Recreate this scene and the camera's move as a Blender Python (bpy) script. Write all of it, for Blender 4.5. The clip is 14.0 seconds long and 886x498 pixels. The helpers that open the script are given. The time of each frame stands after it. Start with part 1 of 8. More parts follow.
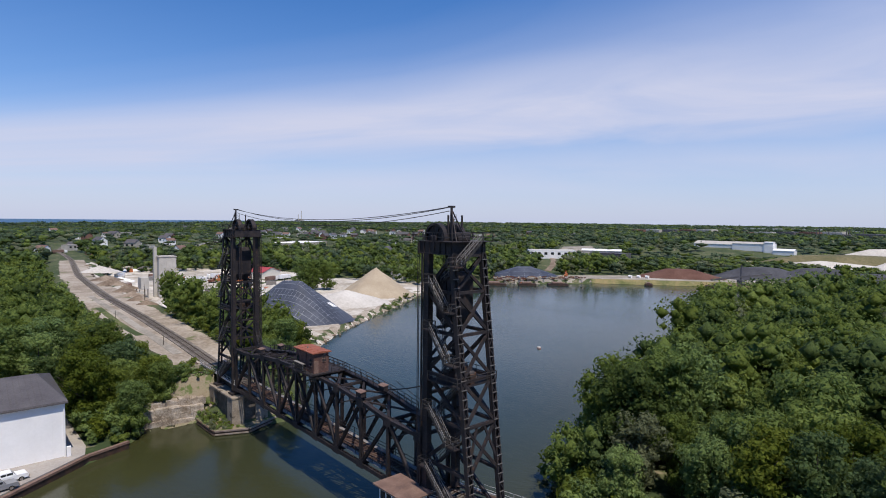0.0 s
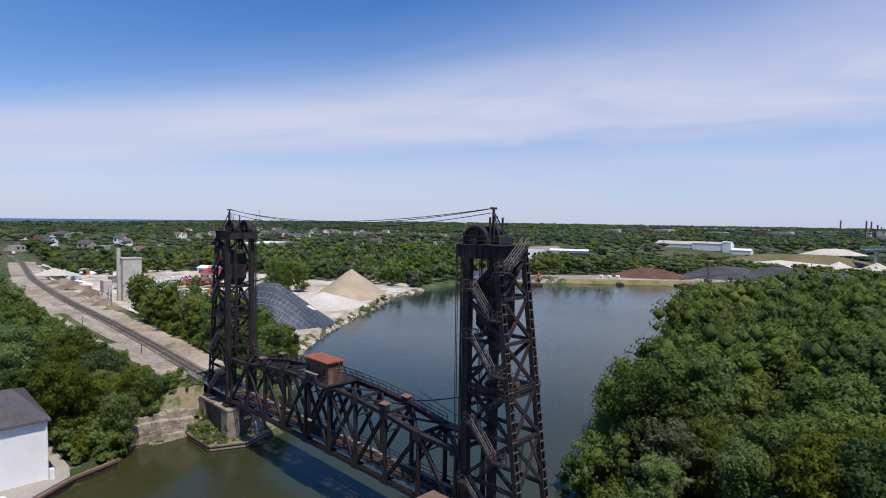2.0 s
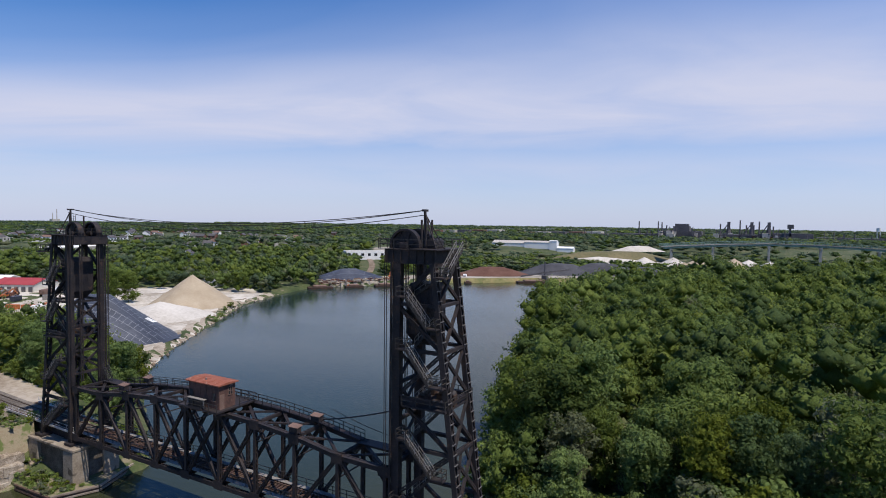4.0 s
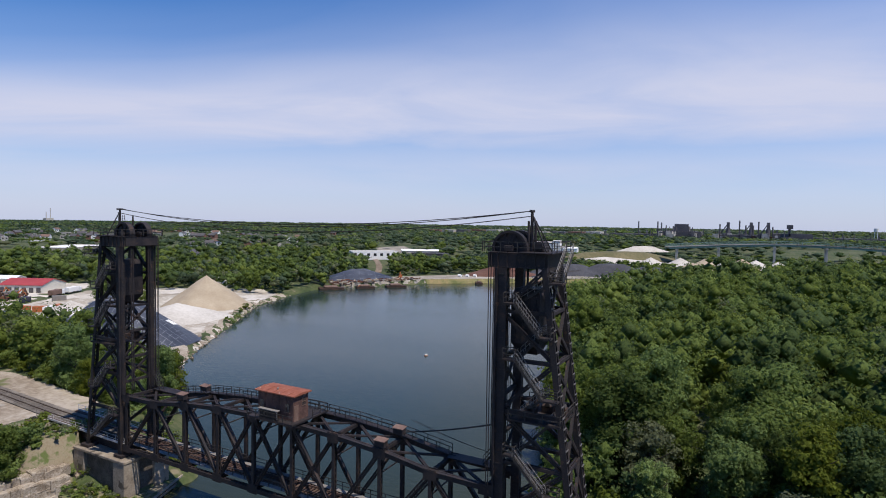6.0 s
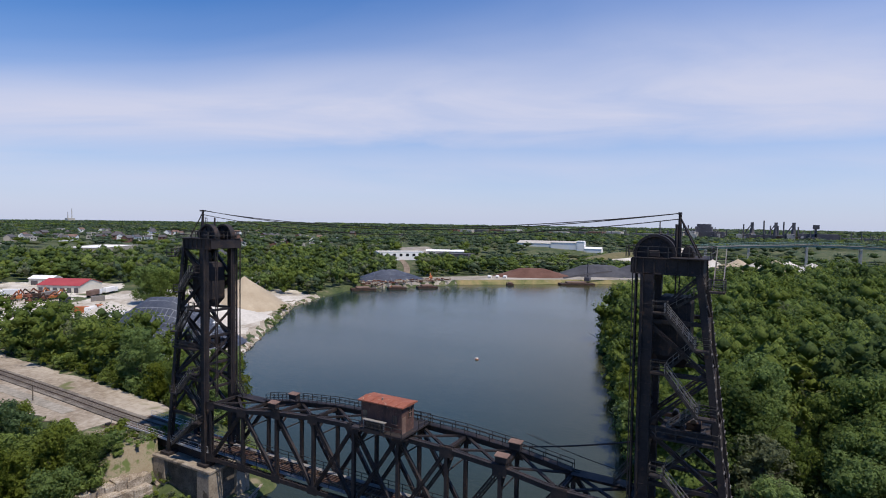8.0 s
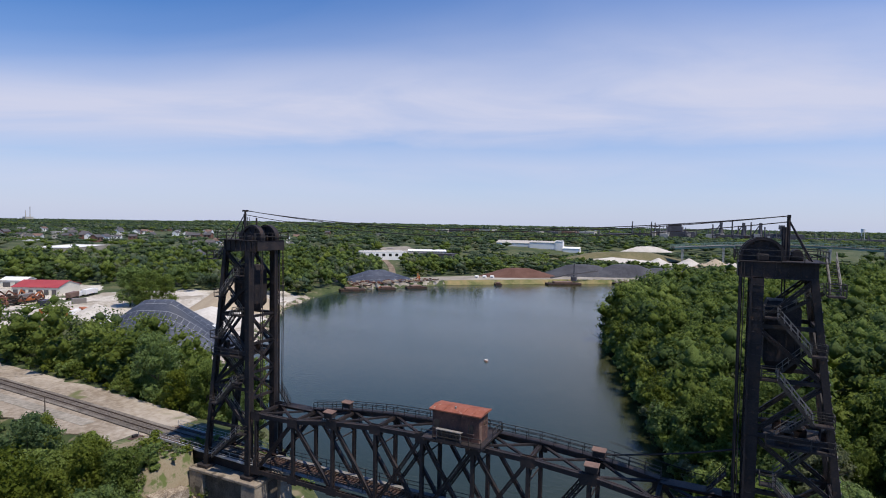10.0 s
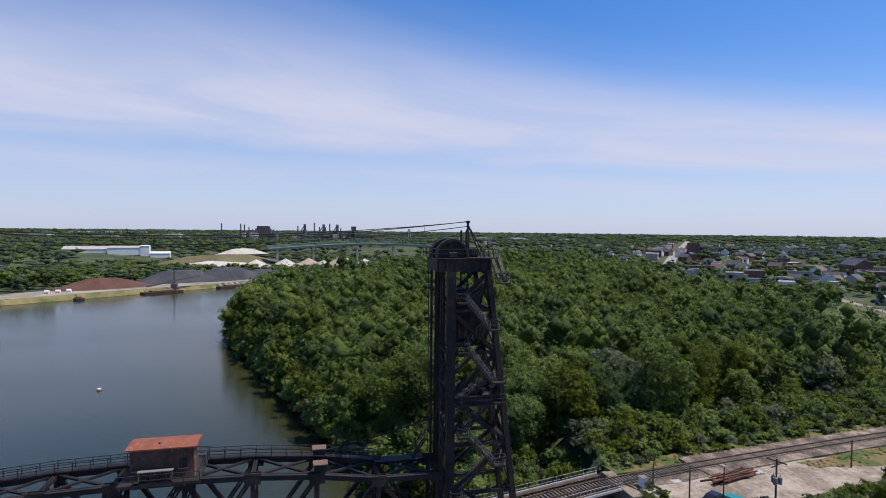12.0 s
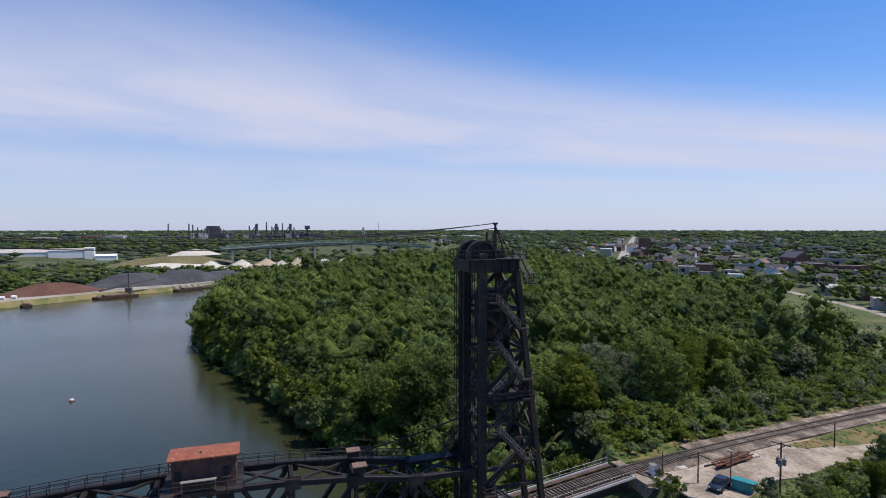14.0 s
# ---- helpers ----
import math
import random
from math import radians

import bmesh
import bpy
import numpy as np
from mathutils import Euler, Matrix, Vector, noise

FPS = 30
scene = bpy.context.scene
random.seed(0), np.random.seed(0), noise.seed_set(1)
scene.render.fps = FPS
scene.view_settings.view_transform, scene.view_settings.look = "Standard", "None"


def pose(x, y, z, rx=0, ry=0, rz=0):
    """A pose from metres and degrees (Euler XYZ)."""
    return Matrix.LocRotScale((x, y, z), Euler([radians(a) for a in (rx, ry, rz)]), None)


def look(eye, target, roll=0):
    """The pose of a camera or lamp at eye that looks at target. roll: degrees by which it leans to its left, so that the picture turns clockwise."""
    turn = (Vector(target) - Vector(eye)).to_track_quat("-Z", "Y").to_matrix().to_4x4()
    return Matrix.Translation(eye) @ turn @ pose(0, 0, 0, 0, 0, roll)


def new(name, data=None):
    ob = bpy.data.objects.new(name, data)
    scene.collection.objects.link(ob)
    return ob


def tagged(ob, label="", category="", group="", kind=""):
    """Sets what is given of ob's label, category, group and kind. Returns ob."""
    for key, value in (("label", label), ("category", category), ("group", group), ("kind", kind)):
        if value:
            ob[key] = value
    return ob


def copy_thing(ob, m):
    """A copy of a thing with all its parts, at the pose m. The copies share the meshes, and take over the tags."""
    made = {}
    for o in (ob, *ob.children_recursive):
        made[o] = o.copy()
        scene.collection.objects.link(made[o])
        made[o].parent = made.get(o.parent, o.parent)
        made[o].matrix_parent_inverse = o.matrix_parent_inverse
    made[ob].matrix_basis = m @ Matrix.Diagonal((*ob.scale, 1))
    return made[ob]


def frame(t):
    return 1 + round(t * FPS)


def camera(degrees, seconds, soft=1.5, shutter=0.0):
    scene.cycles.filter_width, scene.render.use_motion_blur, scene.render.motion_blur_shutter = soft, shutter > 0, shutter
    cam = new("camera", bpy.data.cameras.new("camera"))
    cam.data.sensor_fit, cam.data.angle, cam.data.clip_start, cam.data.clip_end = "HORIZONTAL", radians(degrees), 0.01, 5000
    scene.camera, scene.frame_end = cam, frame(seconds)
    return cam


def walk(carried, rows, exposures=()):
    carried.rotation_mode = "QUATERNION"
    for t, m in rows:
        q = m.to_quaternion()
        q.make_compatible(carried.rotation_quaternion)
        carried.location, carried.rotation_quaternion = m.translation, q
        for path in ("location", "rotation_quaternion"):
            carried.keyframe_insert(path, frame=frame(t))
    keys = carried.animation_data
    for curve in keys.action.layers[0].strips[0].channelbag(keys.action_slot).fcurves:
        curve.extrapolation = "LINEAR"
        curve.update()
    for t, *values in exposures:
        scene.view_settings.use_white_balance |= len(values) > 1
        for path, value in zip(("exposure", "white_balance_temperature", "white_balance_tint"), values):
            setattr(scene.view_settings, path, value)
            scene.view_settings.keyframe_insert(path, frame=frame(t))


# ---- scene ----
cam = camera(75.9, 14.0, soft=1.0)
# seconds, eye, target, roll
PATH = [
    (0, (5.764, 9.412, 44.36), (7.08, 10.914, 44.256), 0.7),
    (0.5, (4.723, 11.684, 44.348), (6.052, 13.175, 44.243), 0.7),
    (1, (3.615, 14.055, 44.38), (4.951, 15.539, 44.275), 0.7),
    (1.5, (2.557, 16.467, 44.457), (3.908, 17.938, 44.352), 0.8),
    (2, (1.527, 18.925, 44.528), (2.945, 20.331, 44.425), 0.8),
    (2.5, (0.537, 21.423, 44.577), (2.061, 22.715, 44.477), 0.9),
    (3, (-0.359, 24.011, 44.62), (1.304, 25.118, 44.525), 0.8),
    (3.2, (-0.646, 25.117, 44.628), (1.046, 26.178, 44.534), 0.8),
    (5.3, (-3.066, 37.629, 44.633), (-1.282, 38.529, 44.538), 0.8),
    (5.5, (-3.253, 38.861, 44.637), (-1.475, 39.773, 44.544), 0.9),
    (6, (-3.7, 42.002, 44.637), (-1.933, 42.935, 44.543), 0.9),
    (6.5, (-4.23, 45.143, 44.67), (-2.476, 46.1, 44.575), 0.9),
    (7, (-4.803, 48.235, 44.67), (-3.059, 49.21, 44.575), 1.0),
    (7.5, (-5.515, 51.352, 44.712), (-3.767, 52.32, 44.618), 0.9),
    (8, (-6.252, 54.509, 44.766), (-4.509, 55.484, 44.671), 0.9),
    (8.2, (-6.581, 55.791, 44.773), (-4.839, 56.767, 44.678), 0.9),
    (10.3, (-10.322, 68.781, 44.805), (-8.504, 69.608, 44.71), 1.1),
    (10.5, (-10.633, 70.134, 44.803), (-8.751, 70.805, 44.714), 0.8),
    (11, (-11.373, 73.703, 44.791), (-9.377, 73.804, 44.715), 0.9),
    (11.5, (-12.02, 77.188, 44.846), (-10.035, 76.953, 44.777), 0.9),
    (12, (-12.281, 80.578, 44.968), (-10.342, 80.094, 44.9), 0.6),
    (12.5, (-12.068, 83.727, 45.104), (-10.151, 83.162, 45.033), 0.5),
    (13, (-11.597, 86.642, 45.24), (-9.697, 86.022, 45.168), 0.2),
    (13.5, (-11.101, 88.646, 45.375), (-9.207, 88.008, 45.301), 0.0),
    (14, (-10.82, 89.748, 45.424), (-8.929, 89.102, 45.349), -0.0),
]
walk(cam, [(t, look(eye, target, roll)) for t, eye, target, roll in PATH])


# ---------------------------------------------------------------- light
SUN = Vector((-0.12, -0.47, 1.0)).normalized()
world = bpy.data.worlds.new("sky")
scene.world = world
world.use_nodes = True


def node(tree, kind, **values):
    n = tree.nodes.new(kind)
    for key, value in values.items():
        if key in n.inputs:
            n.inputs[key].default_value = value
    return n


def calc(tree, op, a, b=None, clamp=False):
    n = tree.nodes.new("ShaderNodeMath")
    n.operation, n.use_clamp = op, clamp
    for i, v in enumerate((a, b)):
        if v is None:
            continue
        if isinstance(v, (int, float)):
            n.inputs[i].default_value = v
        else:
            tree.links.new(v, n.inputs[i])
    return n.outputs[0]


def ramp(tree, fac, stops):
    n = tree.nodes.new("ShaderNodeValToRGB")
    while len(n.color_ramp.elements) < len(stops):
        n.color_ramp.elements.new(0.5)
    for e, (p, c) in zip(n.color_ramp.elements, stops):
        e.position = p
        e.color = (*c, 1) if isinstance(c, tuple) else (c, c, c, 1)
    if fac is not None:
        tree.links.new(fac, n.inputs[0])
    return n.outputs[0]


def mix(tree, fac, a, b):
    n = tree.nodes.new("ShaderNodeMix")
    n.data_type = "RGBA"
    for i, v in ((0, fac), (6, a), (7, b)):
        if isinstance(v, (int, float)):
            n.inputs[i].default_value = v
        elif isinstance(v, tuple):
            n.inputs[i].default_value = (*v, 1)
        else:
            tree.links.new(v, n.inputs[i])
    return n.outputs[2]


wt = world.node_tree
wt.nodes.clear()
sky = wt.nodes.new("ShaderNodeTexSky")
sky.sky_type, sky.sun_disc = "NISHITA", False
sky.sun_elevation = math.asin(SUN.z)
sky.sun_rotation = math.atan2(-SUN.x, SUN.y)
sky.air_density, sky.dust_density, sky.ozone_density = 1.0, 0.15, 4.0
way = wt.nodes.new("ShaderNodeTexCoord").outputs["Generated"]
sep = wt.nodes.new("ShaderNodeSeparateXYZ")
wt.links.new(way, sep.inputs[0])
CA, CB = 0.978, 0.208   # the cirrus lies across this heading
along = calc(wt, "ADD", calc(wt, "MULTIPLY", sep.outputs[0], CA), calc(wt, "MULTIPLY", sep.outputs[1], CB))
across = calc(wt, "SUBTRACT", calc(wt, "MULTIPLY", sep.outputs[0], CB), calc(wt, "MULTIPLY", sep.outputs[1], CA))
zz = calc(wt, "MAXIMUM", sep.outputs[2], 0.012)
slope = calc(wt, "DIVIDE", zz, calc(wt, "ADD", calc(wt, "MULTIPLY", calc(wt, "MAXIMUM", along, 0.0), 0.72), 0.28))
peak = ramp(wt, along, [(0.72, 0.0), (0.99, 1.0)])
slope = calc(wt, "SUBTRACT", slope, calc(wt, "MULTIPLY", calc(wt, "MULTIPLY", calc(wt, "MAXIMUM", calc(wt, "SUBTRACT", slope, 0.22), 0.0), 0.5), peak))
flow = wt.nodes.new("ShaderNodeCombineXYZ")
wt.links.new(calc(wt, "ADD", calc(wt, "MULTIPLY", across, 1.7), calc(wt, "MULTIPLY", slope, 1.6)), flow.inputs[0])
wt.links.new(calc(wt, "MULTIPLY", slope, 8.0), flow.inputs[1])
wisp = node(wt, "ShaderNodeTexNoise", Scale=1.9, Detail=6.0, Roughness=0.55, Distortion=0.5)
wt.links.new(flow.outputs[0], wisp.inputs["Vector"])
broad = node(wt, "ShaderNodeTexNoise", Scale=0.75, Detail=2.0)
wt.links.new(flow.outputs[0], broad.inputs["Vector"])
shifted = calc(wt, "ADD", calc(wt, "MULTIPLY", slope, 2.0), calc(wt, "ADD", calc(wt, "MULTIPLY", calc(wt, "SUBTRACT", broad.outputs[0], 0.5), 0.16), calc(wt, "MULTIPLY", calc(wt, "SUBTRACT", wisp.outputs[0], 0.5), 0.10)))
band = ramp(wt, shifted, [(0.0, 0.15), (0.11, 0.32), (0.19, 0.58), (0.255, 0.36), (0.33, 0.86), (0.45, 0.90), (0.52, 0.60), (0.59, 0.30), (0.68, 0.10), (0.82, 0.02)])
streak = ramp(wt, wisp.outputs[0], [(0.34, 0.72), (0.62, 1.08)])
veil = calc(wt, "MULTIPLY", band, streak, clamp=True)
rich = wt.nodes.new("ShaderNodeHueSaturation")
rich.inputs["Saturation"].default_value, rich.inputs["Value"].default_value = 1.34, 1.15
wt.links.new(sky.outputs[0], rich.inputs["Color"])
tone = wt.nodes.new("ShaderNodeMix")
tone.data_type, tone.blend_type = "RGBA", "MULTIPLY"
tone.inputs[0].default_value = 1.0
tone.inputs[7].default_value = (1.05, 0.93, 1.09, 1)
wt.links.new(rich.outputs[0], tone.inputs[6])
low = ramp(wt, sep.outputs[2], [(0.0, 0.72), (0.06, 0.50), (0.16, 0.20), (0.4, 0.0)])
hazy = mix(wt, low, tone.outputs[2], (3.8, 5.1, 7.8))
tint = mix(wt, veil, hazy, (5.95, 6.2, 7.8))
back = node(wt, "ShaderNodeBackground", Strength=0.105)
wt.links.new(tint, back.inputs[0])
wt.links.new(back.outputs[0], wt.nodes.new("ShaderNodeOutputWorld").inputs[0])

sun = new("sun", bpy.data.lights.new("sun", "SUN"))
sun.data.energy, sun.data.angle, sun.data.color = 4.5, radians(0.53), (1.0, 0.925, 0.81)
sun.matrix_world = look(SUN * 300, (0, 0, 0))
scene.view_settings.exposure = 0.0


# ---------------------------------------------------------------- materials
def surface(name, colours, size=1.0, fine=8.0, rough=0.8, metal=0.0, bump=0.2, bump_size=6.0, vary=0.0, island=False, spec=0.4, flecks=None, crisp=0.28):
    """A worn surface: colours blended by a broad and a fine noise (size and fine per metre), a bump, and a shift per object or piece."""
    m = bpy.data.materials.new(name)
    m.use_nodes = True
    t = m.node_tree
    p = t.nodes["Principled BSDF"]
    at = t.nodes.new("ShaderNodeTexCoord").outputs["Object"]
    a = node(t, "ShaderNodeTexNoise", Scale=size, Detail=5.0, Roughness=0.6)
    b = node(t, "ShaderNodeTexNoise", Scale=fine, Detail=4.0, Roughness=0.65)
    for n in (a, b):
        t.links.new(at, n.inputs["Vector"])
    fac = calc(t, "ADD", calc(t, "MULTIPLY", a.outputs[0], 0.6), calc(t, "MULTIPLY", b.outputs[0], 0.4))
    k = len(colours)
    col = ramp(t, fac, [(0.5 - crisp / 2 + crisp * i / max(1, k - 1), c) for i, c in enumerate(colours)])
    if flecks:
        v = node(t, "ShaderNodeTexNoise", Scale=flecks[1], Detail=2.0)
        t.links.new(at, v.inputs["Vector"])
        col = mix(t, ramp(t, v.outputs[0], [(flecks[2], 0.0), (flecks[2] + 0.06, 1.0)]), col, flecks[0])
    if vary:
        src = t.nodes.new("ShaderNodeNewGeometry").outputs["Random Per Island"] if island else t.nodes.new("ShaderNodeObjectInfo").outputs["Random"]
        hs = t.nodes.new("ShaderNodeHueSaturation")
        t.links.new(calc(t, "ADD", calc(t, "MULTIPLY", src, 2 * vary), 1 - vary), hs.inputs["Value"])
        t.links.new(calc(t, "ADD", calc(t, "MULTIPLY", src, 0.12 * vary), 0.5 - 0.06 * vary), hs.inputs["Hue"])
        t.links.new(col, hs.inputs["Color"])
        col = hs.outputs[0]
    t.links.new(col, p.inputs["Base Color"])
    p.inputs["Roughness"].default_value, p.inputs["Metallic"].default_value = rough, metal
    p.inputs["Specular IOR Level"].default_value = spec
    if bump:
        c = node(t, "ShaderNodeTexNoise", Scale=bump_size, Detail=4.0)
        t.links.new(at, c.inputs["Vector"])
        d = node(t, "ShaderNodeBump", Strength=bump, Distance=0.1)
        t.links.new(c.outputs[0], d.inputs["Height"])
        t.links.new(d.outputs[0], p.inputs["Normal"])
    return m


def leafage(name, dark, light, rough=0.55, joined=False):
    """Leaves: one shade a leaf clump, a shift a tree, and some light through them. joined: the shift is kept in the mesh."""
    m = bpy.data.materials.new(name)
    m.use_nodes = True
    t = m.node_tree
    p = t.nodes["Principled BSDF"]
    isl = t.nodes.new("ShaderNodeNewGeometry").outputs["Random Per Island"]
    if joined:
        tone = t.nodes.new("ShaderNodeAttribute")
        tone.attribute_name = "tone"
        rnd = tone.outputs["Fac"]
    else:
        rnd = t.nodes.new("ShaderNodeObjectInfo").outputs["Random"]
    col = mix(t, calc(t, "ADD", calc(t, "MULTIPLY", isl, 0.56), 0.22), dark, light)
    hs = t.nodes.new("ShaderNodeHueSaturation")
    t.links.new(calc(t, "ADD", calc(t, "MULTIPLY", rnd, 0.66), 0.72), hs.inputs["Value"])
    t.links.new(calc(t, "ADD", calc(t, "MULTIPLY", rnd, 0.032), 0.486), hs.inputs["Hue"])
    t.links.new(calc(t, "SUBTRACT", 1.12, calc(t, "MULTIPLY", rnd, 0.3)), hs.inputs["Saturation"])
    t.links.new(col, hs.inputs["Color"])
    at = t.nodes.new("ShaderNodeTexCoord").outputs["Object"]
    mott = node(t, "ShaderNodeTexNoise", Scale=2.6 if joined else 4.2, Detail=4.0, Roughness=0.75)
    t.links.new(at, mott.inputs["Vector"])
    dim = ramp(t, mott.outputs[0], [(0.36, 0.76), (0.62, 1.18)])
    leaf = t.nodes.new("ShaderNodeMix")
    leaf.data_type, leaf.blend_type = "RGBA", "MULTIPLY"
    leaf.inputs[0].default_value = 1.0
    t.links.new(hs.outputs[0], leaf.inputs[6])
    t.links.new(dim, leaf.inputs[7])
    hs = leaf
    rel = node(t, "ShaderNodeBump", Strength=0.6, Distance=0.45)
    t.links.new(mott.outputs[0], rel.inputs["Height"])
    t.links.new(rel.outputs[0], p.inputs["Normal"])
    t.links.new(hs.outputs[2], p.inputs["Base Color"])
    p.inputs["Roughness"].default_value = rough
    p.inputs["Specular IOR Level"].default_value = 0.12
    lucent = t.nodes.new("ShaderNodeBsdfTranslucent")
    t.links.new(hs.outputs[2], lucent.inputs[0])
    both = t.nodes.new("ShaderNodeMixShader")
    both.inputs[0].default_value = 0.5
    t.links.new(p.outputs[0], both.inputs[1])
    t.links.new(lucent.outputs[0], both.inputs[2])
    t.links.new(both.outputs[0], t.nodes["Material Output"].inputs[0])
    return m


STEEL = surface("black_bridge_steel", [(0.016, 0.014, 0.016), (0.029, 0.024, 0.026), (0.052, 0.037, 0.033)], 0.5, 5.0, 0.68, 0.15, 0.25, 7.0, flecks=((0.062, 0.038, 0.030), 1.3, 0.62))
STEEL_RUST = surface("rusted_bridge_steel", [(0.018, 0.015, 0.015), (0.05, 0.03, 0.022), (0.11, 0.055, 0.032)], 0.7, 6.0, 0.75, 0.1, 0.3, 9.0)
STEEL_GREY = surface("weathered_galvanised_steel", [(0.15, 0.14, 0.135), (0.24, 0.225, 0.215), (0.18, 0.14, 0.115)], 0.8, 7.0, 0.8, 0.05, 0.1)
PALE_RAIL = surface("bleached_handrail_paint", [(0.42, 0.40, 0.39), (0.56, 0.54, 0.52)], 1.0, 8.0, 0.6, 0.0, 0.0)
# paler than the legs: sunlight on the battens put into their colour
BATTEN = surface("sunlit_batten_steel", [(0.10, 0.095, 0.095), (0.17, 0.16, 0.155), (0.12, 0.09, 0.075)], 0.8, 7.0, 0.6, 0.3, 0.0)
RAILING = surface("dark_rail_paint", [(0.022, 0.019, 0.019), (0.05, 0.044, 0.041), (0.085, 0.07, 0.062)], 1.0, 8.0, 0.6, 0.2, 0.0)
CONCRETE = surface("stained_concrete", [(0.16, 0.13, 0.10), (0.27, 0.22, 0.17), (0.36, 0.31, 0.25)], 0.35, 3.0, 0.9, 0, 0.3, 5.0, flecks=((0.10, 0.08, 0.06), 0.5, 0.6))
PALE_CONCRETE = surface("pale_concrete", [(0.36, 0.33, 0.29), (0.45, 0.42, 0.38), (0.52, 0.49, 0.45)], 0.2, 3.0, 0.9, 0, 0.2, 4.0)
ROOF_RED = surface("rust_red_roofing", [(0.20, 0.06, 0.035), (0.27, 0.085, 0.05), (0.33, 0.12, 0.075)], 0.9, 7.0, 0.8, 0, 0.15, 12.0, flecks=((0.35, 0.22, 0.16), 2.1, 0.66))
DARK_CONCRETE = surface("dark_concrete", [(0.065, 0.055, 0.045), (0.11, 0.092, 0.075), (0.17, 0.145, 0.12)], 0.5, 4.0, 0.9, 0, 0.3, 5.0)
PALE_TIMBER = surface("weathered_grey_timber", [(0.16, 0.12, 0.095), (0.25, 0.20, 0.165), (0.33, 0.28, 0.24)], 0.8, 9.0, 0.9, 0, 0.3, 12.0, vary=0.3)
ROOF_BROWN = surface("brown_metal_roof", [(0.12, 0.075, 0.06), (0.18, 0.11, 0.085), (0.24, 0.16, 0.125)], 0.6, 5.0, 0.7, 0, 0.1)
HOUSE_WALL = surface("rusty_plate_wall", [(0.055, 0.032, 0.028), (0.10, 0.052, 0.042), (0.155, 0.082, 0.062)], 0.9, 6.0, 0.85, 0, 0.25, 9.0, flecks=((0.21, 0.14, 0.11), 1.7, 0.65))
WINDOW = surface("dark_window_glass", [(0.02, 0.022, 0.025), (0.03, 0.032, 0.035)], 1, 5, 0.12, 0, 0.0)
TIMBER = surface("creosoted_timber", [(0.042, 0.026, 0.021), (0.085, 0.05, 0.04), (0.13, 0.08, 0.062)], 0.8, 9.0, 0.9, 0, 0.3, 12.0, vary=0.35)
OLD_TIMBER = surface("weathered_grey_timber", [(0.08, 0.065, 0.055), (0.13, 0.11, 0.095), (0.18, 0.155, 0.135)], 0.8, 9.0, 0.9, 0, 0.3, 12.0, vary=0.3)
RAIL = surface("rail_steel", [(0.07, 0.045, 0.035), (0.13, 0.085, 0.065), (0.2, 0.15, 0.12)], 1.0, 9.0, 0.5, 0.4, 0.0)
BALLAST = surface("grey_ballast", [(0.080, 0.060, 0.047), (0.19, 0.146, 0.115), (0.36, 0.29, 0.235)], 0.35, 3.4, 0.95, 0, 0.6, 7.0, crisp=0.17)
GRAVEL = surface("pale_gravel", [(0.21, 0.185, 0.15), (0.30, 0.265, 0.22), (0.39, 0.35, 0.30)], 0.06, 1.2, 0.95, 0, 0.3, 3.0, crisp=0.17)
YARD_STONE = surface("trodden_stone_floor", [(0.34, 0.29, 0.23), (0.50, 0.45, 0.385), (0.62, 0.57, 0.51)], 0.045, 0.5, 0.95, 0, 0.3, 2.0, flecks=((0.30, 0.26, 0.205), 0.07, 0.6), crisp=0.17)
LIMESTONE = surface("white_limestone_yard", [(0.40, 0.36, 0.31), (0.52, 0.48, 0.43), (0.60, 0.56, 0.51)], 0.05, 0.8, 0.95, 0, 0.3, 2.0)
SAND = surface("tan_sand", [(0.33, 0.26, 0.18), (0.39, 0.315, 0.225), (0.45, 0.37, 0.27)], 0.12, 1.6, 0.95, 0, 0.5, 1.1)
QUAY_PAVE = surface("sun_bleached_paving", [(0.27, 0.24, 0.215), (0.34, 0.305, 0.275), (0.40, 0.365, 0.33)], 0.14, 2.0, 0.95, 0, 0.15, 8.0, flecks=((0.20, 0.18, 0.16), 0.3, 0.66))
TRACK_STONE = surface("oily_track_ballast", [(0.10, 0.085, 0.072), (0.16, 0.135, 0.115), (0.23, 0.20, 0.17)], 0.3, 5.0, 0.95, 0, 0.5, 8.0, crisp=0.17)
LOT_GRAVEL = surface("rutted_lot_gravel", [(0.20, 0.16, 0.12), (0.315, 0.258, 0.203), (0.43, 0.36, 0.29)], 0.2, 1.4, 0.95, 0, 0.3, 4.0, flecks=((0.12, 0.125, 0.05), 0.16, 0.66), crisp=0.17)
SANDY_STRIP = surface("sandy_track_strip", [(0.235, 0.185, 0.135), (0.34, 0.285, 0.225), (0.42, 0.36, 0.295)], 0.05, 0.9, 0.95, 0, 0.35, 3.0, flecks=((0.13, 0.135, 0.055), 0.11, 0.63), crisp=0.17)
WEEDY_SAND = surface("weedy_sand", [(0.20, 0.16, 0.105), (0.24, 0.20, 0.14), (0.10, 0.12, 0.045)], 0.22, 1.6, 0.95, 0, 0.5, 3.0, flecks=((0.09, 0.115, 0.035), 0.5, 0.56), crisp=0.17)
VERGE = surface("dry_verge", [(0.215, 0.140, 0.068), (0.175, 0.145, 0.055), (0.10, 0.12, 0.034)], 0.13, 1.1, 0.95, 0, 0.5, 3.0, flecks=((0.085, 0.108, 0.03), 0.3, 0.5), crisp=0.17)
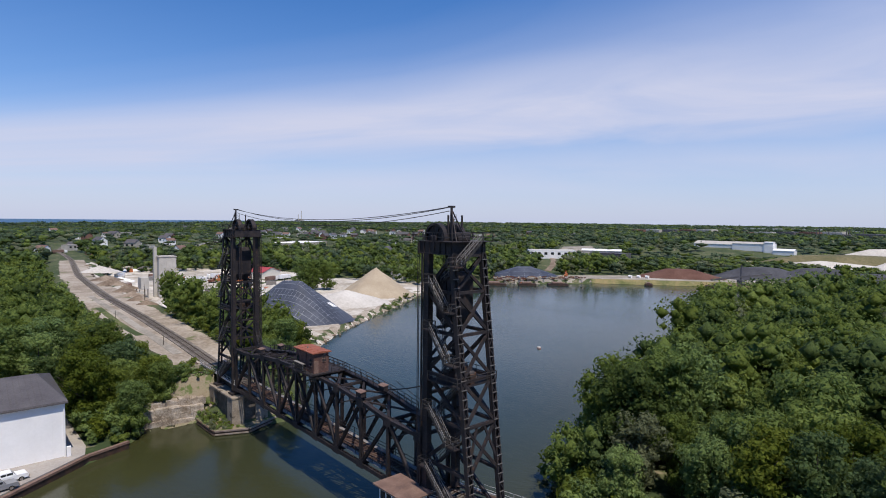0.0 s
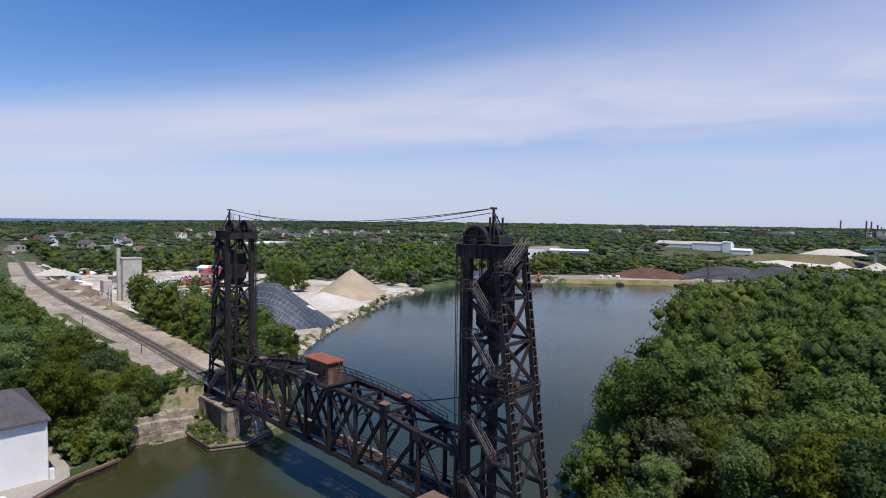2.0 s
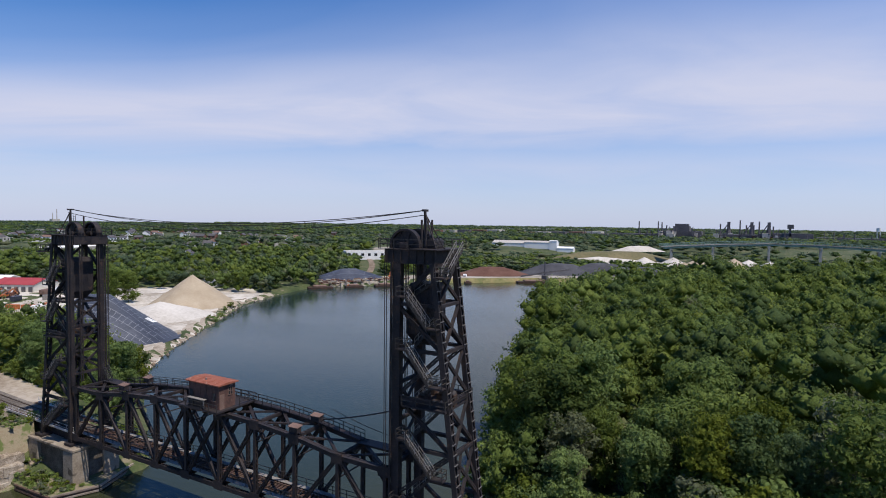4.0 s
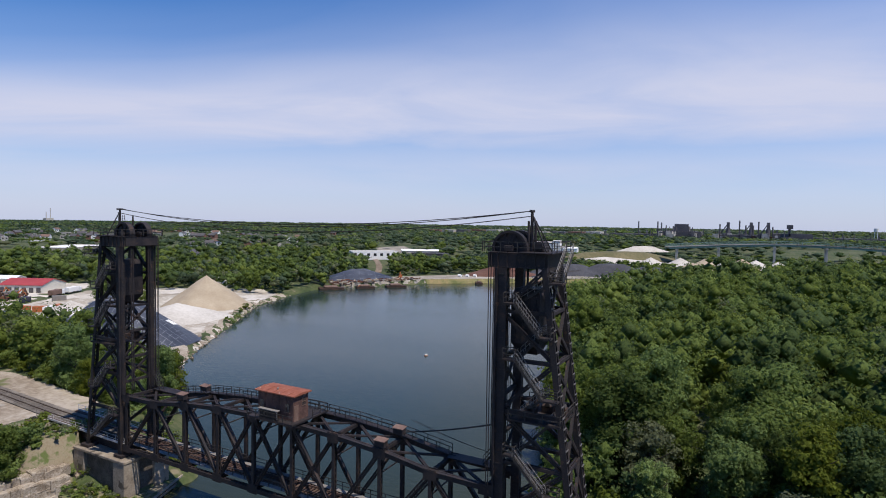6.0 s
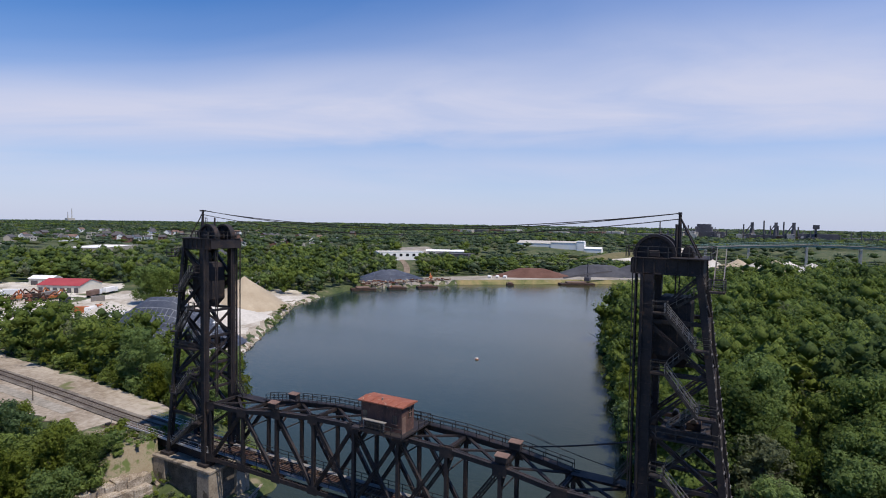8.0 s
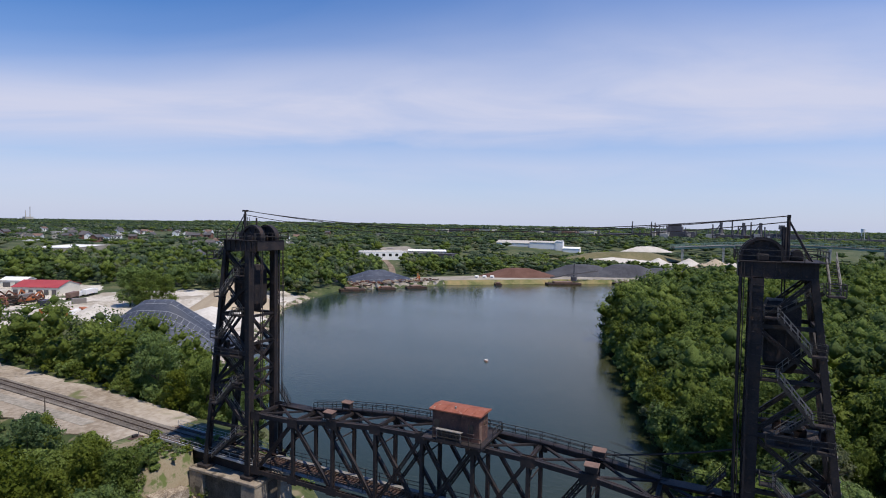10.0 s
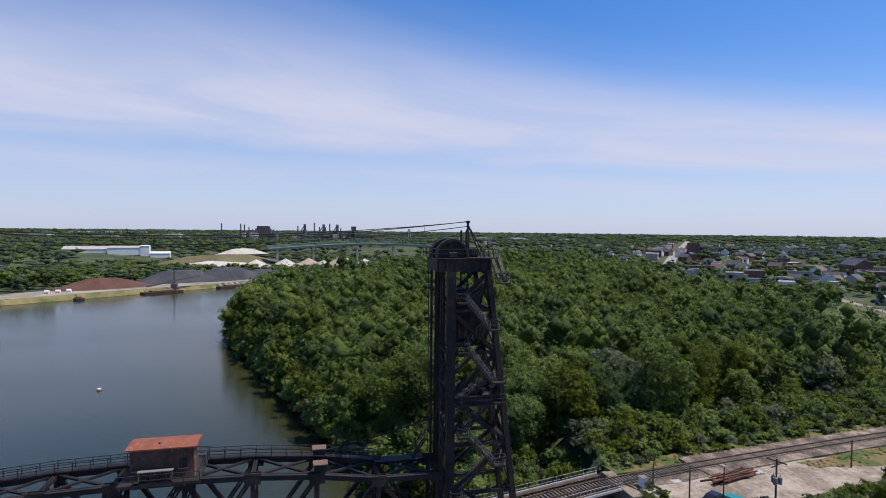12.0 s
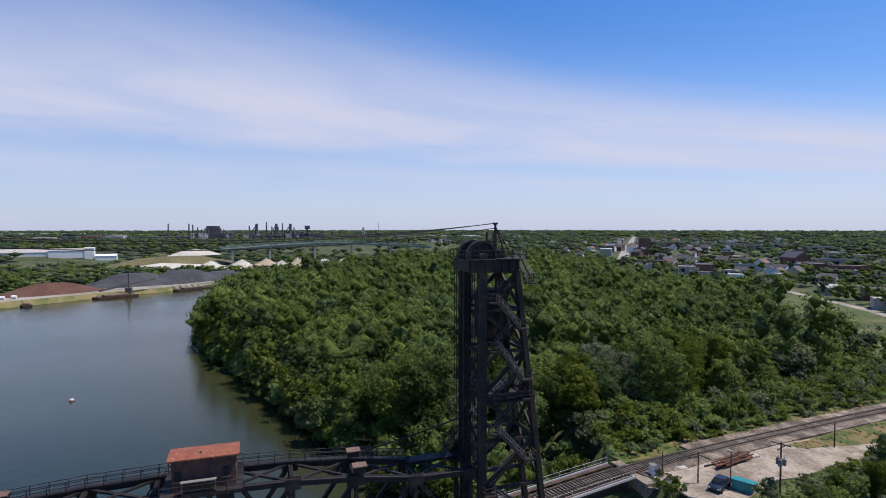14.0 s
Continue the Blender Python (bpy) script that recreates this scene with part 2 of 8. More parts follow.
RUST = surface("bright_rust", [(0.09, 0.035, 0.025), (0.16, 0.062, 0.04), (0.24, 0.10, 0.065)], 1.2, 7.0, 0.85, 0, 0.2, 9.0)
SOIL = surface("brown_soil", [(0.14, 0.10, 0.07), (0.22, 0.165, 0.12), (0.30, 0.235, 0.175)], 0.15, 1.6, 0.95, 0, 0.5, 1.5, crisp=0.17)
CREAM = surface("cream_painted_metal", [(0.62, 0.58, 0.50), (0.70, 0.66, 0.57)], 0.3, 2.0, 0.6, 0, 0.02)
GRASS = surface("rough_grass", [(0.045, 0.065, 0.018), (0.085, 0.105, 0.032), (0.15, 0.145, 0.055)], 0.09, 1.1, 0.95, 0, 0.6, 3.0, crisp=0.17)
DRY_GRASS = surface("dry_grass", [(0.11, 0.12, 0.04), (0.20, 0.18, 0.075), (0.28, 0.21, 0.10)], 0.1, 1.5, 0.95, 0, 0.5, 3.0, crisp=0.17)
SCRUB = surface("scrub_ground", [(0.032, 0.05, 0.015), (0.056, 0.076, 0.024), (0.10, 0.105, 0.046)], 0.05, 0.7, 0.95, 0, 0.7, 1.0, flecks=((0.20, 0.17, 0.11), 0.22, 0.62), crisp=0.17)
COAL = surface("dark_ore", [(0.035, 0.035, 0.042), (0.06, 0.06, 0.07), (0.09, 0.09, 0.10)], 0.08, 1.0, 0.95, 0, 0.4, 1.5)
IRON_ORE = surface("red_brown_ore", [(0.075, 0.035, 0.025), (0.115, 0.055, 0.04), (0.15, 0.08, 0.06)], 0.08, 1.0, 0.95, 0, 0.4, 1.5)
ASPHALT = surface("worn_asphalt", [(0.17, 0.155, 0.14), (0.24, 0.22, 0.20), (0.31, 0.285, 0.26)], 0.12, 2.5, 0.95, 0, 0.2, 8.0)
TARP = surface("dark_blue_grey_tarpaulin", [(0.03, 0.036, 0.055), (0.052, 0.06, 0.085), (0.085, 0.095, 0.125)], 0.12, 1.4, 0.55, 0, 0.35, 1.2)
STRAP = surface("pale_tarpaulin_seam", [(0.15, 0.16, 0.185), (0.26, 0.27, 0.295)], 0.5, 4, 0.7, 0, 0.0)
WHITE_WALL = surface("white_painted_metal", [(0.78, 0.765, 0.75), (0.85, 0.835, 0.82)], 0.3, 2.0, 0.6, 0, 0.02)
GREY_ROOF = surface("grey_metal_roof", [(0.07, 0.062, 0.064), (0.095, 0.086, 0.088), (0.12, 0.11, 0.11)], 0.25, 3.0, 0.6, 0, 0.1)
BARN_ROOF = surface("bright_red_roof", [(0.32, 0.045, 0.05), (0.40, 0.065, 0.065)], 0.2, 2.0, 0.6, 0, 0.02)
BRICK = surface("red_brick", [(0.16, 0.08, 0.06), (0.22, 0.12, 0.09)], 0.5, 4.0, 0.9, 0, 0.1)
TAN_WALL = surface("tan_wall", [(0.38, 0.33, 0.27), (0.46, 0.41, 0.34)], 0.3, 3.0, 0.9, 0, 0.05)
MILL = surface("dark_mill_steel", [(0.075, 0.072, 0.08), (0.115, 0.11, 0.12), (0.16, 0.14, 0.14)], 0.05, 0.5, 0.8, 0.1, 0.1)
GREEN_STEEL = surface("pale_green_bridge_paint", [(0.16, 0.25, 0.21), (0.22, 0.32, 0.27)], 0.1, 1.0, 0.6, 0, 0.0)
BARK = surface("tree_bark", [(0.05, 0.04, 0.03), (0.09, 0.075, 0.06), (0.14, 0.12, 0.10)], 1.5, 9.0, 0.95, 0, 0.5, 10.0)
ROCK = surface("broken_limestone", [(0.20, 0.155, 0.115), (0.33, 0.275, 0.22), (0.43, 0.375, 0.32)], 0.5, 4.0, 0.95, 0, 0.6, 4.0, crisp=0.17)
WOOD_POLE = surface("weathered_pole_wood", [(0.06, 0.045, 0.035), (0.11, 0.085, 0.065)], 1.0, 9.0, 0.9, 0, 0.2)
# the last green is cooler: distance haze put into the leaf colour
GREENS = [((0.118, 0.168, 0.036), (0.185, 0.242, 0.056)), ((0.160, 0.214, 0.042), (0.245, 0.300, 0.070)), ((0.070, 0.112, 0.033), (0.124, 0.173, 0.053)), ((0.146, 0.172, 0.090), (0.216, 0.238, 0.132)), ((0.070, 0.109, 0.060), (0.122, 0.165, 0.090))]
LEAF_A, LEAF_B, LEAF_C, LEAF_D = [leafage(n, *c) for n, c in zip(("broad_leaves", "pale_leaves", "dark_leaves", "grey_green_leaves"), GREENS)]
WOOD_LEAVES = [leafage(n, *c, joined=True) for n, c in zip(("woods_broad_leaves", "woods_pale_leaves", "woods_dark_leaves", "woods_grey_leaves", "woods_haze_tinted_leaves"), GREENS)]
CAR_WHITE = surface("white_car_paint", [(0.75, 0.75, 0.75), (0.78, 0.78, 0.78)], 1, 3, 0.25, 0, 0.0)
CAR_GREY = surface("silver_car_paint", [(0.28, 0.28, 0.29), (0.31, 0.31, 0.32)], 1, 3, 0.3, 0.3, 0.0)
CAR_DARK = surface("dark_blue_car_paint", [(0.02, 0.026, 0.045), (0.03, 0.036, 0.055)], 1, 3, 0.25, 0, 0.0)
TEAL = surface("teal_painted_steel", [(0.015, 0.20, 0.225), (0.03, 0.27, 0.295)], 0.8, 4.0, 0.5, 0, 0.05)
RUBBER = surface("black_rubber", [(0.015, 0.015, 0.015), (0.025, 0.025, 0.025)], 2, 9, 0.9, 0, 0)
ORANGE = surface("orange_machine_paint", [(0.36, 0.10, 0.03), (0.45, 0.15, 0.05)], 0.8, 4.0, 0.6, 0, 0)

WATER = bpy.data.materials.new("river_water")
WATER.use_nodes = True
t = WATER.node_tree
p = t.nodes["Principled BSDF"]
at = t.nodes.new("ShaderNodeTexCoord").outputs["Object"]
silt = node(t, "ShaderNodeTexNoise", Scale=0.012, Detail=3.0)
rip = node(t, "ShaderNodeTexNoise", Scale=1.1, Detail=6.0, Roughness=0.65, Distortion=0.6)
gust = node(t, "ShaderNodeTexNoise", Scale=0.03, Detail=3.0)
squeeze = t.nodes.new("ShaderNodeMapping")
squeeze.inputs["Rotation"].default_value = (0, 0, 0.6)
squeeze.inputs["Scale"].default_value = (1.0, 0.35, 1.0)
t.links.new(at, squeeze.inputs[0])
t.links.new(at, silt.inputs["Vector"])
t.links.new(squeeze.outputs[0], rip.inputs["Vector"])
t.links.new(squeeze.outputs[0], gust.inputs["Vector"])
place = t.nodes.new("ShaderNodeSeparateXYZ")
t.links.new(at, place.inputs[0])
# silty below the bridge; basin greener, its bluer sky reflection put into the colour
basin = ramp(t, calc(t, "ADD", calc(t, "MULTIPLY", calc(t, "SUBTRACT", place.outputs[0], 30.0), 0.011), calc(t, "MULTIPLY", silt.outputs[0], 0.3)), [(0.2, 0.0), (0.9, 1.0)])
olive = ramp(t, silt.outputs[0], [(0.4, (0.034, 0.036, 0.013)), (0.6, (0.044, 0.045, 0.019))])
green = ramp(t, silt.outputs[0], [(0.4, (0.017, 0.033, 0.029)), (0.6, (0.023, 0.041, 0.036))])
# olive again along the wooded bank, its shade put into the colour
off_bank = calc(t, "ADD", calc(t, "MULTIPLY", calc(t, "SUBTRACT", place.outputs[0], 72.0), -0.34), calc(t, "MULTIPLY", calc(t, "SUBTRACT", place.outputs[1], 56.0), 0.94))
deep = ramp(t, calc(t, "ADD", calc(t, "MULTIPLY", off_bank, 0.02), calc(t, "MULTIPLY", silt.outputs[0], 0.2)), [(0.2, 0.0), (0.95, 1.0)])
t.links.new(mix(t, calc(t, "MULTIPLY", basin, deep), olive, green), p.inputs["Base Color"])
p.inputs["IOR"].default_value = 1.333
t.links.new(calc(t, "ADD", calc(t, "MULTIPLY", gust.outputs[0], 0.12), 0.06), p.inputs["Roughness"])
b = node(t, "ShaderNodeBump", Distance=0.12)
t.links.new(calc(t, "ADD", calc(t, "MULTIPLY", gust.outputs[0], 0.5), 0.08), b.inputs["Strength"])
t.links.new(rip.outputs[0], b.inputs["Height"])
t.links.new(b.outputs[0], p.inputs["Normal"])


# ---------------------------------------------------------------- building helpers
def thing(name, label, category, group="", kind="", at=(0, 0, 0)):
    ob = new(name)
    ob.location = at
    ob.empty_display_size = 0.3
    return tagged(ob, label, category, group, kind)


def mesh_of(name, bm, material, smooth=False):
    me = bpy.data.meshes.new(name)
    bmesh.ops.recalc_face_normals(bm, faces=bm.faces)
    bm.to_mesh(me)
    bm.free()
    for m in (material if isinstance(material, (list, tuple)) else [material]):
        me.materials.append(m)
    if smooth:
        me.polygons.foreach_set("use_smooth", [True] * len(me.polygons))
    return me


def part(name, bm, material, parent=None, label="", smooth=False):
    """Links a bmesh as one mesh object under a thing or a part (places are in the parent's space)."""
    ob = new(name, mesh_of(name, bm, material, smooth))
    if parent is not None:
        ob.parent = parent
    if label:
        ob["label"] = label
    return ob


def solid(name, bm, material, label, category, group="", kind="", smooth=False):
    return tagged(part(name, bm, material, smooth=smooth), label, category, group, kind)


def B():
    return bmesh.new()


def box(bm, x0, x1, y0, y1, z0, z1, bevel=0.0):
    v = [bm.verts.new((x, y, z)) for z in (z0, z1) for x, y in ((x0, y0), (x1, y0), (x1, y1), (x0, y1))]
    fs = [bm.faces.new([v[i] for i in f]) for f in ((3, 2, 1, 0), (4, 5, 6, 7), (0, 1, 5, 4), (1, 2, 6, 5), (2, 3, 7, 6), (3, 0, 4, 7))]
    if bevel:
        bmesh.ops.bevel(bm, geom=list({e for f in fs for e in f.edges}), offset=bevel, segments=1, affect="EDGES")
    return bm


def beam(bm, a, b, w, h, up=(0, 0, 1)):
    """A square bar from a to b, w wide across and h deep along up."""
    a, b = Vector(a), Vector(b)
    d = (b - a).normalized()
    u = Vector(up)
    if abs(d.dot(u.normalized())) > 0.98:
        u = Vector((0, 1, 0)) if abs(d.y) < 0.9 else Vector((1, 0, 0))
    s = d.cross(u).normalized()
    u = s.cross(d).normalized()
    ring = [(-s * w - u * h) / 2, (s * w - u * h) / 2, (s * w + u * h) / 2, (-s * w + u * h) / 2]
    p = [bm.verts.new(a + r) for r in ring]
    q = [bm.verts.new(b + r) for r in ring]
    bm.faces.new(p[::-1])
    bm.faces.new(q)
    for i in range(4):
        bm.faces.new((p[i], p[(i + 1) % 4], q[(i + 1) % 4], q[i]))
    return bm


def tube(bm, a, b, r0, r1=None, n=8):
    a, b = Vector(a), Vector(b)
    r1 = r0 if r1 is None else r1
    d = (b - a).normalized()
    s = d.orthogonal().normalized()
    u = d.cross(s)
    p = [bm.verts.new(a + (s * math.cos(i * math.tau / n) + u * math.sin(i * math.tau / n)) * r0) for i in range(n)]
    q = [bm.verts.new(b + (s * math.cos(i * math.tau / n) + u * math.sin(i * math.tau / n)) * r1) for i in range(n)]
    bm.faces.new(p[::-1])
    bm.faces.new(q)
    for i in range(n):
        bm.faces.new((p[i], p[(i + 1) % n], q[(i + 1) % n], q[i]))
    return bm


def laced(bm, a, b, w, h, up=(0, 0, 1), pitch=0.9, bar=0.09):
    """A built-up member: two channels h deep, w apart, tied by zigzag lacing on both open sides."""
    a, b = Vector(a), Vector(b)
    d = (b - a).normalized()
    u = Vector(up)
    if abs(d.dot(u.normalized())) > 0.98:
        u = Vector((0, 1, 0)) if abs(d.y) < 0.9 else Vector((1, 0, 0))
    s = d.cross(u).normalized()
    u = s.cross(d).normalized()
    for k in (-1, 1):
        beam(bm, a + s * k * w / 2, b + s * k * w / 2, 0.07, h, u)
        for j in (-1, 1):
            o = s * k * (w / 2 - 0.07) + u * j * (h / 2 - 0.02)
            beam(bm, a + o, b + o, 0.12, 0.04, u)
    n = max(2, int((b - a).length / pitch))
    for j in (-1, 1):
        for i in range(n):
            k = 1 if i % 2 else -1
            o = u * j * h / 2
            beam(bm, a + (b - a) * (i / n) + s * k * w / 2 + o, a + (b - a) * ((i + 1) / n) - s * k * w / 2 + o, bar, 0.03, u)
    return bm


def rope(name, pts, r, parent, material=None, label=""):
    bm = B()
    pts, last, n = [Vector(p) for p in pts], None, 5
    for i, p in enumerate(pts):
        d = (pts[min(i + 1, len(pts) - 1)] - pts[max(i - 1, 0)]).normalized()
        s = d.cross(Vector((0.3, 0.2, 0.93))).normalized()
        u = s.cross(d)
        ring = [bm.verts.new(p + (s * math.cos(k * math.tau / n) + u * math.sin(k * math.tau / n)) * r) for k in range(n)]
        if last:
            for k in range(n):
                bm.faces.new((last[k], last[(k + 1) % n], ring[(k + 1) % n], ring[k]))
        else:
            bm.faces.new(ring[::-1])
        last = ring
    bm.faces.new(last)
    return part(name, bm, material or STEEL, parent, label)


def sagging(a, b, sag, n=16):
    a, b = Vector(a), Vector(b)
    return [a.lerp(b, i / n) - Vector((0, 0, sag * 4 * (i / n) * (1 - i / n))) for i in range(n + 1)]


def railing(parent, pts, height=1.05, step=1.6, r=0.035, material=None, name="railing"):
    """Posts and two rails along pts, each a part of its own."""
    material = material or RAILING
    pts = [Vector(p) for p in pts]
    post = mesh_of("post", beam(B(), (0, 0, 0), (0, 0, height), 2.2 * r, 2.2 * r), material)
    for j, (a, b) in enumerate(zip(pts, pts[1:])):
        for f, nm in ((0.5, "mid_rail"), (1.0, "top_rail")):
            part(nm, beam(B(), a + Vector((0, 0, height * f)), b + Vector((0, 0, height * f)), 2 * r, 2 * r), material, parent)
        n = max(1, round((b - a).length / step))
        for i in range(1 if j else 0, n + 1):
            ob = new("post", post)
            ob.parent = parent
            ob.location = a.lerp(b, i / n)


# ---------------------------------------------------------------- the lie of the land
YC = 95.8              # the middle of the lift span
XN, XF, XM = 51.0, 56.0, 53.5   # the two trusses and the track
RIVER = [(62, 122), (95, 174), (107, 187), (126, 203), (145, 216), (175, 237), (208, 260), (244, 274), (281, 283), (300, 276), (331, 251), (352, 242),
         (375, 214), (402, 182), (436, 140), (500, 80), (580, 15), (650, -40), (720, -100), (830, -200), (1000, -350),
         (960, -410), (760, -260), (660, -155), (590, -75), (520, -10), (420, 70), (350, 100), (303, 112), (260, 112), (217, 107), (183, 96), (150, 86), (121, 79), (103, 73), (84, 67),
         (72, 56), (62, 47), (50, 44), (30, 43), (0, 38), (-60, 10), (-400, -160), (-420, -110), (-60, 62), (4, 111), (14, 118.5), (24, 126), (31, 128.5), (37, 137), (46, 135), (50, 124)]
TRACK_N = [(53.5, 126), (53.8, 140), (54.3, 155), (55.5, 178), (57.2, 225), (58.5, 300), (64, 400), (80, 540), (84, 600), (88, 680), (110, 800)]
TRACK_S = [(53.5, 66), (54.6, 58), (56.6, 48), (58.5, 38), (60.6, 23), (62.7, 3), (64.9, -23), (66.6, -60), (64, -110), (55, -190)]
ZN, ZS, ZB = 8.9, 9.9, 9.1   # heights of the rails north, south and on the bridge


def dist_line(px, py, line):
    best = np.full(px.shape, 1e9)
    for (x0, y0), (x1, y1) in zip(line, line[1:]):
        dx, dy = x1 - x0, y1 - y0
        f = np.clip(((px - x0) * dx + (py - y0) * dy) / (dx * dx + dy * dy), 0, 1)
        best = np.minimum(best, np.hypot(px - x0 - f * dx, py - y0 - f * dy))
    return best


def inside(px, py, poly):
    res = np.zeros(px.shape, bool)
    for (x0, y0), (x1, y1) in zip(poly, poly[1:] + poly[:1]):
        if y0 != y1:
            res ^= ((y0 > py) != (y1 > py)) & (px < (x1 - x0) * (py - y0) / (y1 - y0) + x0)
    return res


def step(v, a, b):
    f = np.clip((v - a) / (b - a), 0, 1)
    return f * f * (3 - 2 * f)


QUAY = [(-60, 62), (4, 111), (14, 118.5), (24, 126), (31, 128.5), (34, 140), (26, 165), (-80, 170)]


YARD = [(84, 166), (98, 172), (120, 196), (160, 224), (212, 260), (264, 282), (266, 330), (222, 372), (190, 384), (130, 345), (108, 268), (97, 235), (92, 195)]


def height(px, py):
    px, py = np.asarray(px, float), np.asarray(py, float)
    shore = dist_line(px, py, RIVER + RIVER[:1])
    wet = inside(px, py, RIVER)
    far = step(np.hypot(px, py - 40), 380, 800)
    hollow = 1 - step(np.hypot(px - 610, py - 90), 170, 290)   # low ground by the far channel
    z = 2.6 + 9.4 * far * (1 - hollow)
    z = np.where(inside(px, py, YARD), 1.9, z)
    z = np.where(inside(px, py, QUAY), 1.3, z)
    dn, ds = dist_line(px, py, TRACK_N), dist_line(px, py, TRACK_S)
    z = z + (ZN - 0.55 - z) * (1 - step(dn, 7.5 + 4.5 * step(py, 160, 195), 17 + 3 * step(py, 160, 195))) * (py > 139)
    z = z + (ZS - 0.75 - z) * (1 - step(ds, 17, 34)) * (py < 36.5)
    z = z + (ZS - 0.55 - z) * (1 - step(ds, 4.5, 8.5)) * (py < 38)
    z = np.where(wet, -2.2 * step(shore, 0, 2) - 0.3, -0.3 + (z + 0.3) * step(shore, 0, np.where(inside(px, py, QUAY), 0.3, 4.5)))
    return z


def height1(x, y):
    return float(height(np.array([x]), np.array([y]))[0])


def spread(near, far, step0, reach):
    """Grid lines, step0 apart between near and far and growing outside up to reach."""
    mid = list(np.arange(near, far + 0.1, step0))
    out, s, v = [], step0, far
    while v < reach:
        s *= 1.22
        v += s
        out.append(min(v, reach))
    low, s, v = [], step0, near
    while v > -reach:
        s *= 1.22
        v -= s
        low.append(max(v, -reach))
    return np.array(low[::-1] + mid + out)


gx, gy = spread(-90, 480, 3.5, 4900), spread(-170, 340, 3.5, 4900)
GX, GY = np.meshgrid(gx, gy)
GZ = height(GX.ravel(), GY.ravel())
nx, ny = len(gx), len(gy)
me = bpy.data.meshes.new("ground")
idx = np.arange(nx * ny).reshape(ny, nx)
quads = np.stack([idx[:-1, :-1], idx[:-1, 1:], idx[1:, 1:], idx[1:, :-1]], -1).reshape(-1, 4)
me.from_pydata(np.stack([GX.ravel(), GY.ravel(), GZ], -1).tolist(), [], quads.tolist())
me.materials.append(SCRUB)
me.polygons.foreach_set("use_smooth", [True] * len(me.polygons))
tagged(new("ground", me), "scrubby green river bank and plain reaching the horizon", "ground", kind="structure")

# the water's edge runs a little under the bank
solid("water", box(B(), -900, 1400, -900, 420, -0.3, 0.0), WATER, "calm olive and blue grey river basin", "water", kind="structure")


def ragged(outline, amount, every=2.5):
    """The outline with a worn, uneven edge."""
    out = []
    for (x0, y0), (x1, y1) in zip(outline, outline[1:] + outline[:1]):
        n = max(1, int(math.hypot(x1 - x0, y1 - y0) / every))
        for i in range(n):
            x, y = x0 + (x1 - x0) * i / n, y0 + (y1 - y0) * i / n
            out.append((x + amount * (noise.noise((x * 0.21, y * 0.21, 1.7)) * 1.4 + noise.noise((x * 0.8, y * 0.8, 4.1))), y + amount * (noise.noise((x * 0.21, y * 0.21, 8.3)) * 1.4 + noise.noise((x * 0.8, y * 0.8, 5.9)))))
    return out


def sheet(name, outline, dz, material, label, category, flat=None, grid=4.0, rag=0.0):
    if rag:
        outline = ragged([tuple(c)[:2] for c in outline], rag)
    """A ground covering inside an outline, laid dz over the land."""
    xs, ys = [c[0] for c in outline], [c[1] for c in outline]
    bm = B()
    vs = [bm.verts.new((x, y, 0)) for x, y in outline]
    bm.faces.new(vs)
    for axis, lo, hi in ((0, min(xs), max(xs)), (1, min(ys), max(ys))):
        v = lo + grid
        while v < hi:
            co, no = [0, 0, 0], [0, 0, 0]
            co[axis], no[axis] = v, 1
            bmesh.ops.bisect_plane(bm, geom=bm.verts[:] + bm.edges[:] + bm.faces[:], plane_co=co, plane_no=no)
            v += grid
    bmesh.ops.triangulate(bm, faces=bm.faces[:])
    if flat is None:
        h = height(np.array([v.co.x for v in bm.verts]), np.array([v.co.y for v in bm.verts]))
        for v, z in zip(bm.verts, h):
            v.co.z = z + dz
    else:
        for v in bm.verts:
            v.co.z = flat + dz
    me = bpy.data.meshes.new(name)
    bm.normal_update()
    for fc in bm.faces:
        if fc.normal.z < 0:
            fc.normal_flip()
    rim = bmesh.ops.extrude_edge_only(bm, edges=[e for e in bm.edges if e.is_boundary])
    for q in rim["geom"]:
        if isinstance(q, bmesh.types.BMVert):
            q.co.z -= dz + 0.12
    bm.to_mesh(me)
    bm.free()
    me.materials.append(material)
    return tagged(new(name, me), label, category, kind="structure")


def ribbon(line, w0, w1=None):
    """An outline w0 to the left of a line and w1 to its right."""
    w1 = w0 if w1 is None else w1
    pts = [Vector(p) for p in line]
    left, right = [], []
    for i, p in enumerate(pts):
        d = (pts[min(i + 1, len(pts) - 1)] - pts[max(i - 1, 0)]).normalized()
        n = Vector((-d.y, d.x))
        left.append(tuple(p + n * w0))
        right.append(tuple(p - n * w1))
    return left + right[::-1]


def smooth_line(line, stepm):
    """Points every stepm along a rounded line, with the heading at each."""
    pts = [Vector(p) for p in line]
    fine = []
    for i in range(len(pts) - 1):
        a, b, c, d = pts[max(i - 1, 0)], pts[i], pts[i + 1], pts[min(i + 2, len(pts) - 1)]
        for k in range(20):
            f = k / 20
            fine.append(0.5 * ((2 * b) + (c - a) * f + (2 * a - 5 * b + 4 * c - d) * f * f + (3 * b - a - 3 * c + d) * f ** 3))
    fine.append(pts[-1])
    out, run, nxt = [], 0.0, 0.0
    for a, b in zip(fine, fine[1:]):
        seg = (b - a).length
        while nxt <= run + seg:
            out.append((a.lerp(b, (nxt - run) / seg), (b - a).normalized()))
            nxt += stepm
        run += seg
    return out


